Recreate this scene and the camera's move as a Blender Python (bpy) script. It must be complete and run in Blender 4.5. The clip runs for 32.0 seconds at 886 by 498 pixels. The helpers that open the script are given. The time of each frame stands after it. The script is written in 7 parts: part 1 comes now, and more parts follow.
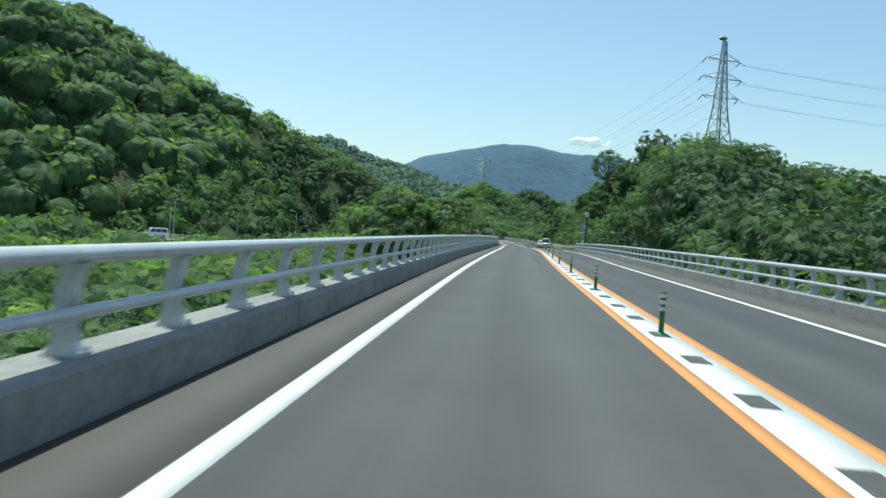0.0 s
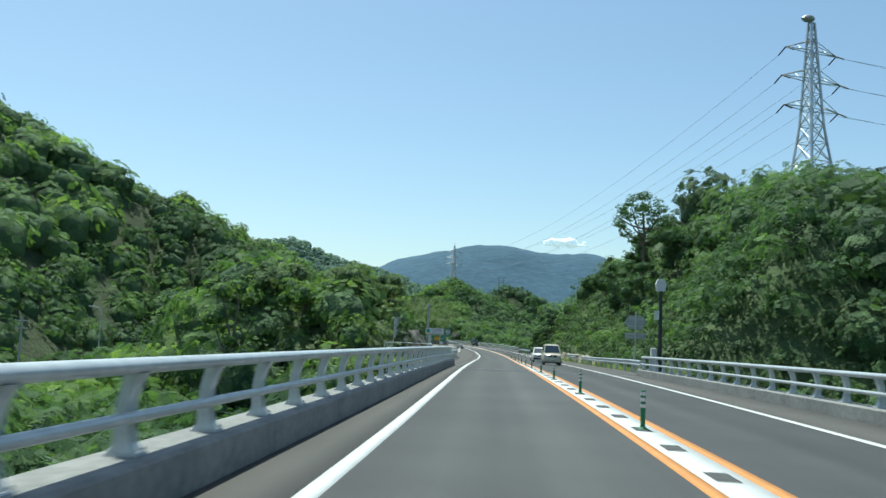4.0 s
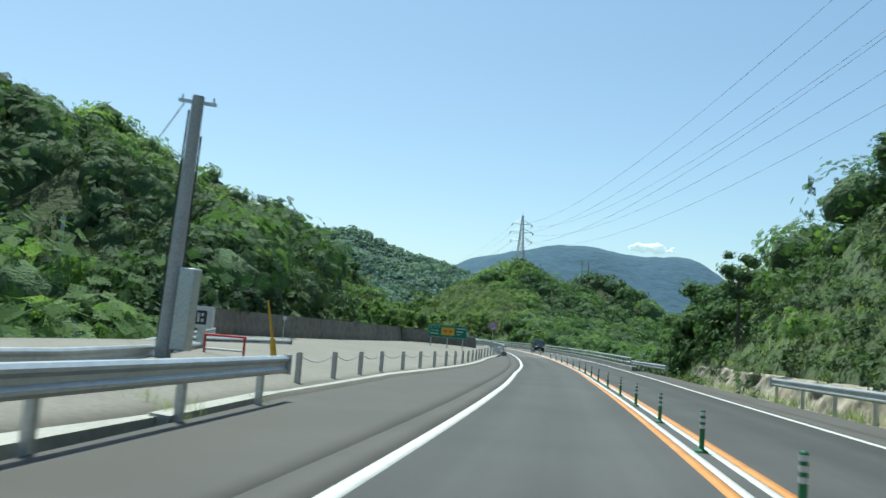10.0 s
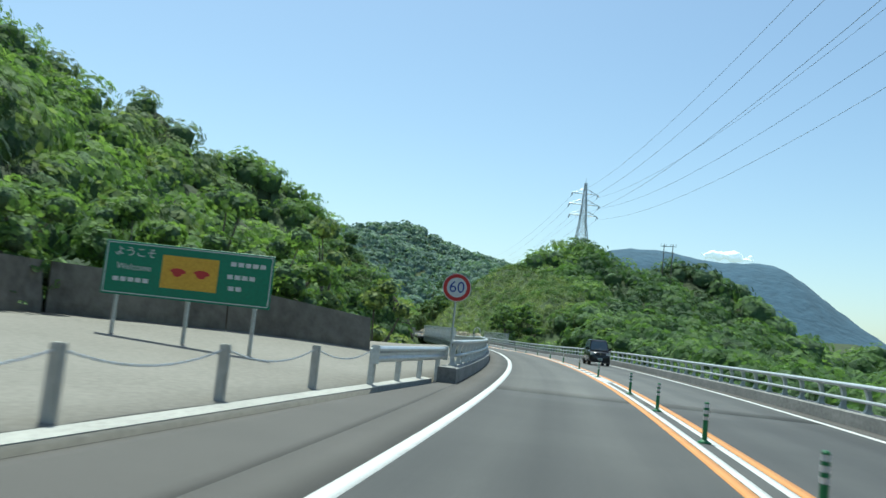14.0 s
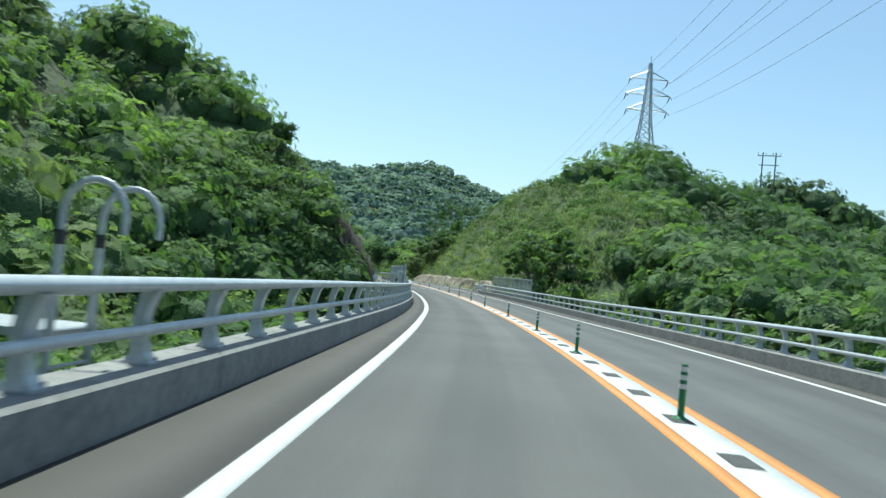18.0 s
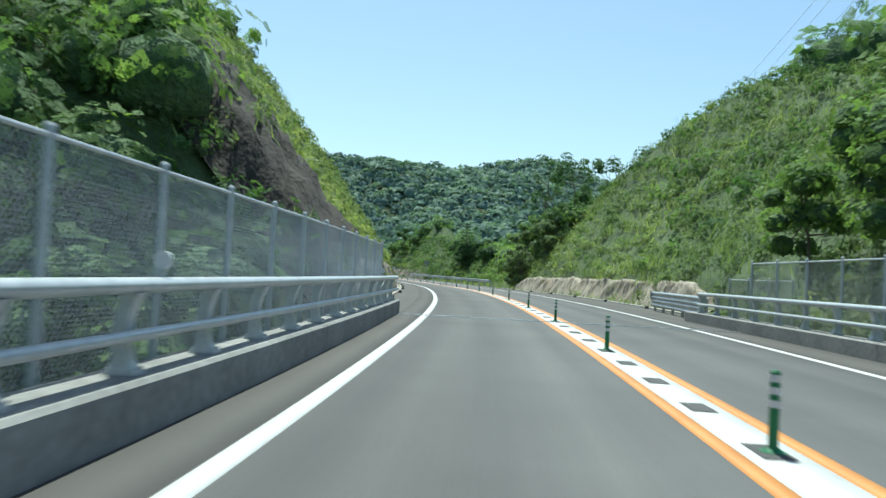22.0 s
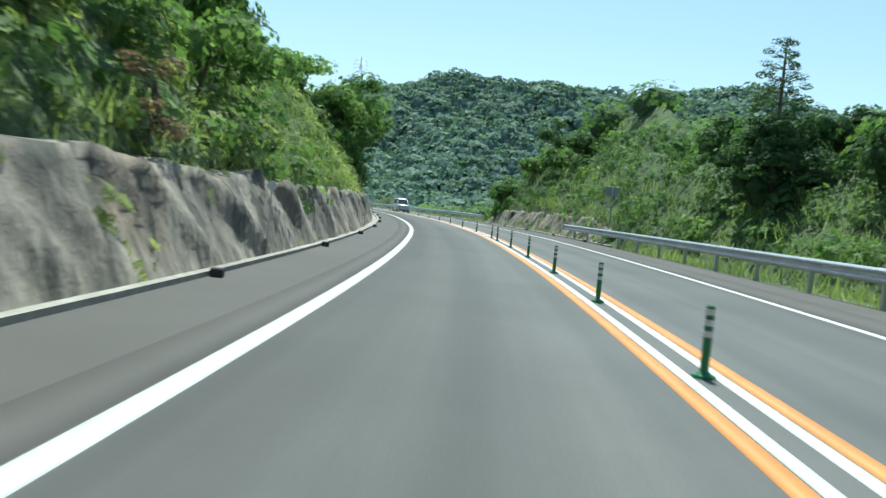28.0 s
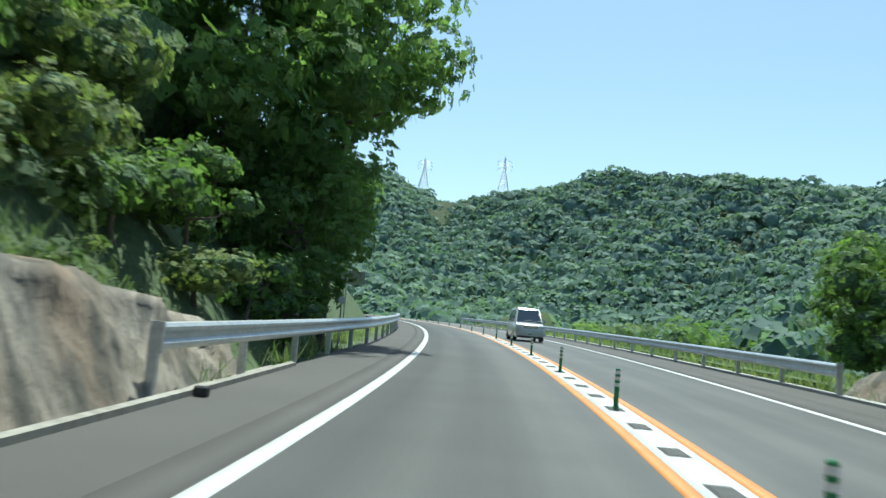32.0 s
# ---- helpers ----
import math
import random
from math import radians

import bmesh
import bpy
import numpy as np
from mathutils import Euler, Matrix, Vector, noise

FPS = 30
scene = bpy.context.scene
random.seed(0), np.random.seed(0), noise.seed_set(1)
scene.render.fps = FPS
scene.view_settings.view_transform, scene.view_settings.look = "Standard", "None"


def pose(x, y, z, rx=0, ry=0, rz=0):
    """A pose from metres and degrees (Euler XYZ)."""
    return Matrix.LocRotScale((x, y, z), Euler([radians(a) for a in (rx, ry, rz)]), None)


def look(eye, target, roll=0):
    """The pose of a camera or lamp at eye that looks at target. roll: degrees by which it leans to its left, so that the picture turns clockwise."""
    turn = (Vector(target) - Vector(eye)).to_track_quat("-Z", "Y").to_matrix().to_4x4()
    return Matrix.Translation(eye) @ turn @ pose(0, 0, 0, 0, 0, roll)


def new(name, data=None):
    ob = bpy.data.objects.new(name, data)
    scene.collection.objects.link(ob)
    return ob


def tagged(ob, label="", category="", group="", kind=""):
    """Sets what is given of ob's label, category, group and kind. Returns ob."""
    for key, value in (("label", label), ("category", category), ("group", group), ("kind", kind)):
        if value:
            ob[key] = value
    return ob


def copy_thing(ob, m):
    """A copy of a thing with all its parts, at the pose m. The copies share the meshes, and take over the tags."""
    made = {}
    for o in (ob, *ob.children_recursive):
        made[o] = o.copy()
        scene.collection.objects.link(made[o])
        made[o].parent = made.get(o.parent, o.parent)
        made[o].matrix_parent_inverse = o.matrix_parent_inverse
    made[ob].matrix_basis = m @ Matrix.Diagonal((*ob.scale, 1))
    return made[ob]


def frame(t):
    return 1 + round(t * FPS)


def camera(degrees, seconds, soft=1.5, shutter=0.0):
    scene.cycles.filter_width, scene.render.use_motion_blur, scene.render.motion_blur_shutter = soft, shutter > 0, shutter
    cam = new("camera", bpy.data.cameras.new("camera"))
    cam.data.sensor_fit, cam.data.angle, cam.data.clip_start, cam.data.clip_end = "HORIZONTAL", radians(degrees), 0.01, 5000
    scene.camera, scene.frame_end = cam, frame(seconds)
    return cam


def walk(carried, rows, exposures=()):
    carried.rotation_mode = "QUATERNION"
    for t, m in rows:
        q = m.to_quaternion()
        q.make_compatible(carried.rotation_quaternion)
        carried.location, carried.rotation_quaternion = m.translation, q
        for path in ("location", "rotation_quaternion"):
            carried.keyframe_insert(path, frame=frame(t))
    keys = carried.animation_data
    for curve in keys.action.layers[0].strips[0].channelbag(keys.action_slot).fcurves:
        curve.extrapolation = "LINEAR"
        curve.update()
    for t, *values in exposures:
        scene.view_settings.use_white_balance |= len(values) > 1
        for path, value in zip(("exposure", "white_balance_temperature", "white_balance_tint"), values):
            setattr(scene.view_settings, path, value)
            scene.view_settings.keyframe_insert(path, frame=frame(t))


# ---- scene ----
cam = camera(55.84, 32.0, shutter=0.22)
PATH = [
    (0.0, pose(0.000, -0.000, 1.350, 88.722, -4.029, 1.046)),
    (0.5, pose(0.453, 8.459, 1.376, 90.151, -1.889, 0.497)),
    (1.0, pose(0.971, 16.876, 1.403, 92.239, 0.028, -0.390)),
    (1.5, pose(1.530, 25.242, 1.426, 93.636, 0.855, -0.556)),
    (2.0, pose(2.122, 33.589, 1.437, 94.596, 0.492, -0.877)),
    (2.5, pose(2.753, 41.932, 1.436, 95.366, -0.979, -0.914)),
    (3.0, pose(3.405, 50.214, 1.424, 95.757, -1.347, -0.628)),
    (3.5, pose(4.062, 58.550, 1.406, 96.048, -1.909, -0.648)),
    (5.5, pose(6.863, 91.651, 1.424, 95.863, -3.597, 0.249)),
    (6.0, pose(7.400, 99.881, 1.339, 95.992, -2.853, 0.665)),
    (6.5, pose(7.875, 108.079, 1.239, 96.105, -2.516, 1.002)),
    (7.0, pose(8.285, 116.158, 1.137, 96.253, -2.819, 1.504)),
    (7.5, pose(8.878, 124.177, 1.038, 96.262, -2.194, 2.238)),
    (8.0, pose(9.429, 132.265, 0.937, 95.850, -2.106, 2.869)),
    (8.5, pose(10.006, 140.406, 0.826, 95.606, -2.717, 3.770)),
    (9.0, pose(10.649, 148.548, 0.710, 95.525, -3.712, 4.389)),
    (9.5, pose(11.156, 156.628, 0.607, 95.767, -4.051, 4.432)),
    (10.0, pose(11.699, 164.688, 0.518, 96.004, -4.517, 4.943)),
    (10.5, pose(12.199, 172.708, 0.442, 95.833, -5.567, 5.755)),
    (11.0, pose(12.644, 180.729, 0.382, 95.681, -6.106, 6.393)),
    (11.5, pose(12.942, 188.797, 0.339, 95.594, -5.860, 6.611)),
    (12.0, pose(13.240, 196.916, 0.309, 96.000, -4.699, 6.954)),
    (12.5, pose(13.462, 205.110, 0.289, 96.414, -4.682, 7.481)),
    (13.0, pose(13.712, 213.350, 0.266, 96.179, -5.435, 7.976)),
    (13.5, pose(14.070, 221.580, 0.243, 96.081, -5.581, 8.669)),
    (15.5, pose(13.441, 253.554, 0.456, 95.045, -7.230, 11.779)),
    (16.0, pose(12.833, 261.540, 0.513, 93.999, -7.035, 12.342)),
    (16.5, pose(12.156, 269.522, 0.580, 92.402, -8.270, 12.159)),
    (17.0, pose(11.381, 277.481, 0.645, 91.082, -8.361, 11.438)),
    (17.5, pose(10.474, 285.395, 0.705, 91.855, -6.347, 11.463)),
    (18.0, pose(9.418, 293.253, 0.762, 92.343, -5.764, 11.893)),
    (18.5, pose(8.222, 301.082, 0.763, 92.602, -5.903, 12.595)),
    (19.0, pose(6.908, 308.904, 0.773, 92.484, -7.310, 13.584)),
    (19.5, pose(5.582, 316.792, 0.778, 91.908, -7.568, 15.546)),
    (20.0, pose(4.083, 324.673, 0.756, 92.111, -4.666, 17.060)),
    (20.5, pose(2.299, 332.598, 0.758, 92.507, -2.877, 17.664)),
    (21.0, pose(0.300, 340.742, 0.797, 92.293, -2.885, 18.329)),
    (21.5, pose(-1.893, 348.929, 0.855, 92.276, -2.962, 19.187)),
    (22.0, pose(-4.221, 357.210, 0.933, 92.336, -3.066, 20.131)),
    (22.5, pose(-6.705, 365.561, 1.034, 92.230, -3.072, 20.947)),
    (23.0, pose(-9.319, 373.965, 1.154, 92.154, -3.388, 21.832)),
    (23.5, pose(-12.076, 382.356, 1.277, 92.013, -3.677, 23.316)),
    (24.0, pose(-14.942, 390.674, 1.391, 91.403, -4.839, 24.567)),
    (24.5, pose(-17.985, 398.816, 1.514, 90.526, -4.819, 25.677)),
    (25.0, pose(-21.208, 406.860, 1.622, 89.447, -5.087, 26.621)),
    (25.5, pose(-24.563, 414.836, 1.711, 88.435, -5.308, 27.599)),
    (27.5, pose(-38.764, 445.884, 1.929, 88.523, -5.142, 31.432)),
    (28.0, pose(-42.725, 453.375, 2.025, 87.910, -5.596, 31.585)),
    (28.5, pose(-46.862, 460.787, 2.118, 88.550, -5.314, 31.851)),
    (29.0, pose(-51.086, 468.211, 2.216, 89.798, -5.558, 32.794)),
    (29.5, pose(-55.560, 475.634, 2.343, 90.983, -5.344, 34.140)),
    (30.0, pose(-60.232, 483.034, 2.490, 92.597, -5.017, 35.666)),
    (30.5, pose(-65.058, 490.222, 2.650, 94.123, -4.209, 37.296)),
    (31.0, pose(-69.930, 497.262, 2.785, 94.683, -4.045, 38.724)),
    (31.5, pose(-74.910, 504.040, 2.924, 94.752, -4.242, 40.342)),
    (32.0, pose(-79.931, 510.654, 3.058, 94.989, -4.900, 42.242)),
]
walk(cam, PATH, [(0, 0.36, 5950, -8), (7, 0.39, 5950, -8), (13, 0.41, 5950, -8), (17, 0.48, 5900, -8), (20, 0.52, 5900, -8), (25, 0.6, 5900, -8), (28, 0.62, 5800, -8), (30, 0.44, 5850, -8), (32, 0.58, 5850, -8)])

# ---- daylight ----
SUN_AZ, SUN_EL = 32.0, 68.0   # degrees to the left of +y, degrees above the horizon
world = bpy.data.worlds.new("sky")
scene.world = world
world.use_nodes = True
wn = world.node_tree
wn.nodes.clear()
sky = wn.nodes.new("ShaderNodeTexSky")
sky.sky_type, sky.sun_disc = "NISHITA", False
sky.sun_elevation, sky.sun_rotation = radians(SUN_EL), radians(-SUN_AZ)
sky.air_density, sky.dust_density, sky.ozone_density, sky.altitude = 1.0, 1.2, 0.2, 0
bg = wn.nodes.new("ShaderNodeBackground")
bg.inputs["Strength"].default_value = 0.115
wout = wn.nodes.new("ShaderNodeOutputWorld")
wn.links.new(sky.outputs[0], bg.inputs[0])
wn.links.new(bg.outputs[0], wout.inputs[0])
sun = new("sun", bpy.data.lights.new("sun", "SUN"))
sun.data.energy, sun.data.angle, sun.data.color = 5.0, radians(0.5), (1.0, 0.95, 0.87)
sd = Vector((-math.sin(radians(SUN_AZ)) * math.cos(radians(SUN_EL)), math.cos(radians(SUN_AZ)) * math.cos(radians(SUN_EL)), math.sin(radians(SUN_EL))))
sun.matrix_world = look(sd * 300, (0, 0, 0))
scene.view_settings.exposure = 0.0

# ---- materials ----
def mat(name, rough=0.6, metal=0.0):
    m = bpy.data.materials.new(name)
    m.use_nodes = True
    n = m.node_tree
    b = n.nodes["Principled BSDF"]
    b.inputs["Roughness"].default_value, b.inputs["Metallic"].default_value = rough, metal
    return m, n, b


def coords(n, scale=(1, 1, 1), kind="Object"):
    c, p = n.nodes.new("ShaderNodeTexCoord"), n.nodes.new("ShaderNodeMapping")
    p.inputs["Scale"].default_value = scale
    n.links.new(c.outputs[kind], p.inputs[0])
    return p.outputs[0]


def noisy(n, at, scale, detail=4.0, rough=0.55):
    t = n.nodes.new("ShaderNodeTexNoise")
    t.inputs["Scale"].default_value, t.inputs["Detail"].default_value, t.inputs["Roughness"].default_value = scale, detail, rough
    n.links.new(at, t.inputs["Vector"])
    return t.outputs["Fac"]


def ramp(n, fac, stops):
    r = n.nodes.new("ShaderNodeValToRGB")
    e = r.color_ramp.elements
    while len(e) < len(stops):
        e.new(0.5)
    for k, (p, c) in zip(e, stops):
        k.position, k.color = p, (*c, 1)
    n.links.new(fac, r.inputs[0])
    return r.outputs[0]


def mix(n, fac, a, b, how="MIX"):
    x = n.nodes.new("ShaderNodeMix")
    x.data_type, x.blend_type = "RGBA", how
    for k, v in ((0, fac), (6, a), (7, b)):
        if isinstance(v, (int, float)):
            x.inputs[k].default_value = v
        elif isinstance(v, tuple):
            x.inputs[k].default_value = (*v, 1)
        else:
            n.links.new(v, x.inputs[k])
    return x.outputs[2]


def bump(n, b, fac, strength, dist):
    k = n.nodes.new("ShaderNodeBump")
    k.inputs["Strength"].default_value, k.inputs["Distance"].default_value = strength, dist
    n.links.new(fac, k.inputs["Height"])
    n.links.new(k.outputs[0], b.inputs["Normal"])


def two_tone(name, dark, light, big, fine, rough=0.7, metal=0.0, relief=0.3, depth=0.01, lo=0.35, hi=0.68, scale=(1, 1, 1)):
    """Two colours laid over one another by a coarse and a fine noise, with a fine relief."""
    m, n, b = mat(name, rough, metal)
    at = coords(n, scale)
    c1 = ramp(n, noisy(n, at, big, 5), [(lo, dark), (hi, light)])
    f = noisy(n, at, fine, 3)
    c2 = ramp(n, f, [(0.3, tuple(0.72 * v for v in dark)), (0.7, tuple(min(1, 1.12 * v) for v in light))])
    n.links.new(mix(n, 0.45, c1, c2), b.inputs["Base Color"])
    bump(n, b, f, relief, depth)
    return m


def leafy(name, dark, light, tip, glow=0.35, gaps=0.0, fine=11.0):
    """Leaves: a colour for each leaf cluster, a broader drift over the hillside, and light that shines through."""
    m, n, b = mat(name, 0.7)
    g = n.nodes.new("ShaderNodeNewGeometry")
    at = coords(n)
    c = ramp(n, g.outputs["Random Per Island"], [(0.0, dark), (0.6, light), (1.0, tip)])
    drift = ramp(n, noisy(n, at, 0.09, 4), [(0.35, (0.55, 0.62, 0.6)), (0.65, (1.15, 1.1, 0.95))])
    col = mix(n, 1.0, c, drift, "MULTIPLY")
    n.links.new(col, b.inputs["Base Color"])
    b.inputs["Specular IOR Level"].default_value = 0.15
    tr = n.nodes.new("ShaderNodeBsdfTranslucent")
    n.links.new(mix(n, 1.0, col, (1.2, 1.3, 0.75), "MULTIPLY"), tr.inputs["Color"])
    mx = n.nodes.new("ShaderNodeMixShader")
    mx.inputs[0].default_value = glow
    n.links.new(b.outputs[0], mx.inputs[1])
    n.links.new(tr.outputs[0], mx.inputs[2])
    last = mx.outputs[0]
    if gaps:
        # gaps between the single leaves of a cluster
        cut = n.nodes.new("ShaderNodeMath")
        cut.operation = "GREATER_THAN"
        cut.inputs[1].default_value = gaps
        n.links.new(noisy(n, at, fine, 2.5, 0.55), cut.inputs[0])
        clear = n.nodes.new("ShaderNodeBsdfTransparent")
        hole = n.nodes.new("ShaderNodeMixShader")
        n.links.new(cut.outputs[0], hole.inputs[0])
        n.links.new(clear.outputs[0], hole.inputs[1])
        n.links.new(last, hole.inputs[2])
        last = hole.outputs[0]
    n.links.new(last, n.nodes["Material Output"].inputs[0])
    return m


def road_surface(name, dark, light):
    """Asphalt: fine stone grain, long streaks along the lane, wheel paths a little paler than the oily middle."""
    m, n, b = mat(name, 0.85)
    at, uv = coords(n), coords(n, (1, 1, 1), "UV")
    streak = noisy(n, coords(n, (2.2, 0.035, 1), "UV"), 1.0, 4)
    grain = noisy(n, at, 60, 3)
    x = n.nodes.new("ShaderNodeSeparateXYZ")
    n.links.new(uv, x.inputs[0])
    w = n.nodes.new("ShaderNodeMath")
    w.operation = "SINE"
    k = n.nodes.new("ShaderNodeMath")
    k.operation, k.inputs[1].default_value, k.inputs[2].default_value = "MULTIPLY_ADD", 4.19, -1.75
    n.links.new(x.outputs[0], k.inputs[0])
    n.links.new(k.outputs[0], w.inputs[0])
    half = n.nodes.new("ShaderNodeMath")
    half.operation, half.inputs[1].default_value, half.inputs[2].default_value = "MULTIPLY_ADD", 0.5, 0.5
    n.links.new(w.outputs[0], half.inputs[0])
    col = mix(n, 0.4, ramp(n, noisy(n, at, 0.3, 5), [(0.35, dark), (0.68, light)]), ramp(n, grain, [(0.3, tuple(0.72 * v for v in dark)), (0.7, tuple(1.12 * v for v in light))]))
    col = mix(n, 1.0, col, ramp(n, half.outputs[0], [(0.1, (0.88, 0.88, 0.89)), (0.9, (1.07, 1.07, 1.06))]), "MULTIPLY")
    col = mix(n, 1.0, col, ramp(n, streak, [(0.3, (0.88, 0.88, 0.88)), (0.7, (1.1, 1.1, 1.09))]), "MULTIPLY")
    n.links.new(col, b.inputs["Base Color"])
    bump(n, b, grain, 0.5, 0.004)
    return m


ASPHALT = road_surface("asphalt", (0.044, 0.044, 0.045), (0.068, 0.068, 0.067))
ASPHALT_PALE = road_surface("worn_pale_asphalt", (0.0788, 0.0788, 0.0765), (0.109, 0.109, 0.105))
SHOULDER = two_tone("shoulder_asphalt", (0.06, 0.0555, 0.0503), (0.084, 0.0772, 0.0705), 0.4, 80, 0.88, relief=0.5, depth=0.004)
WHITE_PAINT = two_tone("white_road_paint", (0.465, 0.465, 0.45), (0.6, 0.6, 0.585), 1.5, 40, 0.6, relief=0.15, depth=0.002)
ORANGE_PAINT = two_tone("orange_road_paint", (0.465, 0.18, 0.0375), (0.585, 0.255, 0.06), 1.5, 40, 0.6, relief=0.15, depth=0.002)
CONCRETE = two_tone("pale_concrete", (0.27, 0.262, 0.24), (0.39, 0.383, 0.352), 0.8, 12, 0.85, relief=0.3, depth=0.004)
OLD_CONCRETE = two_tone("weathered_concrete", (0.195, 0.18, 0.15), (0.345, 0.323, 0.277), 0.5, 6, 0.9, relief=0.5, depth=0.01)
RAIL_PAINT = two_tone("pale_grey_rail_paint", (0.41, 0.435, 0.451), (0.508, 0.533, 0.541), 0.7, 8, 0.35, 0.25, relief=0.05, depth=0.002)
GALV = two_tone("galvanised_steel", (0.42, 0.44, 0.45), (0.58, 0.6, 0.61), 1.2, 14, 0.38, 0.75, relief=0.06, depth=0.002)
SOIL = two_tone("undergrowth_soil", (0.0205, 0.0328, 0.00984), (0.0492, 0.0697, 0.0205), 0.12, 1.3, 0.95, relief=1.0, depth=0.3)
LEAF = leafy("broadleaf_foliage", (0.085, 0.150, 0.062), (0.135, 0.222, 0.085), (0.190, 0.285, 0.115), 0.42, 0.455)
# The blue of the far mountains is air haze put into the base colour.
FAR_WOOD = two_tone("distant_hazy_wood", (0.034, 0.076, 0.115), (0.048, 0.099, 0.148), 0.012, 0.06, 1.0, relief=0.6, depth=6)
# Weathered grey, darkened further by the road face's shade in the colour.
PARAPET = two_tone("weathered_shaded_parapet", (0.15, 0.15, 0.143), (0.27, 0.266, 0.255), 0.9, 10, 0.88, relief=0.3, depth=0.005)
LEAF_DARK = leafy("dark_evergreen_foliage", (0.062, 0.115, 0.058), (0.098, 0.168, 0.075), (0.140, 0.215, 0.096), 0.4, 0.455)
LEAF_BRIGHT = leafy("fresh_green_foliage", (0.120, 0.195, 0.065), (0.195, 0.300, 0.098), (0.270, 0.370, 0.140), 0.45, 0.455)
LEAF_GRASS = leafy("tall_grass", (0.156, 0.210, 0.086), (0.270, 0.342, 0.142), (0.384, 0.420, 0.228), 0.42)
LEAF_MEADOW = leafy("yellow_green_herbs", (0.160, 0.208, 0.084), (0.285, 0.340, 0.135), (0.390, 0.430, 0.210), 0.42, 0.455, 22.0)
LEAF_SHRUB = leafy("olive_shrubs", (0.131, 0.181, 0.090), (0.200, 0.265, 0.125), (0.281, 0.335, 0.181), 0.4, 0.46, 18.0)
# Darker copy of the leaves, with the shade of slopes facing off the sun.
LEAF_SHADED = leafy("shaded_foliage", (0.038, 0.070, 0.036), (0.062, 0.104, 0.050), (0.092, 0.140, 0.066), 0.22, 0.455)
# Brighter copy of the leaves: backlight and windscreen haze put into the colour.
LEAF_BACKLIT = leafy("backlit_foliage", (0.126, 0.198, 0.082), (0.198, 0.300, 0.118), (0.276, 0.384, 0.162), 0.55, 0.44)
LEAF_DRY = leafy("dry_pinkish_leaves", (0.20, 0.13, 0.10), (0.30, 0.20, 0.165), (0.40, 0.29, 0.25), 0.35, 0.455)
# Ridge leaves, paler and bluer: distance haze is mixed into both colours.
LEAF_RIDGE = leafy("hazy_ridge_foliage", (0.136, 0.209, 0.190), (0.184, 0.271, 0.237), (0.230, 0.320, 0.270), 0.35)
LEAF_RIDGE_DARK = leafy("dark_hazy_ridge_foliage", (0.115, 0.182, 0.173), (0.161, 0.240, 0.216), (0.202, 0.288, 0.251), 0.35)
# Gaps in the ridge wood: their shade, lifted by haze, is in the colour.
CORE_FAR = two_tone("hazy_shaded_ridge_foliage", (0.105, 0.167, 0.147), (0.159, 0.238, 0.198), 0.5, 4.5, 1.0, relief=1.0, depth=0.35)
# Shade between the leaves, put into the colour of bodies inside the crowns.
CORE_SHADE = two_tone("shaded_inner_foliage", (0.058, 0.098, 0.050), (0.125, 0.198, 0.082), 0.5, 4.5, 1.0, relief=1.0, depth=0.35)
BANK = two_tone("grassy_bank_earth", (0.036, 0.062, 0.022), (0.084, 0.118, 0.042), 0.3, 4, 0.95, relief=1.0, depth=0.1)
BARK = two_tone("grey_bark", (0.09, 0.075, 0.06), (0.2, 0.17, 0.14), 3, 25, 0.95, relief=0.8, depth=0.02, scale=(1, 1, 0.25))
GREEN_SIGN = two_tone("green_sign_sheet", (0, 0.15, 0.075), (0.00375, 0.18, 0.0938), 0.6, 20, 0.35, relief=0.02, depth=0.001)
WHITE_SIGN = two_tone("white_sign_sheet", (0.54, 0.547, 0.547), (0.615, 0.615, 0.615), 0.8, 20, 0.35, relief=0.02, depth=0.001)
YELLOW = two_tone("yellow_paint", (0.562, 0.3, 0.015), (0.615, 0.375, 0.03), 0.8, 20, 0.45, relief=0.02, depth=0.001)
RED = two_tone("red_paint", (0.375, 0.015, 0.015), (0.465, 0.0263, 0.0225), 0.8, 20, 0.45, relief=0.02, depth=0.001)
BLUE = two_tone("blue_sign_print", (0.015, 0.0375, 0.225), (0.0225, 0.0525, 0.27), 0.8, 20, 0.45, relief=0.02, depth=0.001)
TEAL = two_tone("teal_sign_print", (0.015, 0.225, 0.21), (0.0225, 0.27, 0.247), 0.8, 20, 0.45, relief=0.02, depth=0.001)
POST_GREEN = two_tone("green_post_plastic", (0.0075, 0.12, 0.0375), (0.015, 0.165, 0.0562), 2, 30, 0.5, relief=0.05, depth=0.001)
BLACK = two_tone("black_rubber_and_paint", (0.012, 0.012, 0.013), (0.03, 0.03, 0.03), 1.5, 30, 0.5, relief=0.1, depth=0.002)
DARK_STEEL = two_tone("dark_painted_steel", (0.03, 0.032, 0.035), (0.055, 0.058, 0.06), 1.2, 20, 0.45, 0.4, relief=0.05, depth=0.002)
SIGN_BACK = two_tone("bare_aluminium_sign_back", (0.3, 0.31, 0.32), (0.42, 0.43, 0.44), 1, 12, 0.5, 0.6, relief=0.05, depth=0.002)
POLE_CONCRETE = two_tone("grey_pole_concrete", (0.31, 0.315, 0.315), (0.43, 0.435, 0.43), 0.9, 16, 0.85, relief=0.2, depth=0.003)
PAVING = two_tone("pale_bay_paving", (0.158, 0.146, 0.124), (0.21, 0.197, 0.171), 0.25, 9, 0.9, relief=0.3, depth=0.006)


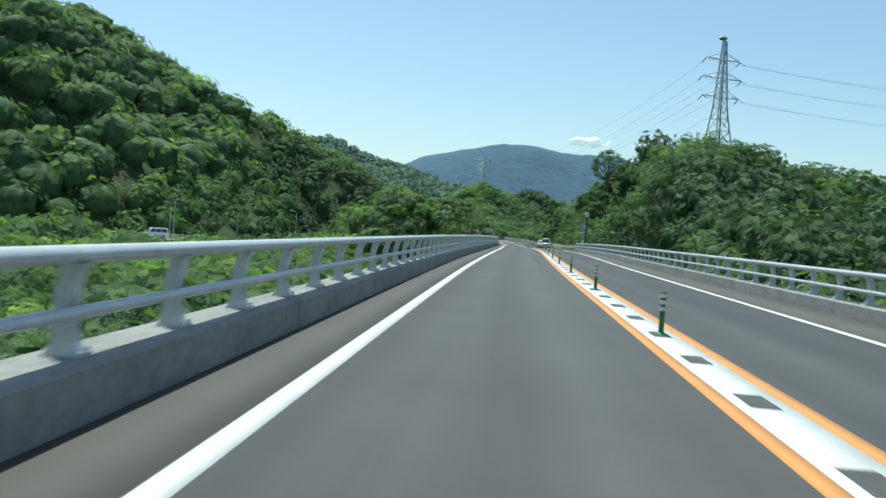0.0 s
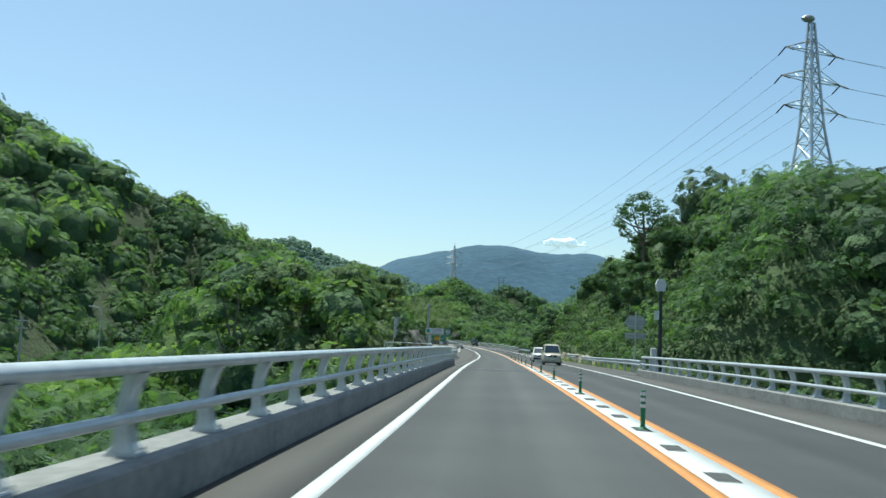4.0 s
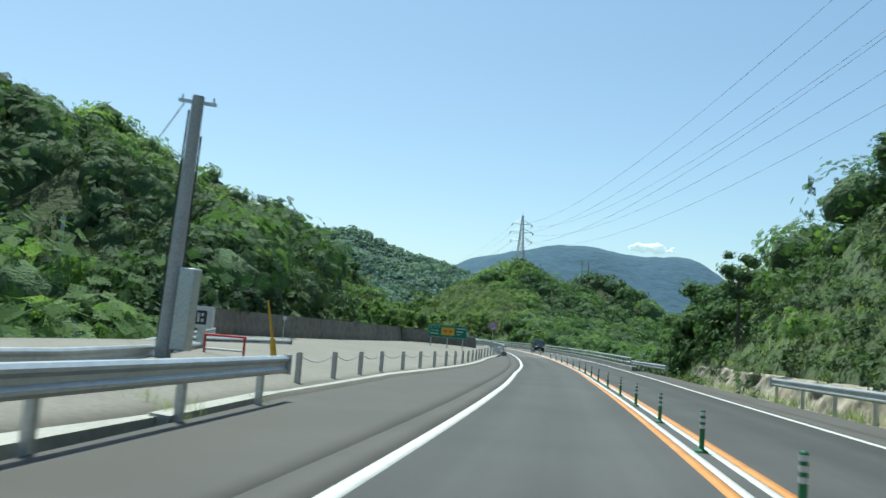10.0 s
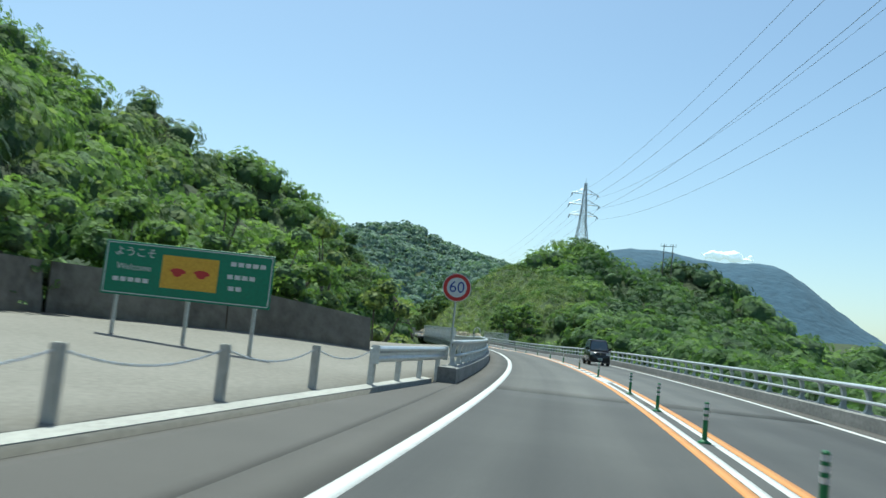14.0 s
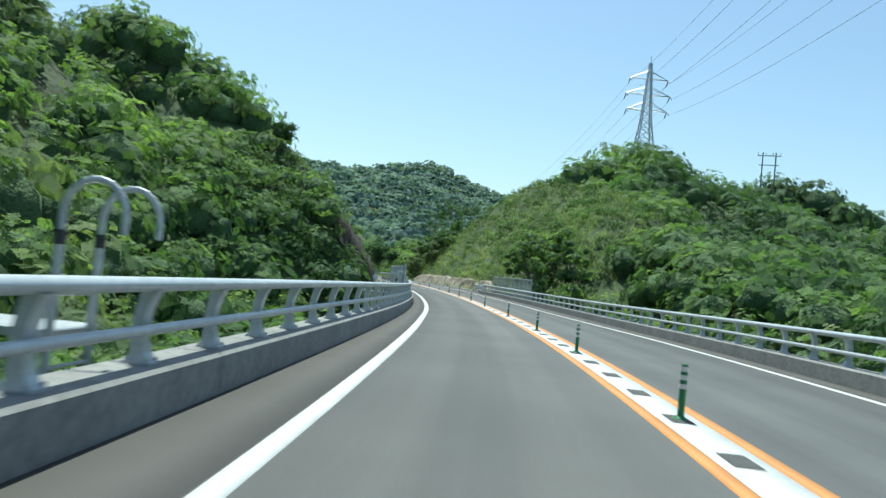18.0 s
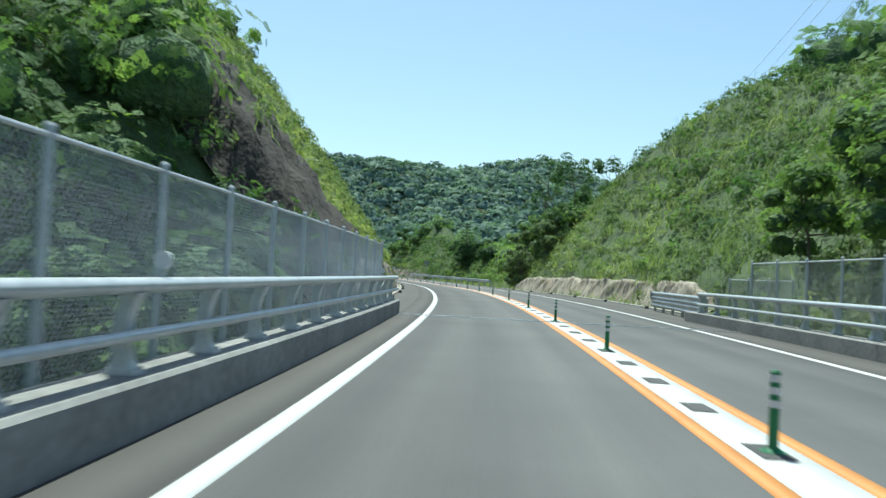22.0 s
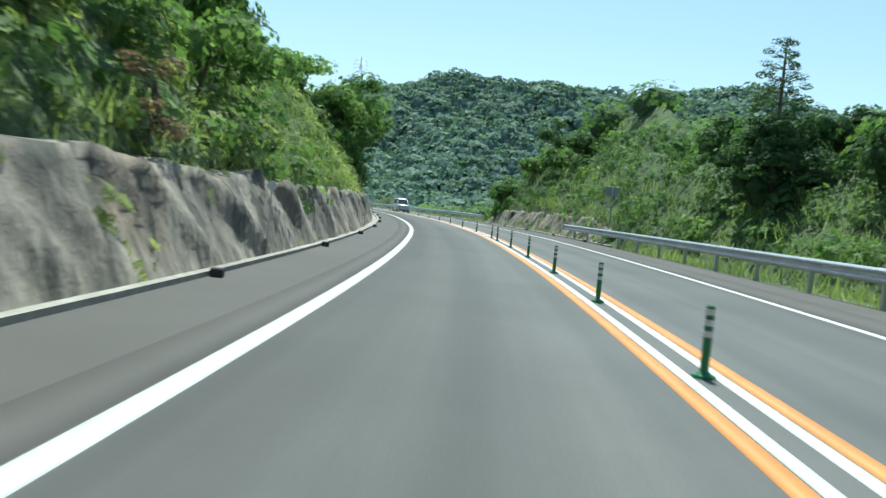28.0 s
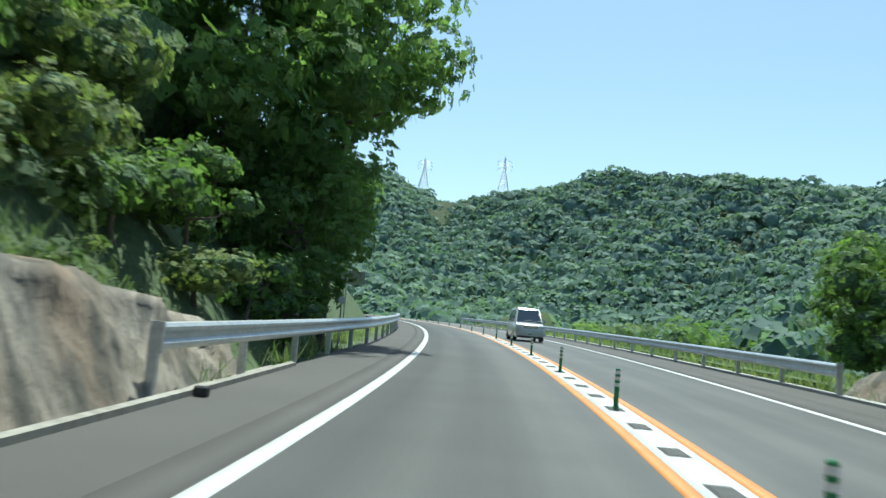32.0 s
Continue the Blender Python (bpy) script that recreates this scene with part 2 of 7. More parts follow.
def stained_wall(name, dark, light, stain, rust):
    """Sprayed concrete: pale and dark runs down the slope, broad rusty patches, dark water stains, coarse grain."""
    m, n, b = mat(name, 0.93)
    at, run = coords(n, (1.3, 1.3, 0.3)), coords(n, (1, 1, 0.09))
    grain = noisy(n, coords(n, (1, 1, 0.45)), 4.5, 4, 0.6)
    col = mix(n, 0.25, ramp(n, noisy(n, at, 0.8, 5), [(0.36, dark), (0.6, light)]), ramp(n, grain, [(0.32, tuple(0.5 * v for v in dark)), (0.68, tuple(1.15 * v for v in light))]))
    patch = ramp(n, noisy(n, at, 0.22, 4), [(0.5, (0, 0, 0)), (0.66, (0.75, 0.75, 0.75))])
    col = mix(n, patch, col, rust)
    wet = ramp(n, noisy(n, run, 1.7, 5, 0.6), [(0.47, (0, 0, 0)), (0.62, (0.85, 0.85, 0.85))])
    n.links.new(mix(n, wet, col, stain), b.inputs["Base Color"])
    bump(n, b, grain, 1.0, 0.07)
    return m


SHOTCRETE = stained_wall("sprayed_concrete", (0.0975, 0.0863, 0.0713), (0.323, 0.285, 0.232), (0.0562, 0.0562, 0.0465), (0.195, 0.135, 0.0863))
# Paler copy of the sprayed concrete, sunlight on the right-hand wall included.
SHOTCRETE_SUNLIT = stained_wall("sunlit_sprayed_concrete", (0.21, 0.182, 0.142), (0.44, 0.39, 0.31), (0.13, 0.118, 0.098), (0.33, 0.25, 0.17))
MOUND = stained_wall("grey_sprayed_concrete", (0.0825, 0.078, 0.0713), (0.203, 0.191, 0.173), (0.0675, 0.0622, 0.0555), (0.15, 0.131, 0.109))
STAINED = two_tone("stained_concrete_wall", (0.105, 0.09, 0.0713), (0.225, 0.199, 0.161), 0.5, 3.0, 0.92, relief=0.9, depth=0.06, scale=(1, 1, 0.8))
WIRE = two_tone("wire", (0.25, 0.27, 0.28), (0.35, 0.37, 0.38), 1, 9, 0.5, 0.6, relief=0.0, depth=0.001)
CAR_WHITE = two_tone("white_car_paint", (0.607, 0.615, 0.615), (0.656, 0.656, 0.656), 0.4, 30, 0.22, relief=0.0, depth=0.001)
CAR_BEIGE = two_tone("pale_beige_car_paint", (0.492, 0.459, 0.369), (0.541, 0.508, 0.41), 0.4, 30, 0.25, 0.2, relief=0.0, depth=0.001)
CAR_BLACK = two_tone("black_car_paint", (0.01, 0.011, 0.013), (0.016, 0.017, 0.02), 0.4, 30, 0.15, relief=0.0, depth=0.001)
CAR_SILVER = two_tone("silver_car_paint", (0.41, 0.426, 0.435), (0.476, 0.492, 0.492), 0.4, 30, 0.28, 0.5, relief=0.0, depth=0.001)
# The bluish base colour carries part of the sky's reflection in the panes.
GLASS = two_tone("sky_tinted_car_glass", (0.02, 0.035, 0.05), (0.03, 0.045, 0.06), 0.5, 20, 0.05, relief=0.0, depth=0.001)
GLASS.node_tree.nodes["Principled BSDF"].inputs["Specular IOR Level"].default_value = 1.0
HEADLIGHT = two_tone("clear_lamp_glass", (0.6, 0.62, 0.62), (0.7, 0.7, 0.7), 2, 20, 0.1, 0.3, relief=0.0, depth=0.001)
CHROME = two_tone("bright_metal", (0.6, 0.6, 0.6), (0.7, 0.7, 0.7), 2, 20, 0.18, 1.0, relief=0.0, depth=0.001)
CLOUD = two_tone("glowing_white_cloud", (0.78, 0.8, 0.82), (0.86, 0.87, 0.88), 0.02, 0.1, 1.0, relief=0.0, depth=2)
# The cloud gives off its own glow in place of sunlight on it.
CLOUD.node_tree.nodes["Principled BSDF"].inputs["Emission Color"].default_value = (0.62, 0.76, 0.86, 1)
CLOUD.node_tree.nodes["Principled BSDF"].inputs["Emission Strength"].default_value = 0.55
ROCK = two_tone("dark_brown_rock", (0.016, 0.0135, 0.011), (0.0575, 0.0485, 0.04), 0.9, 5, 0.95, relief=1.0, depth=0.12, scale=(1, 1, 0.6))

# ---- building helpers ----
def part(name, bm, material, parent=None, label="", smooth=False):
    """Links a bmesh as one mesh object under a thing."""
    me = bpy.data.meshes.new(name)
    bm.to_mesh(me)
    bm.free()
    me.materials.append(material)
    if smooth:
        me.polygons.foreach_set("use_smooth", [True] * len(me.polygons))
    ob = new(name, me)
    if parent:
        ob.parent = parent
    if label:
        ob["label"] = label
    return ob


def thing(name, label, category, group="", kind="", at=None):
    ob = new(name)
    if at is not None:
        ob.matrix_world = at
    return tagged(ob, label, category, group, kind)


def mesh_np(name, v, faces, material, smooth=False):
    """One object from an array of points and an array of equal-sided faces."""
    me = bpy.data.meshes.new(name)
    k = faces.shape[1]
    me.vertices.add(len(v))
    me.vertices.foreach_set("co", np.ascontiguousarray(v, np.float32).ravel())
    me.loops.add(faces.size)
    me.loops.foreach_set("vertex_index", np.ascontiguousarray(faces, np.int32).ravel())
    me.polygons.add(len(faces))
    me.polygons.foreach_set("loop_start", np.arange(0, faces.size, k, dtype=np.int32))
    me.polygons.foreach_set("loop_total", np.full(len(faces), k, np.int32))
    if smooth:
        me.polygons.foreach_set("use_smooth", np.ones(len(faces), bool))
    me.update(calc_edges=True)
    me.materials.append(material)
    return new(name, me)


def box(bm, x0, y0, z0, x1, y1, z1, m=None):
    g = bmesh.ops.create_cube(bm, size=1)["verts"]
    bmesh.ops.scale(bm, vec=(x1 - x0, y1 - y0, z1 - z0), verts=g)
    bmesh.ops.translate(bm, vec=((x0 + x1) / 2, (y0 + y1) / 2, (z0 + z1) / 2), verts=g)
    if m is not None:
        bmesh.ops.transform(bm, matrix=m, verts=g)
    return g


def rod(bm, a, b, r, r2=None, seg=10):
    a, b = Vector(a), Vector(b)
    d = b - a
    g = bmesh.ops.create_cone(bm, cap_ends=True, segments=seg, radius1=r, radius2=r if r2 is None else r2, depth=d.length)["verts"]
    bmesh.ops.transform(bm, matrix=Matrix.Translation((a + b) / 2) @ d.to_track_quat("Z", "Y").to_matrix().to_4x4(), verts=g)
    return g


# ---- the road's line: s metres along the nearside lane, l metres to the right of it ----
KNOTS = [(-7.5, -114, -0.50), (-5, -76, -0.35), (-2.5, -38, -0.15), (0, 0, 0.00), (2.45, 37.92, 0.09), (5.52, 75.8, 0.07), (8.16, 113.7, -0.18), (10.84, 151.6, -0.68),
         (12.97, 189.54, -1.01), (13.95, 227.52, -1.07), (12.5, 265.48, -0.80), (7.87, 303.18, -0.52), (0.38, 340.42, -0.47), (-10.28, 376.89, -0.09), (-23.57, 412.47, 0.38), (-39.37, 447.03, 0.68),
         (-58.3, 479.97, 1.16), (-80.2, 511, 1.73), (-105, 540, 2.25), (-132, 566.5, 2.69), (-162, 590, 3.03), (-195, 609, 3.26)]


def catmull(pts, n):
    out = []
    p = np.array(pts, float)
    p = np.vstack([2 * p[0] - p[1], p, 2 * p[-1] - p[-2]])
    for i in range(1, len(p) - 2):
        a, b, c, d = p[i - 1:i + 3]
        for k in range(n):
            t = k / n
            out.append(0.5 * (2 * b + (c - a) * t + (2 * a - 5 * b + 4 * c - d) * t * t + (3 * b - a - 3 * c + d) * t ** 3))
    out.append(p[-2])
    return np.array(out)


LINE = catmull(KNOTS, 38)
RUN = np.r_[0, np.cumsum(np.linalg.norm(np.diff(LINE[:, :2], axis=0), axis=1))]
RUN -= RUN[np.argmin((LINE[:, :2] ** 2).sum(1))]
TAN = np.gradient(LINE[:, :2], axis=0)
TAN /= np.linalg.norm(TAN, axis=1)[:, None]
S_MIN, S_MAX = RUN[0] + 1, RUN[-1] - 1


def road_xy(s, l, h=0.0):
    """Points of the road's frame, as an array n x 3."""
    s, l, h = np.broadcast_arrays(np.asarray(s, float), np.asarray(l, float), np.asarray(h, float))
    c = np.stack([np.interp(s, RUN, LINE[:, k]) for k in range(3)], -1)
    tx, ty = np.interp(s, RUN, TAN[:, 0]), np.interp(s, RUN, TAN[:, 1])
    c[..., 0] += ty * l
    c[..., 1] -= tx * l
    c[..., 2] += h
    return c


def at_road(s, l, h=0.0, turn=0.0):
    """The pose of a thing that stands at s, l with its y axis along the road."""
    p = road_xy(s, l, h)
    yaw = math.atan2(-np.interp(s, RUN, TAN[:, 0]), np.interp(s, RUN, TAN[:, 1]))
    return Matrix.Translation(Vector(p)) @ Matrix.Rotation(yaw + radians(turn), 4, "Z")


def sweep(name, s0, s1, profile, material, step=2.0, closed=True, smooth=False, lateral=None, rise=None):
    """A profile of (l, h) points drawn along the road from s0 to s1, with capped ends."""
    n = max(2, int(abs(s1 - s0) / step) + 1)
    ss = np.linspace(s0, s1, n)
    k = len(profile)
    pl = np.array([p[0] for p in profile]), np.array([p[1] for p in profile])
    dl = np.zeros(n) if lateral is None else np.array([lateral(q) for q in ss])
    dh = np.zeros(n) if rise is None else np.array([rise(q) for q in ss])
    v = road_xy(ss[:, None], pl[0][None] + dl[:, None], pl[1][None] + dh[:, None]).reshape(-1, 3)
    bm = bmesh.new()
    vs = [bm.verts.new(p) for p in v]
    for i in range(n - 1):
        for j in range(k if closed else k - 1):
            a, b = i * k + j, i * k + (j + 1) % k
            bm.faces.new((vs[a], vs[b], vs[b + k], vs[a + k]))
    if closed:
        bm.faces.new(vs[:k][::-1])
        bm.faces.new(vs[-k:])
    bmesh.ops.recalc_face_normals(bm, faces=bm.faces)
    return part(name, bm, material, smooth=smooth)


def nearest(x, y):
    """The s and l of points of the plan."""
    x, y = np.ravel(x), np.ravel(y)
    s, l = np.empty(len(x)), np.empty(len(x))
    sub = LINE[::4, :2]
    for i in range(0, len(x), 4000):
        j = slice(i, i + 4000)
        d = (x[j, None] - sub[None, :, 0]) ** 2 + (y[j, None] - sub[None, :, 1]) ** 2
        k = np.argmin(d, axis=1) * 4
        k = np.minimum(k, len(LINE) - 1)
        dx, dy = x[j] - LINE[k, 0], y[j] - LINE[k, 1]
        s[j] = RUN[k] + dx * TAN[k, 0] + dy * TAN[k, 1]
        l[j] = dx * TAN[k, 1] - dy * TAN[k, 0]
    return s, l

# ---- the land ----
VALLEY = -9.0
VALLEY_ROAD = [(-190, 70), (-100, 118), (-46, 152), (-38, 185), (-33, 222)]
HILLS = []


def hill(x, y, top, rx, ry):
    HILLS.append((x, y, top, rx, ry))


hill(-116, 246, 56.7, 90, 262)      # wooded mountain beside the first bridge
hill(-74, 326, 42.5, 77, 72)
hill(-30, 222, 12, 22, 20)
hill(-66, 366, 40, 34, 26)
hill(48, 173, 24.0, 77, 90)         # hill that carries the first pylon
hill(32, 158, 20, 20, 30)
hill(-65, 402.6, 37.6, 52, 33)      # hill beside the second bridge
hill(-45, 378, 16, 22, 24)
hill(12.5, 439.5, 27.6, 47, 72)    # hill that carries the second pylon
hill(38.7, 460, 29.2, 38.7, 33.4)
hill(90, 471, 9.5, 38.7, 40)
hill(-106, 520, 20, 26, 34)
hill(-68, 517.4, 21.0, 20.6, 24.9)
hill(-24, 452, 13, 20, 22)
hill(-58, 555, 14, 25, 25)
hill(-328, 938, 98.6, 512, 113)     # ridge that closes the valley ahead
hill(-540, 921, 112, 199, 171)
hill(-184, 1007, 105.5, 275, 132)
hill(-110, 760, 41, 60, 70)
hill(32, 235, 9, 14, 18)
hill(-16, 262, 10, 20, 26)
hill(-8, 142, 7, 12, 16)
hill(36, 200, 12, 16, 26)


def table(s, rows):
    r = np.array(rows, float)
    return np.interp(s, r[:, 0], r[:, 1])


BRIDGE_L = [(-200, 1), (112, 1), (122, 0), (256, 0), (270, 1), (378, 1), (388, 0), (800, 0)]
BRIDGE_R = [(-200, 1), (112, 1), (120, 0), (226, 0), (236, 1), (372, 1), (386, 0), (800, 0)]
SHELF_L = [(-200, 0.5), (118, 3), (124, 5.5), (128, 3.4), (131, 2.6), (146, 3), (150, 5), (172, 10), (185, 16), (211, 16.9), (244, 11.8), (250, 11.2), (255, 6), (262, 2), (378, 1.3), (470, 1.6), (500, 1.6), (545, 2), (560, 3), (800, 3)]
SHELF_R = [(-200, 0.5), (116, 2.5), (200, 3), (228, 2), (384, 2.2), (430, 2.6), (458, 3), (470, 6), (500, 4), (515, 1.8), (552, 2.2), (565, 8), (800, 8)]
RAMP = [(160, -4.6), (188, -1.75), (207, 0.2), (211, 0.6)]
STEEP_L = [(100, 0.75), (262, 0.75), (380, 1.41), (410, 1.09), (440, 1.55), (470, 1.2), (560, 1.2)]
STEEP_R = [(100, 1.0), (130, 1.1), (160, 1.0), (200, 1.6), (380, 0.89), (410, 0.86), (440, 1.48), (470, 0.61), (500, 0.9), (530, 1.36), (560, 1.7)]


def beside(s, l):
    """Distance beyond the road's edge, beyond its level shelf, and how far a bridge carries the road there."""
    left = l < 2
    el = np.where(left, -l - 2.6, l - 7.4)
    d = el - np.where(left, table(s, SHELF_L), table(s, SHELF_R))
    cone = np.where(s < 180, 0.9 * np.clip(el - 3, 0, 40), 0)   # the bank round the first bridge's end
    return left, el, d, np.where(left, table(s - cone, BRIDGE_L), table(s, BRIDGE_R))


def wooded(x, y, s, l):
    """How far trees stand on the ground: 0 on the mown and grassy slopes beside the road, 1 in the woods."""
    left, el, d, b = beside(s, l)
    depth = np.where(left, table(s, [(100, 1), (150, 0), (250, 0), (375, 2), (390, 4), (402, 13), (440, 15), (462, 10), (520, 9), (545, 3), (800, 3)]),
                     table(s, [(100, 6), (120, 10), (190, 10), (215, 4), (372, 4), (388, 18), (440, 14), (462, 3), (505, 3), (520, 5), (800, 5)]))
    w = np.clip((d - depth) / 2, 0, 1)
    return np.maximum(w, b * np.clip((el - 4) / 4, 0, 1))


def land(x, y, bare=True):
    """The height of the canopy, or, where bare, of the ground under it."""
    x, y = np.ravel(x).astype(float), np.ravel(y).astype(float)
    z = np.full(len(x), VALLEY)
    for cx, cy, top, rx, ry in HILLS:
        u, v = (x - cx) / rx, (y - cy) / ry
        z = np.maximum(z, VALLEY + (top - VALLEY) * np.exp(-(u * u + v * v) ** 0.65))
    z = z + 1.6 * np.sin(x / 13 + y / 31) * np.sin(y / 17 - x / 29) * np.clip((z - VALLEY) / 12, 0, 1)
    z = z + 2.6 * np.sin(x / 15 + 0.9 * np.sin(y / 41)) * np.clip((y - 640) / 60, 0, 1) * np.clip((z - VALLEY) / 25, 0, 1)
    # the floor of the side valley, along its road
    s, l = nearest(x, y)
    dv, hither = np.full(len(x), 1e9), np.zeros(len(x), bool)
    for (ax, ay), (bx_, by_) in zip(VALLEY_ROAD, VALLEY_ROAD[1:]):
        k = np.clip(((x - ax) * (bx_ - ax) + (y - ay) * (by_ - ay)) / ((bx_ - ax) ** 2 + (by_ - ay) ** 2), 0, 1)
        d = np.hypot(x - ax - k * (bx_ - ax), y - ay - k * (by_ - ay))
        hither = np.where(d < dv, (bx_ - ax) * (y - ay) - (by_ - ay) * (x - ax) < 0, hither)
        dv = np.minimum(dv, d)
    rise = np.where(hither & (l < 0) & (s < 168), np.interp(s, [100, 122], [0.03, 0.42]), 0.95)
    z = np.minimum(z, -4.2 + rise * np.maximum(0, dv - 9))
    # the glen past the lay-by, at the foot of a steep spur
    inward = -((x + 3) * 33.5 + (y - 240) * 15.4) / 36.87
    glen = 2.0 + 1.8 * np.maximum(0, inward) + 3 * np.maximum(0, 238 - y) + 1.1 * np.maximum(0, y - 284)
    z = np.where((l < 0) & (s > 215) & (s < 330), np.minimum(z, glen), z)
    rz = np.interp(s, RUN, LINE[:, 2])
    left, el, d, b = beside(s, l)
    m = np.where(left, table(s, STEEP_L), table(s, STEEP_R))
    dd = np.maximum(0, d)
    wall = np.where(left, table(s, [(118, 0), (126, 0.4), (130, 1.8), (144, 1.8), (149, 0), (200, 0), (211, 2), (252, 1.9), (260, 0), (385, 0), (392, 1.6), (540, 1.5), (548, 0), (800, 0)]), table(s, [(130, 0), (158, 0.5), (166, 0.9), (222, 0.9), (228, 0), (388, 0), (394, 1.4), (452, 1.4), (460, 0.3), (512, 0.3), (518, 1.5), (550, 1.5), (556, 0), (800, 0)]))
    if bare:
        z = z - 3.2 * wooded(x, y, s, l)
    up = np.maximum(0, dd - 0.75 * (wall > 0.3))
    cut = rz - 0.3 + wall * np.minimum(1, up / 0.5) + m * up
    near = np.where(d < 0, rz - 0.3, np.clip(z, rz - 0.3 - 0.7 * dd, cut))
    drop = np.clip((s - 553) / 8, 0, 1) * (l > 7) * np.clip((70 - l) / 40, 0, 1) * (s < 640)
    near = near * (1 - drop) + (rz - 0.3 - 0.6 * dd) * drop
    # the hollow beside the lay-by, into which a ramp leads down
    edge = table(s, [(150, -8.5), (172, -11.5), (190, -12.4), (207, -13.0)])
    sunk = left * np.clip((s - 147) / 6, 0, 1) * np.clip(np.where(l < -20, (217 - s) / 11, (208.5 - s) / 1.5), 0, 1) * np.clip((edge - l) / 1.5, 0, 1)
    floor_ = rz + table(s, RAMP) - 0.15 - 2.5 * np.clip((-l - 19.3) / 3, 0, 1) + 1.5 * np.maximum(0, -l - 28)
    near = near * (1 - sunk) + np.minimum(floor_, np.maximum(z, rz - 7)) * sunk
    far = np.where(left, table(s, [(-200, 80), (60, 72), (100, 60), (165, 60), (185, 8), (240, 8), (256, 12), (330, 20), (366, 12), (380, 4)]), table(s, [(-200, 16), (60, 14), (100, 8), (230, 5), (300, 20), (350, 12), (375, 4)]))
    br = np.minimum(z, rz - 6.5 + np.where(left, 0.8, 0.9) * np.maximum(0, el - far))
    return near * (1 - b) + br * b


gx = np.r_[-4200, -3200, -2500, -1900, -1500, np.arange(-1200, -420, 60), np.arange(-420, -190, 12), np.arange(-190, 130, 3.0), np.arange(130, 400, 14), np.arange(400, 1300, 70), 1500, 1900, 2500, 3200, 4200]
gy = np.r_[-2500, -1500, -900, -500, np.arange(-300, -60, 20), np.arange(-60, 640, 3.0), np.arange(640, 1200, 20), np.arange(1200, 2400, 80), 2600, 3000, 3600, 4500]
GX, GY = np.meshgrid(gx, gy)
gz = land(GX, GY).reshape(GX.shape)
# beside the road the sheet lies a little under the banks, which are drawn finer below
low = gz.copy()
for i in (-1, 0, 1):
    for j in (-1, 0, 1):
        low[1:-1, 1:-1] = np.minimum(low[1:-1, 1:-1], gz[1 + i:len(gy) - 1 + i, 1 + j:len(gx) - 1 + j])
gs, gl = nearest(GX, GY)
by_road = ((gs > 100) & (gs < 264) | (gs > 366) & (gs < 650)) & (gl > -34) & (gl < 40)
gz = np.where(by_road.reshape(GX.shape), low - 0.1, gz).ravel()
nx = len(gx)
q = (np.arange(len(gy) - 1)[:, None] * nx + np.arange(nx - 1)[None]).ravel()
ground = mesh_np("ground", np.stack([GX.ravel(), GY.ravel(), gz], -1), np.stack([q, q + 1, q + 1 + nx, q + nx], -1), SOIL, True)
tagged(ground, "green overgrown hillsides and valley floor", "ground", kind="structure")

for b0, b1 in ((101, 263), (367, 648)):
    for side in (-1, 1):
        bs = np.arange(b0, b1, 1.5)
        bd = np.r_[np.linspace(-1.2, 2.4, 13), np.linspace(3, 12, 10), np.linspace(13.5, 30, 12)]
        BS, BD = np.meshgrid(bs, bd)
        sh = table(BS, SHELF_L) if side < 0 else table(BS, SHELF_R)
        p = road_xy(BS, np.where(side < 0, -2.6 - sh - BD, 7.4 + sh + BD)).reshape(-1, 3)
        p[:, 2] = land(p[:, 0], p[:, 1]) + 0.06 * np.sin(p[:, 0] * 2.1) * np.sin(p[:, 1] * 1.7) * np.clip(BD.ravel(), 0, 1)
        nb = len(bs)
        q = (np.arange(len(bd) - 1)[:, None] * nb + np.arange(nb - 1)[None]).ravel()
        quad = np.stack([q, q + 1, q + 1 + nb, q + nb], -1)
        bank = mesh_np("ground_bank", p, quad if side < 0 else quad[:, ::-1], BANK, True)
        tagged(bank, "overgrown earth bank beside the road", "bank", kind="structure")

# bare dark rock where the cutting begins
RS, RD = np.meshgrid(np.arange(386, 400.1, 0.5), np.linspace(0.95, 11, 34))
p = road_xy(RS, -2.6 - table(RS, SHELF_L) - RD).reshape(-1, 3)
p[:, 2] = land(p[:, 0], p[:, 1])
edge = np.clip(np.minimum(RS - 386, 400 - RS) / 2, 0, 1).ravel() * np.clip((11 - RD.ravel()) / 2, 0, 1)
lump_ = np.array([noise.noise(Vector(q) * 0.7) * 0.5 + abs(noise.noise(Vector(q) * 1.9)) * 0.45 for q in p])
p[:, 2] += edge * (0.55 + lump_) - 0.12
p[:, 0] += edge * 0.35 * lump_
nb = RS.shape[1]
q = (np.arange(RS.shape[0] - 1)[:, None] * nb + np.arange(nb - 1)[None]).ravel()
tagged(mesh_np("rock_face", p, np.stack([q, q + 1, q + 1 + nb, q + nb], -1), ROCK), "dark brown bare rock face of the cutting", "rock", kind="structure")

# ---- mountains far behind ----
bx = np.linspace(-1500, 1900, 240)
by = np.linspace(1250, 2300, 40)
BX, BY = np.meshgrid(bx, by)
bz = np.full(BX.shape, -20.0)
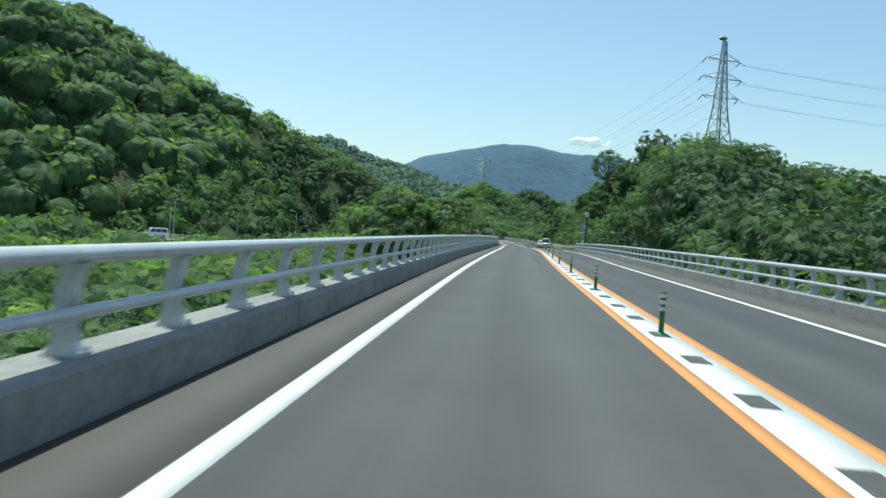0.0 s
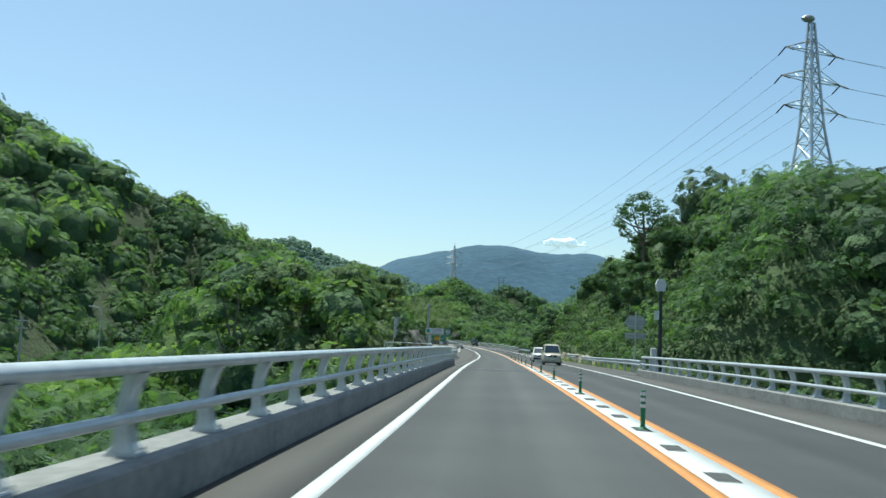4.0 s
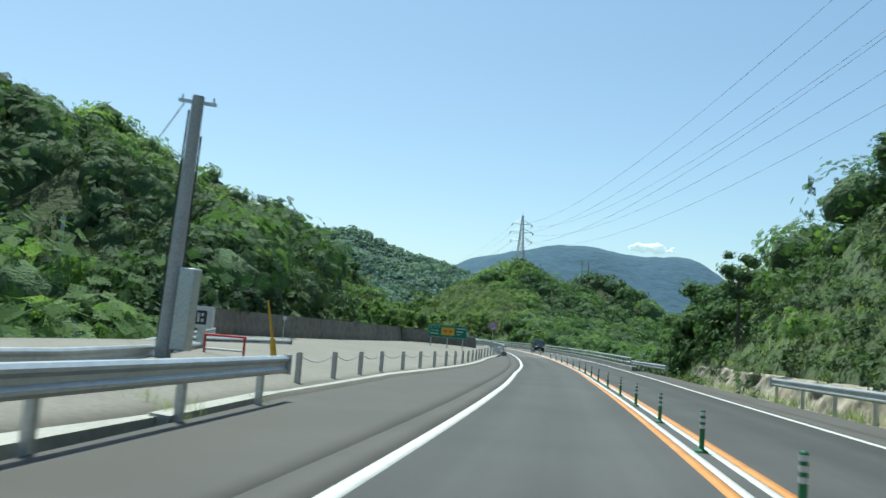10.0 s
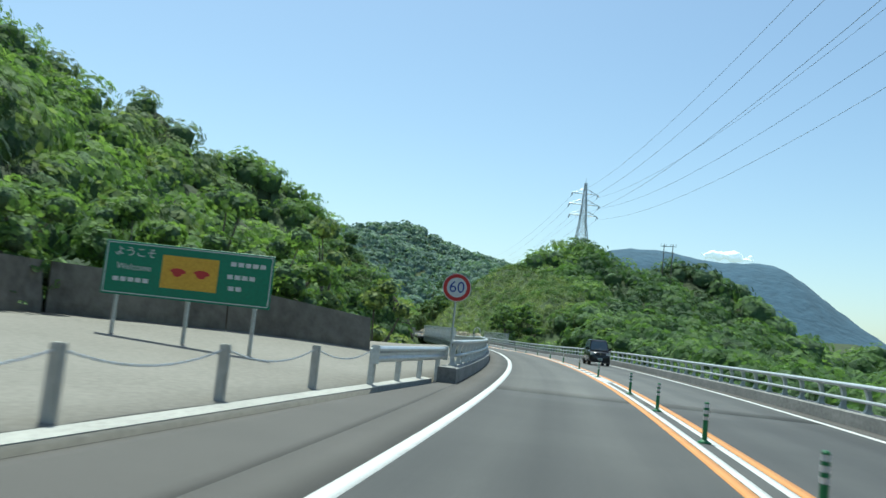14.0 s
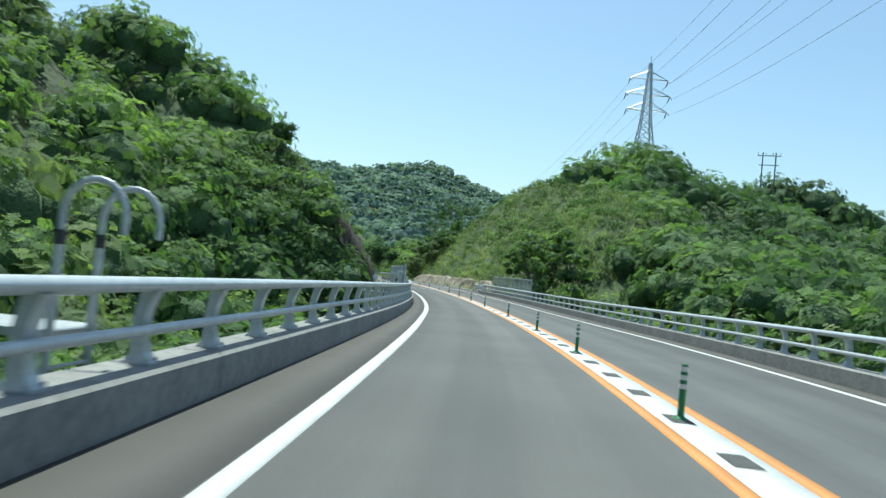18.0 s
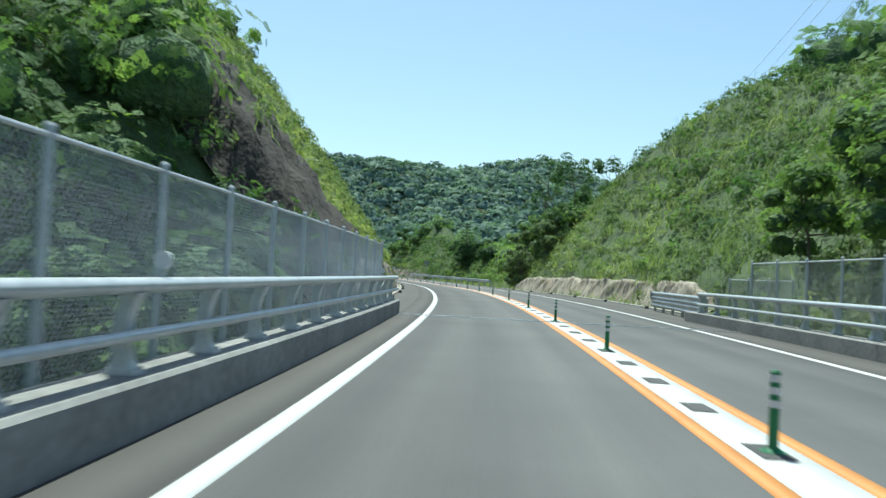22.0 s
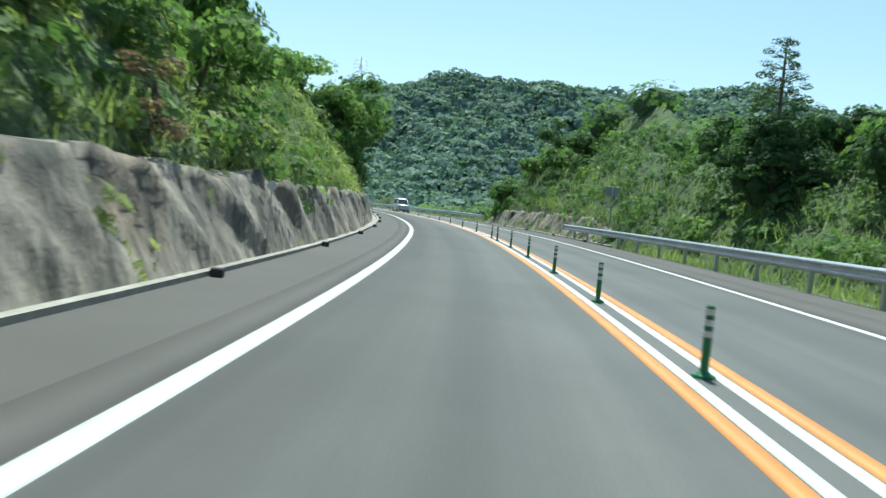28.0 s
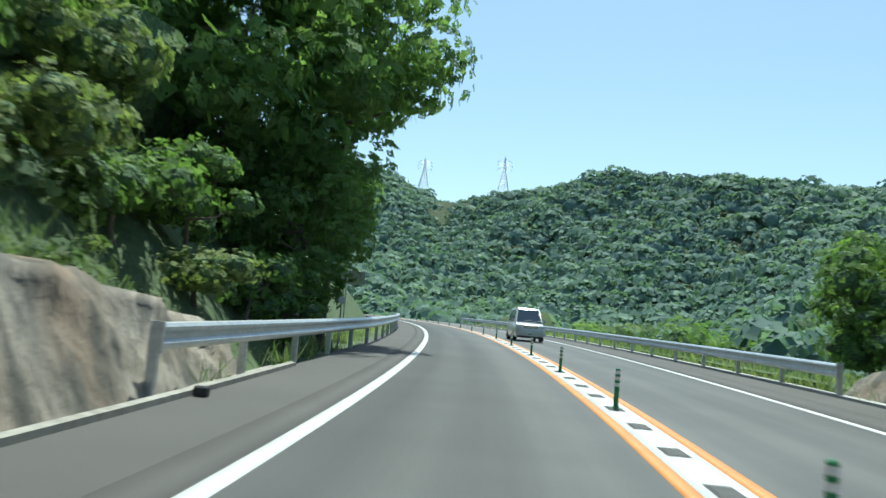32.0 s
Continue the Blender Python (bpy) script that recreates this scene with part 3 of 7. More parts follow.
# the long flat-topped mountain with its steep eastern end
crest = np.interp(BX, [-330, -250, -190, -127, -77, -9, 70, 149, 209, 314, 347, 379, 427, 503, 575, 640], [-20, 40, 92, 126, 149, 167, 180, 184, 176, 177, 158, 134, 99, 34, -5, -20])
bz = np.maximum(bz, -20 + (crest + 20) * np.exp(-np.abs((BY - 1720) / 300) ** 2.2))
for cx, cy, top, rx, ry in ((-214, 1516, 138, 193, 218), (-640, 1800, 170, 330, 300)):
    bz = np.maximum(bz, -20 + (top + 20) * np.exp(-(((BX - cx) / rx) ** 2 + ((BY - cy) / ry) ** 2) ** 0.65))
bz += 4 * np.sin(BX / 47 + BY / 90) * np.sin(BY / 61 - BX / 130) + np.random.uniform(-1.5, 1.5, BX.shape)
q = (np.arange(39)[:, None] * 240 + np.arange(239)[None]).ravel()
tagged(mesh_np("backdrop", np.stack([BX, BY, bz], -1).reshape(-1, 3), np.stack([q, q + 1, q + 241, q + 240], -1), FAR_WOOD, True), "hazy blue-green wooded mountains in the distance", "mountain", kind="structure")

# ---- the road ----
EDGE_L = [(-120, -1.65), (10, -1.6), (42, -1.5), (80, -1.6), (118, -1.78), (143, -1.95), (168, -1.85), (196, -1.78), (210, -1.9), (227, -1.7), (279, -1.36), (297, -1.42), (323, -1.7), (347, -1.77), (372, -1.72), (398, -1.62), (426, -1.72), (470, -1.87), (492, -1.89), (508, -1.83), (526, -1.92), (544, -1.88), (800, -1.88)]
MIDDLE = [(-120, 2.27), (10, 2.27), (42, 2.38), (80, 2.3), (118, 2.2), (143, 2.12), (168, 2.19), (194, 2.28), (209, 2.24), (226, 2.38), (277, 2.43), (296, 2.38), (322, 2.17), (345, 2.07), (371, 2.12), (396, 2.26), (425, 2.2), (467, 2.05), (490, 1.99), (507, 2.08), (524, 1.96), (543, 2.02), (800, 2.02)]
EDGE_R = [(-120, 5.95), (10, 5.95), (50, 5.75), (120, 5.88), (150, 6.32), (200, 6.5), (235, 6.75), (260, 6.8), (280, 6.8), (300, 6.85), (324, 6.6), (347, 6.05), (373, 6.1), (400, 6.3), (425, 6.15), (468, 6.02), (492, 6.1), (510, 6.25), (528, 5.95), (545, 6.2), (800, 6.3)]


def middle(s):
    return float(table(s, MIDDLE))


def ribbon(name, s0, s1, la, lb, h, material, label, category, depth=0.3, step=2.0):
    """A strip along the road between two lines, each a number or rows of (s, l) with an offset."""
    n = max(2, int(abs(s1 - s0) / step) + 1)
    ss = np.linspace(s0, s1, n)
    a, b = (np.full(n, float(k)) if isinstance(k, (int, float)) else table(ss, k[0]) + k[1] for k in (la, lb))
    v = np.stack([road_xy(ss, a, h), road_xy(ss, b, h), road_xy(ss, b, h - depth), road_xy(ss, a, h - depth)], 1).reshape(-1, 3)
    q_ = np.arange(n - 1) * 4
    f = np.concatenate([np.stack([q_ + k, q_ + (k + 1) % 4, q_ + (k + 1) % 4 + 4, q_ + k + 4], -1) for k in range(4)] + [np.array([[3, 2, 1, 0], [4 * n - 4, 4 * n - 3, 4 * n - 2, 4 * n - 1]])])
    ob = mesh_np(name, v, f, material)
    # across and along the road, for the wheel paths
    u = np.stack([np.stack([a, b, b, a], 1).ravel(), np.repeat(ss, 4)], -1)
    ob.data.uv_layers.new(name="lane").data.foreach_set("uv", u[f.ravel()].astype(np.float32).ravel())
    return tagged(ob, label, category, kind="structure")


for r0, r1, m_, lab in ((S_MIN, 251.9, ASPHALT, "grey two-lane asphalt expressway"), (251.9, S_MAX, ASPHALT_PALE, "pale worn two-lane asphalt expressway")):
    ribbon("road", r0, r1, (EDGE_L, -0.12), (EDGE_R, 0.12), 0.0, m_, lab, "road")
ribbon("road_shoulder", S_MIN, S_MAX, -2.5, (EDGE_L, -0.12), 0.0, SHOULDER, "brownish asphalt shoulder beyond the edge line", "road shoulder")
ribbon("road_shoulder", S_MIN, S_MAX, (EDGE_R, 0.12), 7.5, 0.0, SHOULDER, "brownish asphalt shoulder beyond the edge line", "road shoulder")


def stripe(row, l0, l1, material, label, s0=S_MIN, s1=S_MAX, h=0.006):
    return ribbon("road_marking", s0, s1, (row, l0), (row, l1), h, material, label, "road marking", 0.026, 1.5)


stripe(EDGE_L, -0.1, 0.1, WHITE_PAINT, "solid white edge line")
stripe(EDGE_R, -0.09, 0.09, WHITE_PAINT, "solid white edge line")
stripe(MIDDLE, -0.425, -0.255, ORANGE_PAINT, "solid orange centre line")
stripe(MIDDLE, 0.255, 0.425, ORANGE_PAINT, "solid orange centre line")

# ---- foliage ----
RNG = np.random.default_rng(7)


def crown(n, leaf, flat=0.8, lobes=5, low=-0.25):
    """A crown of unit radius: n leaf clusters, each a bent four-cornered card, on a lobed dome."""
    d = RNG.normal(size=(n * 3, 3))
    d /= np.linalg.norm(d, axis=1)[:, None]
    d = d[d[:, 2] > low][:n]
    n = len(d)
    ax = RNG.normal(size=(lobes, 3))
    ax[:, 2] = np.abs(ax[:, 2]) * 0.7
    ax /= np.linalg.norm(ax, axis=1)[:, None]
    lob = np.max(d @ ax.T, axis=1)
    r = (0.58 + 0.42 * np.clip(lob, 0, 1) ** 3) * RNG.uniform(0.86, 1.08, n)
    c = d * r[:, None] * [1, 1, flat]
    nor = d + ax[np.argmax(d @ ax.T, axis=1)] * 0.3 + RNG.normal(size=(n, 3)) * 0.26 + [0, 0, 0.25]
    nor /= np.linalg.norm(nor, axis=1)[:, None]
    t = np.cross(nor, RNG.normal(size=(n, 3)))
    t /= np.linalg.norm(t, axis=1)[:, None]
    u = np.cross(nor, t)
    sz = leaf * RNG.uniform(0.6, 1.35, n)[:, None]
    k = [c + t * sz * RNG.uniform(0.35, 0.65, (n, 1)) + u * sz * RNG.uniform(0.1, 0.3, (n, 1)),
         c + u * sz * RNG.uniform(0.35, 0.65, (n, 1)) - t * sz * RNG.uniform(0.1, 0.3, (n, 1)),
         c - t * sz * RNG.uniform(0.35, 0.65, (n, 1)) - u * sz * 0.2 - nor * sz * 0.15,
         c - u * sz * RNG.uniform(0.35, 0.65, (n, 1)) + t * sz * 0.2 - nor * sz * 0.15]
    return np.stack(k, 1).reshape(-1, 3)


def tuft(n, tall, spread, wide):
    """A tuft of blades or stems, each a bent card."""
    b = RNG.normal(size=(n, 3)) * [spread, spread, 0]
    a = RNG.uniform(0, 6.283, n)
    lean = RNG.uniform(0.15, 1.1, n)[:, None]
    o = np.stack([np.cos(a), np.sin(a), 0 * a], -1)
    w = np.stack([-np.sin(a), np.cos(a), 0 * a], -1) * wide * RNG.uniform(0.6, 1.4, (n, 1))
    h = tall * RNG.uniform(0.5, 1.2, (n, 1))
    tip = b + o * lean * h + [0, 0, 1] * h
    return np.stack([b - w, b + w, tip + w * 0.35, tip - w * 0.35], 1).reshape(-1, 3)


def strew(name, label, templates, at, size, material, high=None, kind="stuff", category="foliage"):
    """Turned and scaled copies of the templates, joined into one object."""
    if not len(at):
        return None
    pick = RNG.integers(0, len(templates), len(at))
    turn = RNG.uniform(0, 6.283, len(at))
    high = np.ones(len(at)) if high is None else high
    out = []
    for k, t in enumerate(templates):
        i = np.where(pick == k)[0]
        if not len(i):
            continue
        c, s_ = np.cos(turn[i])[:, None], np.sin(turn[i])[:, None]
        sz = size[i][:, None]
        v = np.stack([(t[None, :, 0] * c - t[None, :, 1] * s_) * sz, (t[None, :, 0] * s_ + t[None, :, 1] * c) * sz, t[None, :, 2] * sz * high[i][:, None]], -1) + at[i][:, None, :]
        out.append(v.reshape(-1, 3))
    v = np.concatenate(out)
    ob = mesh_np(name, v, np.arange(len(v), dtype=np.int32).reshape(-1, 4), material)
    return tagged(ob, label, category, kind=kind)


def lump(rings=5, seg=7):
    """A closed, lobed body of unit radius for the inside of a crown."""
    a = np.linspace(0, 2 * np.pi, seg, endpoint=False)
    knob = RNG.uniform(0.78, 1.15, (rings, seg))
    knob[0], knob[-1] = knob[0].mean(), knob[-1].mean()
    return np.concatenate([np.stack([np.cos(a) * math.cos(e), np.sin(a) * math.cos(e), np.full(seg, math.sin(e) * 0.8)], -1) * knob[i][:, None] for i, e in enumerate(np.linspace(-1.45, 1.45, rings))])


def solids(name, label, at, size, material, bodies=None, rings=5, seg=7):
    """Lobed bodies at the given places, smooth, joined into one object."""
    k = rings * seg
    q = (np.arange(rings - 1)[:, None] * seg + np.arange(seg)[None]).ravel()
    r = (np.arange(rings - 1)[:, None] * seg + (np.arange(seg)[None] + 1) % seg).ravel()
    face = np.stack([q, r, r + seg, q + seg], -1)
    bodies = bodies or LUMPS
    pick = RNG.integers(0, len(bodies), len(at))
    v = np.stack(bodies)[pick] * size[:, None, None] + at[:, None, :]
    ob = mesh_np(name, v.reshape(-1, 3), (face[None] + (np.arange(len(at)) * k)[:, None, None]).reshape(-1, 4), material, True)
    return tagged(ob, label, "foliage", kind="stuff")


def scatter(x0, x1, y0, y1, step, jitter=0.45):
    x, y = np.meshgrid(np.arange(x0, x1, step), np.arange(y0, y1, step))
    x = x.ravel() + RNG.uniform(-jitter, jitter, x.size) * step
    y = y.ravel() + RNG.uniform(-jitter, jitter, y.size) * step
    return x, y


NEAR = [crown(170, 0.17, 0.8, 8, -0.5) for _ in range(5)]
MID = [crown(104, 0.212, 0.8, 8, -0.2) for _ in range(6)]
FAR = [crown(66, 0.262, 0.8, 7, -0.1) for _ in range(6)]
RIDGE = [crown(38, 0.33, 0.72, 9, 0.05) for _ in range(6)]
SHRUBS = [crown(64, 0.262, 0.85, 4, -0.25) for _ in range(5)]
BUSHES = [crown(58, 0.255, 0.85, 5, -0.25) for _ in range(5)]
GRASS = [tuft(17, 1.0, 0.42, 0.032) for _ in range(6)]
LUMPS = [lump() for _ in range(6)]
LOW_LUMPS = [lump(4, 5) for _ in range(6)]


def facing(x, y, z, h):
    """Trees on the far side of a crest are left out: whether some stretch of the road looks on them."""
    ok = np.zeros(len(x), bool)
    for s0 in range(0, 540, 26):
        e = road_xy(s0, 0, 1.35)
        dx, dy = x - e[0], y - e[1]
        r = np.hypot(dx, dy)
        el = (z + h - e[2]) / np.maximum(r, 1)
        tg = np.array([np.interp(s0 + 10, RUN, LINE[:, 0]) - e[0], np.interp(s0 + 10, RUN, LINE[:, 1]) - e[1]])
        tg /= np.linalg.norm(tg)
        ahead = (dx * tg[0] + dy * tg[1]) / np.maximum(r, 1) > 0.72
        clear = np.ones(len(x), bool)
        for k in (0.35, 0.5, 0.65, 0.78, 0.88, 0.95):
            zz = land(e[0] + dx * k, e[1] + dy * k)
            clear &= (zz - e[2]) / np.maximum(r * k, 1) < el + 0.02
        ok |= ahead & clear
    return ok


def wood(name, label, x0, x1, y0, y1, step, templates, materials, size, lo, hi, rmin=0.0, rmax=1e9, core=CORE_SHADE, fill=0.6, over=7.0, far=False, sunk=0.0):
    x, y = scatter(x0, x1, y0, y1, step, 0.56)
    s, l = nearest(x, y)
    w = wooded(x, y, s, l)
    dist = np.minimum(np.abs(l - 2.4), 1e9)
    k = (w > 0.75) & (dist >= rmin) & (dist < rmax)
    x, y = x[k], y[k]
    z = land(x, y)
    k = (z > lo) & (z < hi)
    x, y, z = x[k], y[k], z[k]
    k = facing(x, y, z, over)
    x, y, z = x[k], y[k], z[k]
    sz = step * size * RNG.uniform(0.7, 1.45, len(x))
    lift = RNG.uniform(-0.1, 0.38, len(x)) * sz
    at = np.stack([x, y, z + lift], -1)
    # stands of one kind of tree run together
    tone = np.sin(x / 11 + 1.3 * np.sin(y / 17)) * np.sin(y / 13 - x / 23) + RNG.normal(0, 0.45, len(x))
    cut = np.quantile(tone, np.linspace(0, 1, len(materials) + 1)) if len(x) else []
    for i, m_ in enumerate(materials):
        j = (tone >= cut[i]) & (tone <= cut[i + 1]) if len(x) else []
        strew(name, label, templates, at[j], sz[j], m_, RNG.uniform(0.75, 1.15, int(np.sum(j))))
    solids(name + "_shade", "dark inner bodies standing for shade within the wood", at - np.outer(sz, [0, 0, sunk]) - [0, 0, 0.15], sz * fill, core, *((LOW_LUMPS, 4, 5) if far else ()))


TONES = [LEAF_DARK, LEAF, LEAF, LEAF_BRIGHT]
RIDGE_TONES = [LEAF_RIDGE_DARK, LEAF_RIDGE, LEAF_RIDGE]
# Lighter mix that puts the sunlight and haze past y 290 into leaf colour.
LIT_TONES = [LEAF_SHRUB, LEAF_BRIGHT, LEAF_BRIGHT, LEAF_BRIGHT]
DARK_TONES = [LEAF_SHADED, LEAF_DARK, LEAF_DARK, LEAF]
# Mostly the darker copy, for hillsides seen from their shaded side.
SHADED_TONES = [LEAF_SHADED, LEAF_SHADED, LEAF_DARK, LEAF]
for x0, x1, y0, y1, tones in ((-170, 8, -20, 205, TONES), (8, 110, -20, 205, SHADED_TONES), (-170, 0, 205, 290, SHADED_TONES), (0, 110, 205, 290, TONES), (-170, 110, 290, 640, LIT_TONES)):
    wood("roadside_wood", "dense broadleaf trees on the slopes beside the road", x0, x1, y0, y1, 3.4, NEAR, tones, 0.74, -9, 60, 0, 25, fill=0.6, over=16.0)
for x0, x1, y0, y1, tones in ((-190, 12, 10, 205, TONES), (-190, 0, 205, 290, SHADED_TONES), (0, 12, 205, 290, TONES), (-190, 12, 290, 640, LIT_TONES), (12, 130, 10, 262, SHADED_TONES), (12, 130, 262, 640, DARK_TONES)):
    wood("hillside_wood", "dense broadleaf wood on the hillside", x0, x1, y0, y1, 4.8, MID, tones, 0.78, -8.8, 80, 23, 80, fill=0.66, over=10.0, far=True, sunk=0.16)
wood("mountain_wood", "dense broadleaf wood on the mountain", -260, 160, 60, 700, 5.9, FAR, TONES, 0.84, -8.8, 90, 80, 330, fill=0.78, far=True)
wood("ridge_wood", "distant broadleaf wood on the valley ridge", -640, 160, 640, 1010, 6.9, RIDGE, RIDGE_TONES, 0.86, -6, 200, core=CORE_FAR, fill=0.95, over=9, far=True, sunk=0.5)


def cover(name, label, side, s0, s1, d0, d1, step, templates, material, size, category="foliage", keep=1.0, lift=0.0, wmax=0.9):
    """Low growth on the slopes beside the road, between d0 and d1 metres beyond the level shelf."""
    ss, dd = scatter(s0, s1, d0, d1, step)
    ll = np.where(side < 0, -2.6 - table(ss, SHELF_L) - dd, 7.4 + table(ss, SHELF_R) + dd)
    k = RNG.uniform(size=len(ss)) < keep
    p = road_xy(ss[k], ll[k])
    s_, l_ = nearest(p[:, 0], p[:, 1])
    k = wooded(p[:, 0], p[:, 1], s_, l_) < wmax
    p = p[k]
    z = land(p[:, 0], p[:, 1])
    sz = size * RNG.uniform(0.6, 1.4, len(p))
    return strew(name, label, templates, np.stack([p[:, 0], p[:, 1], z + lift * sz], -1), sz, material, category=category)


# cutting with tall grass and bushes on the nearside
cover("slope_grass", "tall sunlit grass on the cutting slope", -1, 399, 545, 1.15, 18, 0.95, GRASS, LEAF_GRASS, 0.42, "grass")
cover("slope_herbs", "sunlit yellow-green herbs and brambles on the cutting slope", -1, 399, 545, 1.2, 17, 1.1, SHRUBS, LEAF_MEADOW, 0.72, "foliage", 0.9, 0.05)
cover("slope_grass", "grass hanging over the rim of the sprayed wall", -1, 392, 545, 0.85, 1.35, 0.45, GRASS, LEAF_GRASS, 0.4, "grass", 0.8)
cover("slope_herbs", "leafy herbs hanging over the rim of the sprayed wall", -1, 394, 545, 0.6, 1.5, 0.6, SHRUBS, LEAF_SHRUB, 0.52, "foliage", 0.85, -0.1)
cover("slope_grass", "grass on the rim of the sprayed wall", 1, 396, 456, 0.8, 1.4, 0.5, GRASS, LEAF_GRASS, 0.4, "grass", 0.7)
cover("slope_grass", "grass on the rim of the sprayed wall", 1, 512, 554, 0.8, 1.4, 0.5, GRASS, LEAF_GRASS, 0.45, "grass", 0.8)
cover("slope_bushes", "green bushes among the grass of the cutting", -1, 399, 545, 1.3, 20, 1.5, BUSHES, LEAF_BRIGHT, 0.6, "bush", 0.42, 0.05)
cover("slope_bushes", "olive bushes among the grass of the cutting", -1, 399, 545, 1.3, 20, 1.5, BUSHES, LEAF_SHRUB, 0.66, "bush", 0.7, 0.08)
cover("slope_bushes", "dark green bushes above the sprayed wall", -1, 460, 492, 1.4, 9, 1.5, BUSHES, LEAF, 1.0, "bush", 0.8, 0.25)
# low olive growth on the far side's cuttings
cover("slope_shrubs", "low olive shrubs on the cutting slope", 1, 378, 470, 0.9, 24, 1.15, SHRUBS, LEAF_SHRUB, 0.75, "bush", 0.85, 0.1)
cover("slope_grass", "dry grass between the shrubs of the slope", 1, 378, 470, 0.9, 20, 1.1, GRASS, LEAF_GRASS, 0.7, "grass", 0.8)
cover("slope_bushes", "dark green bushes on the cutting slope", 1, 458, 556, 1.1, 14, 1.25, BUSHES, LEAF, 0.95, "bush", 0.9, 0.15)
cover("slope_bushes", "fresh green bushes on the cutting slope", 1, 458, 556, 1.1, 14, 1.7, BUSHES, LEAF_BRIGHT, 0.9, "bush", 0.8, 0.2)
cover("slope_grass", "sunlit grass at the foot of the bushes", 1, 455, 640, 0.1, 4, 0.8, GRASS, LEAF_GRASS, 0.6, "grass", 0.8)
# vines and grass on the hill beside the first bridge
cover("vine_cover", "climbing vines and bushes covering the slope", 1, 108, 232, 0.95, 17, 1.22, SHRUBS, LEAF_DARK, 0.8, "vines", 0.85, 0.1)
cover("vine_cover", "dark green vines and bushes on the slope", 1, 108, 232, 0.95, 17, 1.3, SHRUBS, LEAF_SHADED, 0.85, "vines", 0.85, 0.1)
cover("slope_grass", "sunlit grass on the roadside slope", 1, 150, 232, 0.9, 14, 0.9, GRASS, LEAF_GRASS, 0.45, "grass", 0.8)
cover("slope_bushes", "billowing green bushes standing out of the vines", 1, 108, 232, 3, 17, 3.2, MID, LEAF, 1.5, "bush", 0.55, 0.3)
cover("slope_bushes", "billowing green bushes standing out of the shrubs", 1, 378, 470, 6, 24, 2.7, MID, LEAF, 1.3, "bush", 0.6, 0.3)
cover("slope_bushes", "dark green bushes between the olive shrubs", 1, 378, 470, 2.5, 24, 2.1, BUSHES, LEAF, 0.9, "bush", 0.6, 0.15)
cover("slope_bushes", "dark green trees round the end of the bridge", 1, 109, 131, 5, 17, 2.3, MID, LEAF_DARK, 1.6, "bush", 0.9, 0.3, 3)
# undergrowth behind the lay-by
cover("undergrowth", "dark shaded undergrowth below the trees", -1, 116, 252, 1.0, 9, 1.5, SHRUBS, LEAF_SHADED, 1.0, "bush", 0.9, 0.2)
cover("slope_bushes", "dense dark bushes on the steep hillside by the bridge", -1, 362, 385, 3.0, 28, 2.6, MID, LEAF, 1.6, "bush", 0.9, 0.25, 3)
cover("hillside_bushes", "dark bushes in the hollow beside the lay-by", -1, 196, 219, 1.2, 26, 1.9, BUSHES, LEAF_SHADED, 1.5, "bush", 0.95, 0.25, 3)
cover("hillside_bushes", "dark bushes above the retaining wall", -1, 196, 256, 2.3, 7, 2.0, BUSHES, LEAF_SHADED, 1.35, "bush", 0.95, 0.2, 3)
cover("hillside_bushes", "dense dark trees on the slope behind the lay-by", -1, 150, 264, 4.6, 29, 3.0, NEAR, LEAF_SHADED, 1.9, "foliage", 0.8, 0.3, 3)
cover("hillside_bushes", "dense green trees on the slope behind the lay-by", -1, 150, 264, 5, 29, 4.2, NEAR, LEAF_DARK, 1.9, "foliage", 0.7, 0.4, 3)
cover("hillside_bushes", "dense bushes on the bank beside the bridge", -1, 106, 128, 0.5, 28, 2.0, BUSHES, LEAF_SHRUB, 1.3, "bush", 0.9, 0.25, 3)
cover("hillside_bushes", "bushes along the rim of the sprayed mound", -1, 122, 150, 2.3, 3.9, 1.2, BUSHES, LEAF, 0.8, "bush", 0.85, 0.2, 3)
cover("hillside_bushes", "dense bushes behind the sprayed mound", -1, 124, 147, 3.4, 28, 2.0, BUSHES, LEAF_SHRUB, 1.3, "bush", 0.9, 0.25, 3)
cover("hillside_bushes", "bright bushes behind the sprayed mound", -1, 106, 147, 3.6, 28, 3.4, BUSHES, LEAF_BRIGHT, 1.4, "bush", 0.7, 0.35, 3)
cover("slope_grass", "grass and creepers on the rock face", -1, 386, 400, 1.2, 12, 1.6, GRASS, LEAF_GRASS, 0.6, "grass", 0.6)
cover("slope_bushes", "creepers on the rock face", -1, 386, 402, 5.0, 16, 1.2, BUSHES, LEAF_SHRUB, 0.9, "bush", 0.9, 0.1, 3)
cover("slope_bushes", "dark trees above the rock face", -1, 384, 402, 11, 26, 2.6, MID, LEAF, 1.7, "bush", 0.9, 0.3, 3)
for s0, s1, l0, l1, n in ((118, 131, -7.5, -4.9, 60), (396, 456, 9.5, 9.95, 40), (463, 512, 9.3, 11, 160), (555, 640, 9.1, 10.6, 220), (114, 232, 9.3, 10.2, 130), (542, 600, -5.6, -4.3, 120), (160, 182, -7.0, -5.2, 14), (386, 392, -4.6, -3.9, 12)):
    ss, ll = RNG.uniform(s0, s1, n), RNG.uniform(l0, l1, n)
    strew("weeds", "tufts of weeds and grass beside the road", GRASS, road_xy(ss, ll, -0.12), RNG.uniform(0.2, 0.5, n), LEAF_GRASS, category="grass")
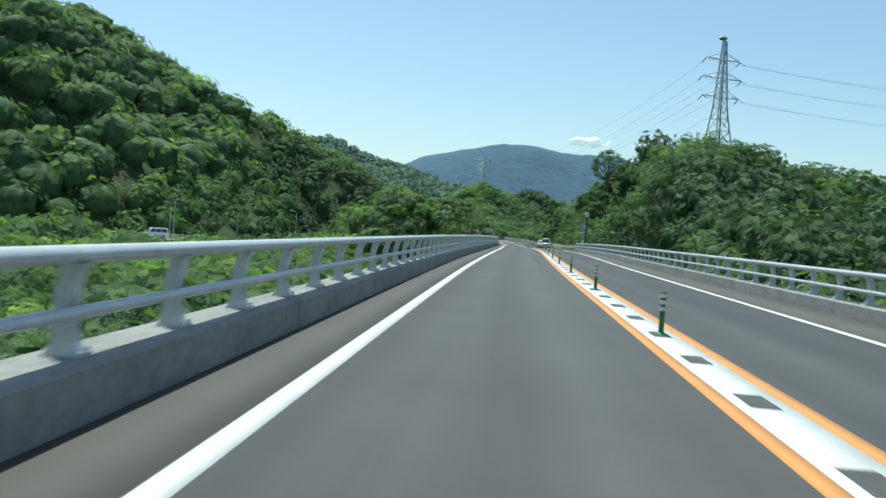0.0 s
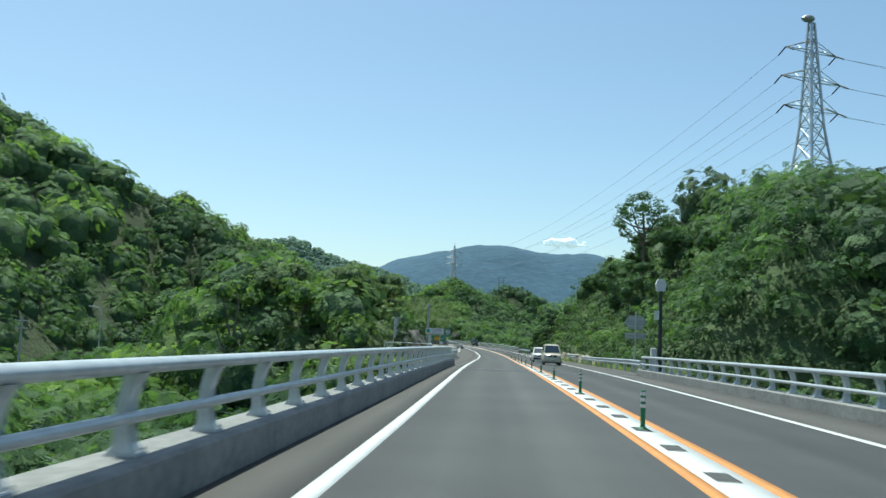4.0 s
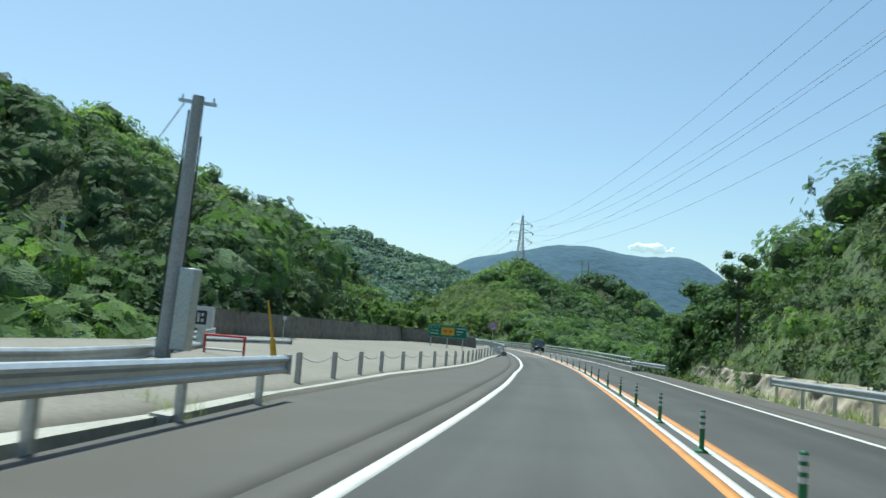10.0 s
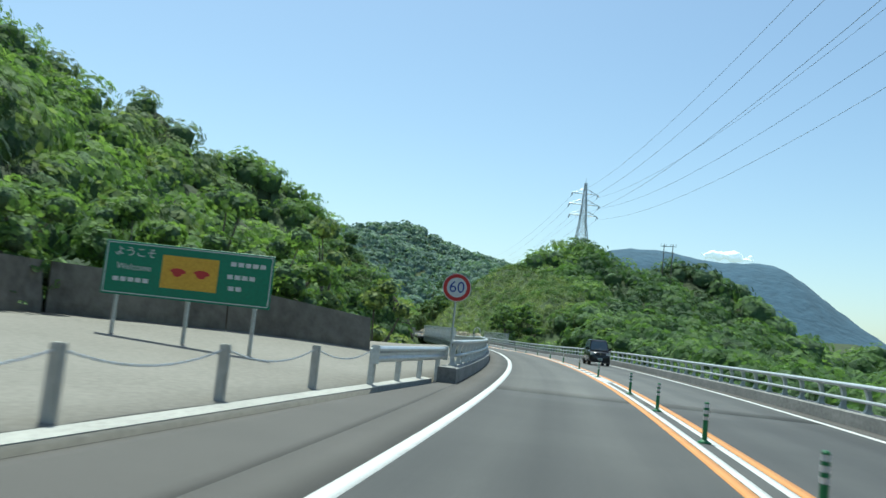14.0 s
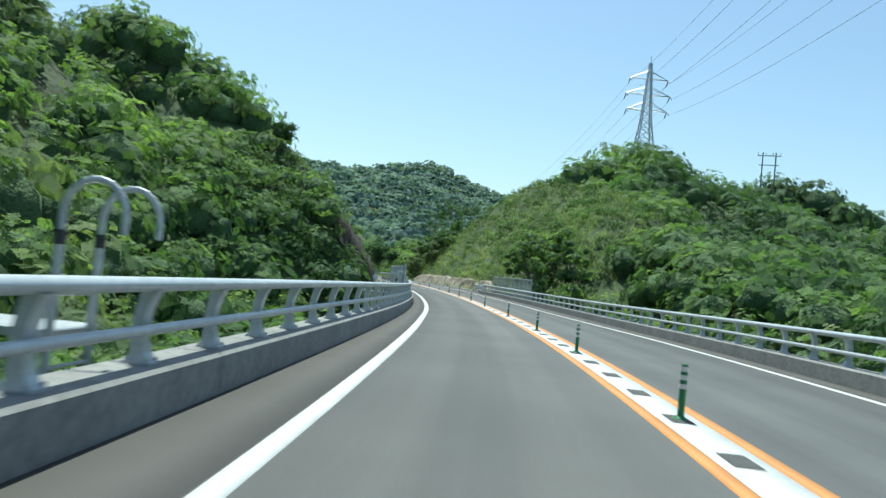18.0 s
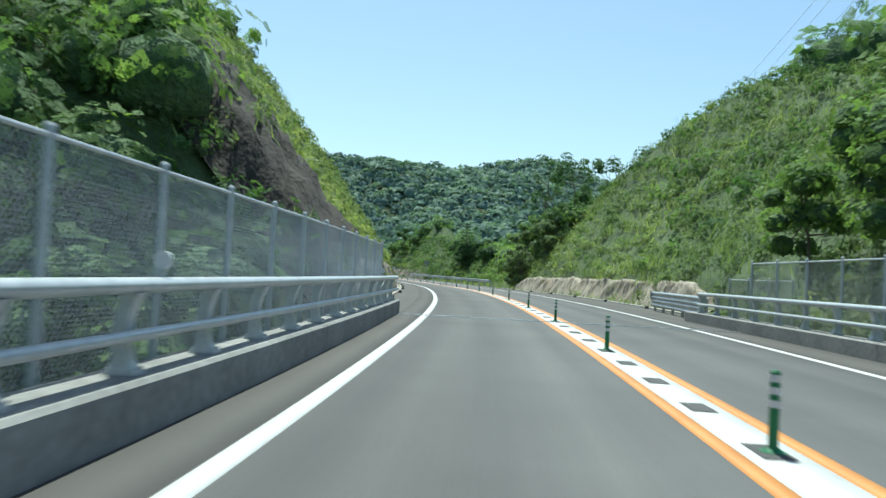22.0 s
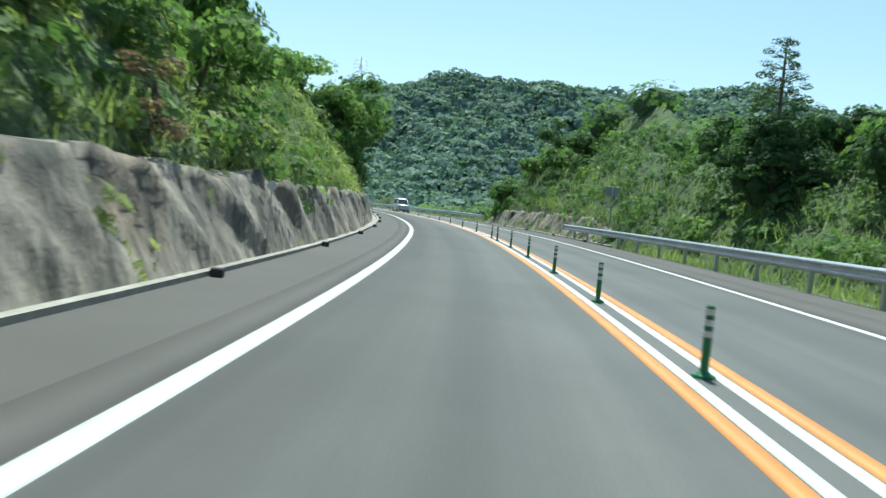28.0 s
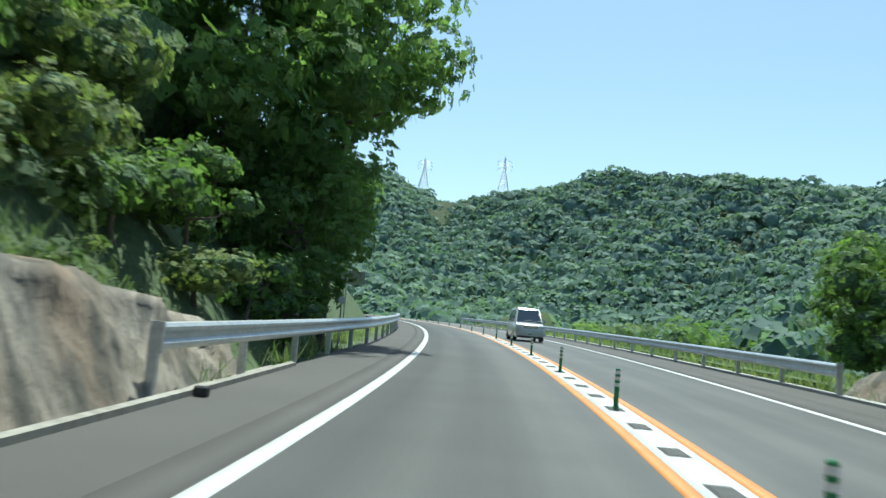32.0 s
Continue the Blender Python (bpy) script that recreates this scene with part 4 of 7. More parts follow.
# growth under and beside the bridges
for nm, lab, x0, x1, y0, y1, st, mt, tp in (("valley_bushes", "dense green bushes on the valley floor", -16, 8, 10, 128, 2.8, LEAF_SHADED, BUSHES), ("valley_bushes", "green bushes on the valley floor", -16, 8, 10, 128, 4.0, LEAF_DARK, SHRUBS),
                                            ("valley_bushes", "dense green bushes on the valley floor", -80, -16, 35, 140, 4.2, LEAF_DARK, SHRUBS), ("valley_bushes", "dense green bushes below the bridge", -30, 50, 255, 392, 4.0, LEAF, SHRUBS), ("valley_bushes", "green bushes below the bridge", 8, 34, 25, 118, 4.0, LEAF_DARK, SHRUBS)):
    x_, y_ = scatter(x0, x1, y0, y1, st)
    s_, l_ = nearest(x_, y_)
    _, el_, _, b_ = beside(s_, l_)
    k = (b_ > 0.5) & (el_ > 0.8)
    x_, y_ = x_[k], y_[k]
    z_ = land(x_, y_)
    k = z_ < 6
    x_, y_, z_ = x_[k], y_[k], z_[k]
    sz = st * RNG.uniform(0.5, 0.95, len(x_))
    at = np.stack([x_, y_, z_ + 0.35 * sz], -1)
    strew(nm, lab, tp, at, sz, mt, category="bush")
    solids("bush_shade", "dark inner bodies standing for shade within the bushes", at, sz * 0.62, CORE_SHADE)


# ---- single trees ----
SPRAY = [crown(100, 0.248, 0.85, 4, -0.9) for _ in range(5)]


def tree(label, x, y, top, r, leaf=None, clumps=10, sparse=1.0, category="tree", base=None, stem=0.13, bare=0.12):
    """A tree with a bent, tapered trunk, limbs, and a crown of leaf clumps at their ends."""
    leaf = leaf or LEAF
    z0 = float(land([x], [y])[0]) - 0.2 if base is None else base
    t = thing("tree", label, category, "roadside trees", at=Matrix.Translation((x, y, z0)))
    high = top - z0
    bare = min(bare * high, high - r)
    mid, half = (high + bare) / 2, (high - bare) / 2
    lean = RNG.normal(0, 0.05, 2) * high
    path = [Vector((lean[0] * k * k + RNG.normal(0, 0.05), lean[1] * k * k + RNG.normal(0, 0.05), k * mid * 1.15)) for k in np.linspace(0, 1, 6)]
    bm = bmesh.new()
    w0 = stem * max(0.6, high / 6)
    for i in range(5):
        rod(bm, path[i] - Vector((0, 0, 0.05 if i else 0.4)), path[i + 1], w0 * (1 - 0.15 * i), w0 * (0.85 - 0.15 * i), 8)
    part("trunk", bm, BARK, t)
    d = RNG.normal(size=(clumps, 3))
    d /= np.linalg.norm(d, axis=1)[:, None]
    cr = r * RNG.uniform(0.38, 0.55, clumps) * sparse
    c = d * np.stack([r - cr * 0.75, r - cr * 0.75, np.maximum(half - cr * 0.75, 0.1)], -1) + [lean[0], lean[1], mid]
    for k in range(min(clumps, 9)):
        bm = bmesh.new()
        a = path[3].lerp(path[5], float(RNG.uniform(0, 0.9)))
        m_ = a.lerp(Vector(c[k]), 0.5) + Vector((0, 0, -0.08 * r))
        rod(bm, a, m_, w0 * 0.42, w0 * 0.28, 6)
        rod(bm, m_, Vector(c[k]), w0 * 0.28, w0 * 0.1, 6)
        part("limb", bm, BARK, t)
    if sparse >= 1:
        c, cr = np.vstack([c, [[lean[0], lean[1], mid]]]), np.r_[cr, r * 0.6]
    ob = strew("crown", "", SPRAY, c, cr, leaf, RNG.uniform(0.75, 1.0, len(c)))
    for key in list(ob.keys()):
        del ob[key]
    ob.parent = t
    if sparse >= 0.9:
        ob = solids("inner_crown", "", c, cr * 0.5, CORE_SHADE)
        for key in list(ob.keys()):
            del ob[key]
        ob.parent = t
    return t


def conifer(label, x, y, top, r):
    """A conifer: a straight stem, whorls of rising boughs, airy at the tip and dense below."""
    z0 = float(land([x], [y])[0]) - 0.2
    high = top - z0
    t = thing("conifer", label, "tree", at=Matrix.Translation((x, y, z0)))
    bm = bmesh.new()
    rod(bm, (0, 0, -0.3), (0, 0, high * 0.98), 0.2, 0.03, 8)
    part("trunk", bm, BARK, t)
    c, cr = [(0, 0, high - 0.25)], [0.34]
    for k, f in enumerate(np.linspace(0.2, 0.95, 13)):
        reach = r * (1 - f) ** 0.55
        n = max(4, int(9 * (1 - f) + 4))
        for i in range(n):
            a = 6.283 * (i + 0.37 * k) / n + RNG.normal(0, 0.18)
            q = reach * RNG.uniform(0.45, 0.95)
            tip = Vector((q * math.cos(a), q * math.sin(a), high * f + 0.18 * q))
            c.append(tuple(tip))
            cr.append(0.3 + 0.42 * (1 - f))
            if f > 0.55 and i % 2 == 0:
                bm = bmesh.new()
                rod(bm, (0, 0, high * f - 0.1), tip, 0.035, 0.012, 5)
                part("limb", bm, BARK, t)
    ob = strew("crown", "", SPRAY, np.array(c), np.array(cr), LEAF_DARK, np.full(len(c), 0.7))
    for key in list(ob.keys()):
        del ob[key]
    ob.parent = t
    return t


def tree_at(label, s, l, h, r, leaf=None, **kw):
    p = road_xy(s, l)
    return tree(label, float(p[0]), float(p[1]), float(p[2]) + h, r, leaf, **kw)


for s, l, h, r in ((133, -9.0, 7.0, 2.2), (131, -11.8, 7.6, 2.5), (136, -12.5, 8.3, 2.7), (140, -9.6, 5.2, 1.8), (128, -14.5, 6.8, 2.5), (133, -17.5, 8, 2.8), (141, -14.5, 6.8, 2.5), (124, -18.5, 6.6, 2.6), (147, -12, 5.2, 2.0)):
    tree_at("leafy broadleaf tree behind the sprayed concrete mound", s, l, h, r, LEAF_SHRUB if s % 2 else LEAF_BRIGHT, clumps=12)
tree_at("pale thin tree with bare twigs behind the mound", 136.4, -8.4, 5.4, 1.5, LEAF_SHRUB, clumps=12, sparse=0.7)
tree("dark pine with tiered airy crown standing above the wooded slope", 28.5, 163.5, 19.4, 3.5, LEAF_DARK, clumps=46, sparse=0.56, bare=0.5)
for x, y, top, r in ((29.5, 168, 15.5, 2.6), (31.5, 160, 15.5, 2.8), (26.5, 158, 11.5, 2.4), (34, 171, 17, 3), (27.5, 174, 12.5, 2.4), (24.5, 152, 9, 2.2), (29, 182, 13, 2.5), (30, 192, 13.5, 2.5)):
    tree("leafy tree on the crest of the vine-covered slope", x, y, top, r, LEAF if y % 2 else LEAF_DARK, clumps=13)
tree("broad dark tree on the crest of the slope", 30, 207.6, 13.4, 2.5, LEAF_DARK, clumps=11)
tree("pale green tree on the crest of the slope", 33.2, 203.3, 16.2, 2.4, LEAF_SHRUB, clumps=10)
tree("small round tree with a bare trunk on the slope", 25.6, 219.2, 8.2, 1.45, LEAF_DARK, clumps=14, bare=0.35)
for s, l, h, r in ((236, 12.2, 8.2, 2.9), (233, 11, 6.2, 2.3), (230, 11.3, 5.4, 2.2), (238.5, 15, 8.8, 3.0), (228, 13.6, 7.6, 2.8), (234, 16.5, 9, 3.0), (225, 12.4, 6, 2.3), (231, 14, 8, 2.7), (226, 11.6, 4.4, 2.0), (224, 13.4, 5.8, 2.2), (229, 10.4, 3.2, 1.4), (232, 10.2, 3.6, 1.5), (235.5, 10.3, 3.6, 1.5), (238.5, 11, 4.2, 1.7)):
    tree_at("leafy tree beside the guard rail", s, l, h, r, LEAF if s % 3 else LEAF_DARK, clumps=24, bare=0.03)
for s, l, h, r in ((251, -15.2, 5.6, 2.2), (248, -17.5, 5.2, 2.1), (257, -9.4, 4.6, 1.9), (259, -12.6, 6.4, 2.0), (257, -14.5, 5.3, 2.3), (262, -12, 4.4, 2.1), (262, -17, 5.0, 2.3)):
    tree_at("bright yellow-green bushy tree behind the retaining wall", s, l, h, r, LEAF_BRIGHT, clumps=12)
for s, l, h, r in ((269, -9.4, 6.2, 2.0), (265.5, -7.6, 3.6, 1.5), (273.5, -8.0, 1.5, 1.6), (277, -9.0, 1.9, 2.3), (281, -8.6, 1.7, 2.0), (286, -9.4, 1.4, 2.3)):
    tree_at("sunlit yellow-green tree close beside the bridge railing", s, l, h, r, LEAF_MEADOW, clumps=12)
for s, l, h, r in ((382, 10.9, 7.2, 2.4), (386, 13.4, 8.8, 2.8), (380, 14.8, 8.4, 2.7), (389, 11.6, 6.0, 1.9), (377, 11.2, 4.8, 2.0), (374, 13.5, 5.6, 2.3)):
    tree_at("bushy bright green tree over the mesh fence", s, l, h, r, LEAF_BRIGHT, clumps=14)
for x, y, top, r in ((-28, 456, 17.2, 2.3), (-23.6, 453, 17.3, 2.8), (-19.6, 452, 16.6, 2.4)):
    tree("tall thin tree with an airy crown on the crest", x, y, top, r, LEAF_DARK, clumps=20, sparse=0.72, stem=0.06, bare=0.35)
conifer("slim dark conifer standing out of the bushes", -50, 492.7, 11.6, 2.7)
tree("dark leafy tree below the slim conifer", -50.6, 493.4, 8.4, 2.1, LEAF_DARK, clumps=26, bare=0.03)
for s, l, h, r in ((470, -7.2, 6.4, 2.5), (474.5, -6.4, 5.2, 2.1), (478.5, -7.6, 7.0, 2.6), (483, -6.7, 5.6, 2.2), (474, -10, 9.2, 2.9), (481, -10.4, 9.6, 3.0), (466.5, -8.6, 8.2, 2.7), (487, -8.6, 7.6, 2.4)):
    tree_at("dark shady tree crowding over the sprayed wall", s, l, h, r, LEAF_BACKLIT, clumps=18, sparse=0.89, bare=0.05)
tree_at("dry pinkish shrub hanging over the sprayed wall", 476.5, -5.4, 3.6, 0.85, LEAF_DRY, clumps=9, sparse=0.8, category="shrub")
for x, y, top, r in ((-47.5, 495, 9.2, 2.4), (-52.5, 497, 9.5, 2.5), (-45, 488, 8, 2.3), (-55, 505, 10, 2.6)):
    tree("dark green tree among the bushes of the slope", x, y, top, r, LEAF_DARK if x > -50 else LEAF, clumps=12)
for s, l, h, r in ((473, -8.4, 7.4, 2.3), (480, -9.4, 8.0, 2.4), (468, -10.5, 8.6, 2.6), (487, -10.5, 8.4, 2.3), (464, -8, 6.4, 2.0)):
    tree_at("leafy young tree on the cutting slope", s, l, h, r, LEAF if s % 2 else LEAF_BRIGHT, clumps=12)
for s, l, h, r in ((460, 12.6, 7.8, 2.2), (463, 14.6, 9.6, 2.4), (457.5, 14.2, 9.8, 2.4), (464.5, 17.6, 11.4, 2.6), (456.5, 11.4, 5.6, 1.8), (462.5, 11.8, 5.2, 1.7), (452.5, 13.0, 8.2, 2.2)):
    tree_at("billowing green tree at the end of the sprayed wall", s, l, h, r, LEAF_SHRUB if l < 13.5 else LEAF_BRIGHT, clumps=18, bare=0.02)
tree("dark tree on the crest above the grassy cutting", -34, 392, 19.5, 2.3, LEAF_DARK, clumps=10)
for s, l, h, r in ((545, 14.2, 11.2, 2.0), (540, 12.8, 8.2, 2.2), (548, 13.2, 7.6, 2.3), (535, 14, 9, 2.3), (551, 10.8, 5.0, 1.9), (559, 12.8, 5.2, 2.3), (562.5, 14.6, 6.0, 2.6), (557.5, 12.2, 3.2, 1.6), (455, 15.8, 10.6, 2.6), (459, 18.5, 12, 2.9), (450, 16.2, 9.6, 2.4), (463, 21.5, 13.5, 2.9)):
    tree_at("uneven leafy tree on the bank beyond the sprayed wall", s, l, h, r, LEAF if s % 2 and s < 556 else LEAF_BRIGHT, clumps=11)
for s, l, h, r in ((556.5, -8.4, 13.5, 4.2), (557, -12, 17, 4.6), (560, -15, 17.5, 4.4), (560, -7, 13.5, 4.4), (562.5, -6.2, 8.5, 2.8), (556, -5.8, 6.2, 2.3)):
    tree_at("huge dark broadleaf tree overhanging the road", s, l, h, r, LEAF_BACKLIT, clumps=34, sparse=0.88, stem=0.08, bare=0.06)
tree_at("dark broadleaf tree leaning out over the carriageway", 558.5, -5.0, 16.0, 4.0, LEAF_BACKLIT, clumps=38, sparse=0.89, stem=0.055, bare=0.36)
# Some get yellower leaves, so their sunlight comes from the colour.
for s, l, h, r in ((540, -7.6, 5.4, 1.8), (543.4, -7.2, 4.6, 1.7), (537.5, -9.6, 6.6, 2.1), (546, -6.9, 4.2, 1.6), (534, -8.4, 5.6, 1.8), (547.5, -8.6, 7.2, 2.0), (544, -9.4, 8.4, 2.2), (541, -11, 9.5, 2.4), (547, -11.5, 10, 2.4), (549, -6.6, 4.6, 1.6), (551, -5.6, 2.6, 1.3), (547.5, -5.8, 2.4, 1.2), (554, -5.2, 2.6, 1.3)):
    tree_at("sunlit bush below the huge trees", s, l, h, r, LEAF_MEADOW if s % 1 or s == 543 or s == 541 else LEAF_BRIGHT, clumps=12)
cover("slope_bushes", "dense green bushes beside the rock face", -1, 375, 388.5, 1.6, 17, 1.5, BUSHES, LEAF, 1.15, "bush", 0.95, 0.25, 3)
cover("slope_bushes", "sunlit bushes beside the rock face", -1, 375, 388, 2.5, 17, 2.4, BUSHES, LEAF_SHRUB, 1.2, "bush", 0.7, 0.35, 3)

# ---- shared makers of things ----
def child(name, mesh_of, m, parent):
    """Another part on the mesh of an earlier one."""
    ob = new(name, mesh_of.data)
    ob.parent = parent
    ob.matrix_local = m
    return ob


def under(ob, parent, label=""):
    ob.parent = parent
    if label:
        ob["label"] = label
    return ob


def lettering(name, text, size, material, parent, m, label="", thick=0.004):
    c = bpy.data.curves.new(name, "FONT")
    c.body, c.size, c.align_x, c.align_y, c.extrude = text, size, "CENTER", "CENTER", thick
    o = bpy.data.objects.new(name, c)
    me = bpy.data.meshes.new_from_object(o)
    bpy.data.objects.remove(o)
    me.materials.append(material)
    ob = new(name, me)
    ob.parent, ob.matrix_local = parent, m
    if label:
        ob["label"] = label
    return ob


FRONT = Matrix.Rotation(radians(90), 4, "X")   # lays flat print upright, facing back along the road


def loft(bm, sections):
    """Closed rings of equal count joined into a skin, with capped ends."""
    rings = [[bm.verts.new(p) for p in s] for s in sections]
    n = len(rings[0])
    for a, b in zip(rings, rings[1:]):
        for j in range(n):
            bm.faces.new((a[j], a[(j + 1) % n], b[(j + 1) % n], b[j]))
    bm.faces.new(rings[0][::-1])
    bm.faces.new(rings[-1])
    bmesh.ops.recalc_face_normals(bm, faces=bm.faces)


# ---- bridges ----
def round_profile(l, h, rl, rh, n=12):
    return [(l + rl * math.cos(6.2832 * k / n), h + rh * math.sin(6.2832 * k / n)) for k in range(n)]


def rail_post_mesh(side):
    """A bowed cast post: broad foot, slim waist, head bent towards the road."""
    bm = bmesh.new()
    sec = []
    for h, off, dep, wid in ((0.0, 0, 0.24, 0.2), (0.025, 0, 0.24, 0.2), (0.03, 0, 0.17, 0.17), (0.1, -0.012, 0.125, 0.155), (0.25, -0.03, 0.1, 0.145), (0.4, -0.02, 0.1, 0.145), (0.52, 0.01, 0.11, 0.15), (0.6, 0.04, 0.13, 0.155)):
        x = -side * off
        sec.append([(x - dep / 2, -wid / 2, h), (x + dep / 2, -wid / 2, h), (x + dep / 2, wid / 2, h), (x - dep / 2, wid / 2, h)])
    loft(bm, sec)
    for y in (-0.085, 0.085):
        for x in (-0.09, 0.09):
            rod(bm, (x, y, 0.02), (x, y, 0.055), 0.014, seg=6)
    return bm


def bridge_railing(s0, s1, l, side, pitch, foot, label):
    rail = thing("bridge_railing", label, "railing", "bridge railings")
    under(sweep("top_rail", s0, s1, round_profile(l - side * 0.03, foot + 0.65, 0.085, 0.062), RAIL_PAINT, smooth=True), rail)
    under(sweep("lower_rail", s0, s1, round_profile(l - side * 0.09, foot + 0.29, 0.05, 0.045), RAIL_PAINT, smooth=True), rail)
    first = None
    n = int((s1 - s0 - 0.5) / pitch)
    for k in range(n + 1):
        m = at_road(s0 + 0.4 + k * pitch, l, foot)
        if first is None:
            first = part("post", rail_post_mesh(side), RAIL_PAINT, rail)
            first.matrix_local = m
        else:
            child("post", first, m, rail)
    return rail


def parapet(s0, s1, l0, l1, h, label):
    """The raised concrete edge of a bridge, in cast lengths with open joints."""
    root = thing("parapet", label, "kerb", kind="structure")
    s = s0
    while s < s1:
        e = min(s + 10.0, s1)
        under(sweep("parapet_block", s + 0.012, e - 0.012, [(l0, -0.5), (l0, h - 0.03), (l0 + (l1 - l0) * 0.08, h), (l1, h), (l1, -0.5)], PARAPET, 2.5), root)
        s = e
    return root


for s0, s1, name in ((-100, 118.0, "first"), (252.0, 384.5, "second")):
    tagged(sweep("bridge_deck", s0, s1, [(-3.05, -0.32), (8.15, -0.32), (8.15, -0.7), (6.0, -1.9), (-1.0, -1.9), (-3.05, -0.7)], CONCRETE, 4), "concrete deck of the road bridge", "bridge deck", kind="structure")
for s0 in (-60, -15, 40, 85, 285, 318, 352):
    bm = bmesh.new()
    box(bm, -1.5, -0.9, -14, 6.5, 0.9, -1.85)
    pier = part("bridge_pier", bm, OLD_CONCRETE)
    pier.matrix_world = at_road(s0, 0)
    tagged(pier, "weathered concrete pier under the bridge deck", "bridge pier", kind="structure")
parapet(-100, 118, -2.5, -3.0, 0.37, "pale concrete bridge parapet along the carriageway")
parapet(-100, 113, 7.55, 8.05, 0.32, "pale concrete bridge parapet along the carriageway")
parapet(252, 385, -2.5, -3.0, 0.4, "weathered concrete bridge parapet along the carriageway")
parapet(236, 390, 7.55, 8.05, 0.36, "weathered concrete bridge parapet along the carriageway")
bridge_railing(-99, 117.6, -2.76, -1, 1.7, 0.37, "pale grey two-rail bridge railing on a concrete parapet")
bridge_railing(-99, 112.5, 7.8, 1, 1.7, 0.32, "pale grey two-rail bridge railing on a concrete parapet")
bridge_railing(253, 386.0, -2.76, -1, 1.75, 0.4, "pale grey two-rail bridge railing on a weathered parapet")
bridge_railing(238, 389.0, 7.8, 1, 1.75, 0.36, "pale grey two-rail bridge railing on a weathered parapet")
for s0 in (110.2, 384.0):
    tagged(sweep("expansion_joint", s0, s0 + 0.22, [(-2.45, 0.009), (7.5, 0.009), (7.5, -0.02), (-2.45, -0.02)], DARK_STEEL, 0.2), "dark steel expansion joint across the carriageway", "expansion joint", kind="structure")
    for k in (-0.09, 0.27):
        tagged(sweep("expansion_joint", s0 + k, s0 + k + 0.05, [(-2.45, 0.012), (7.5, 0.012), (7.5, -0.02), (-2.45, -0.02)], GALV, 0.1), "bright steel lip of an expansion joint", "expansion joint", kind="structure")


# ---- guard rails ----
W_BEAM = [(0.0, 0.175), (0.035, 0.165), (0.085, 0.12), (0.085, 0.08), (0.03, 0.03), (0.03, -0.03), (0.085, -0.08), (0.085, -0.12), (0.035, -0.165), (0.0, -0.175)]


def guard_rail(s0, s1, rows, side, label, h=0.7, pitch=3.6, posts=True, double=False):
    """A pressed steel beam on posts; rows: the beam's l along s; side: -1 with the road on its right."""
    g = thing("guard_rail", label, "guard rail", "guard rails")
    prof = [(-side * a, b) for a, b in W_BEAM] + [(-side * (a - 0.012), b) for a, b in W_BEAM[::-1]]
    lat = lambda q: float(table(q, rows))
    for dh in ((0, -0.36) if double else (0,)):
        under(sweep("beam", s0, s1, [(a, b + h + dh) for a, b in prof], GALV, 1.5, lateral=lat), g)
    for s in (s0, s1):
        bm = bmesh.new()
        box(bm, -0.03, -0.03, -0.19, 0.12, 0.03, 0.19)
        e = part("end_piece", bm, GALV, g)
        e.matrix_local = at_road(s, lat(s) - (0.09 if side > 0 else 0.0), h)
    first = None
    for k in range(int((s1 - s0 - 0.4) / pitch) + 1):
        s = s0 + 0.25 + k * pitch
        m = at_road(s, lat(s) + side * 0.09)
        if first is None:
            bm = bmesh.new()
            box(bm, -0.06, -0.06, -0.6, 0.06, 0.06, h + 0.12)
            bmesh.ops.bevel(bm, geom=bm.edges[:], offset=0.012, segments=1, affect="EDGES")
            box(bm, -0.05 if side < 0 else -0.1, -0.05, h - 0.06, 0.1 if side < 0 else 0.05, 0.05, h + 0.06)
            first = part("post", bm, GALV, g)
            first.matrix_local = m
        else:
            child("post", first, m, g)
    return g


GUARD = "galvanised steel guard rail on square posts"
guard_rail(118.3, 181, [(118, -3.05), (130, -3.85), (160, -4.2), (181, -5.3)], -1, GUARD + " beside the shoulder")
guard_rail(247, 253.5, [(247, -3.7), (254, -3.0)], -1, GUARD + " leading to the bridge", 0.72, 2.0)
guard_rail(386.6, 392.8, [(386, -3.1), (394, -3.7)], -1, GUARD + " by the bridge end", 0.66, 2.0)
guard_rail(541.5, 600, [(540, -4.15), (560, -3.6), (600, -3.6)], -1, GUARD + " in front of the trees", 0.72, 3.6)
guard_rail(114, 154, [(114, 8.0), (122, 8.6), (154, 8.9)], 1, GUARD + " below the overgrown slope", 0.62)
guard_rail(165, 177, [(165, 9.4), (177, 9.6)], 1, GUARD + " below the overgrown slope", 0.7)
guard_rail(189, 204, [(189, 9.8), (204, 9.6)], 1, GUARD + " below the grassy slope", 0.75)
guard_rail(228.5, 240, [(228, 9.0), (240, 8.1)], 1, GUARD + " leading to the bridge", 0.62, 2.0)
guard_rail(389.5, 400, [(389, 8.1), (400, 8.9)], 1, "pale double-beam guard rail at the end of the bridge", 0.74, 2.0, double=True)
guard_rail(463, 520, [(463, 9.0), (490, 8.8), (520, 9.0)], 1, GUARD + " above the side valley", 0.72)
guard_rail(553, 640, [(553, 9.0), (580, 8.6), (640, 8.6)], 1, GUARD + " above the valley", 0.66)
guard_rail(172, 190, [(172, -8.0), (178, -8.2), (190, -11.0)], -1, "short galvanised guard rail round the bay's corner", 0.6, 1.6)
guard_rail(192, 203, [(192, -12.5), (203, -12.2)], -1, "galvanised guard rail standing in the bay", 0.72, 1.9)

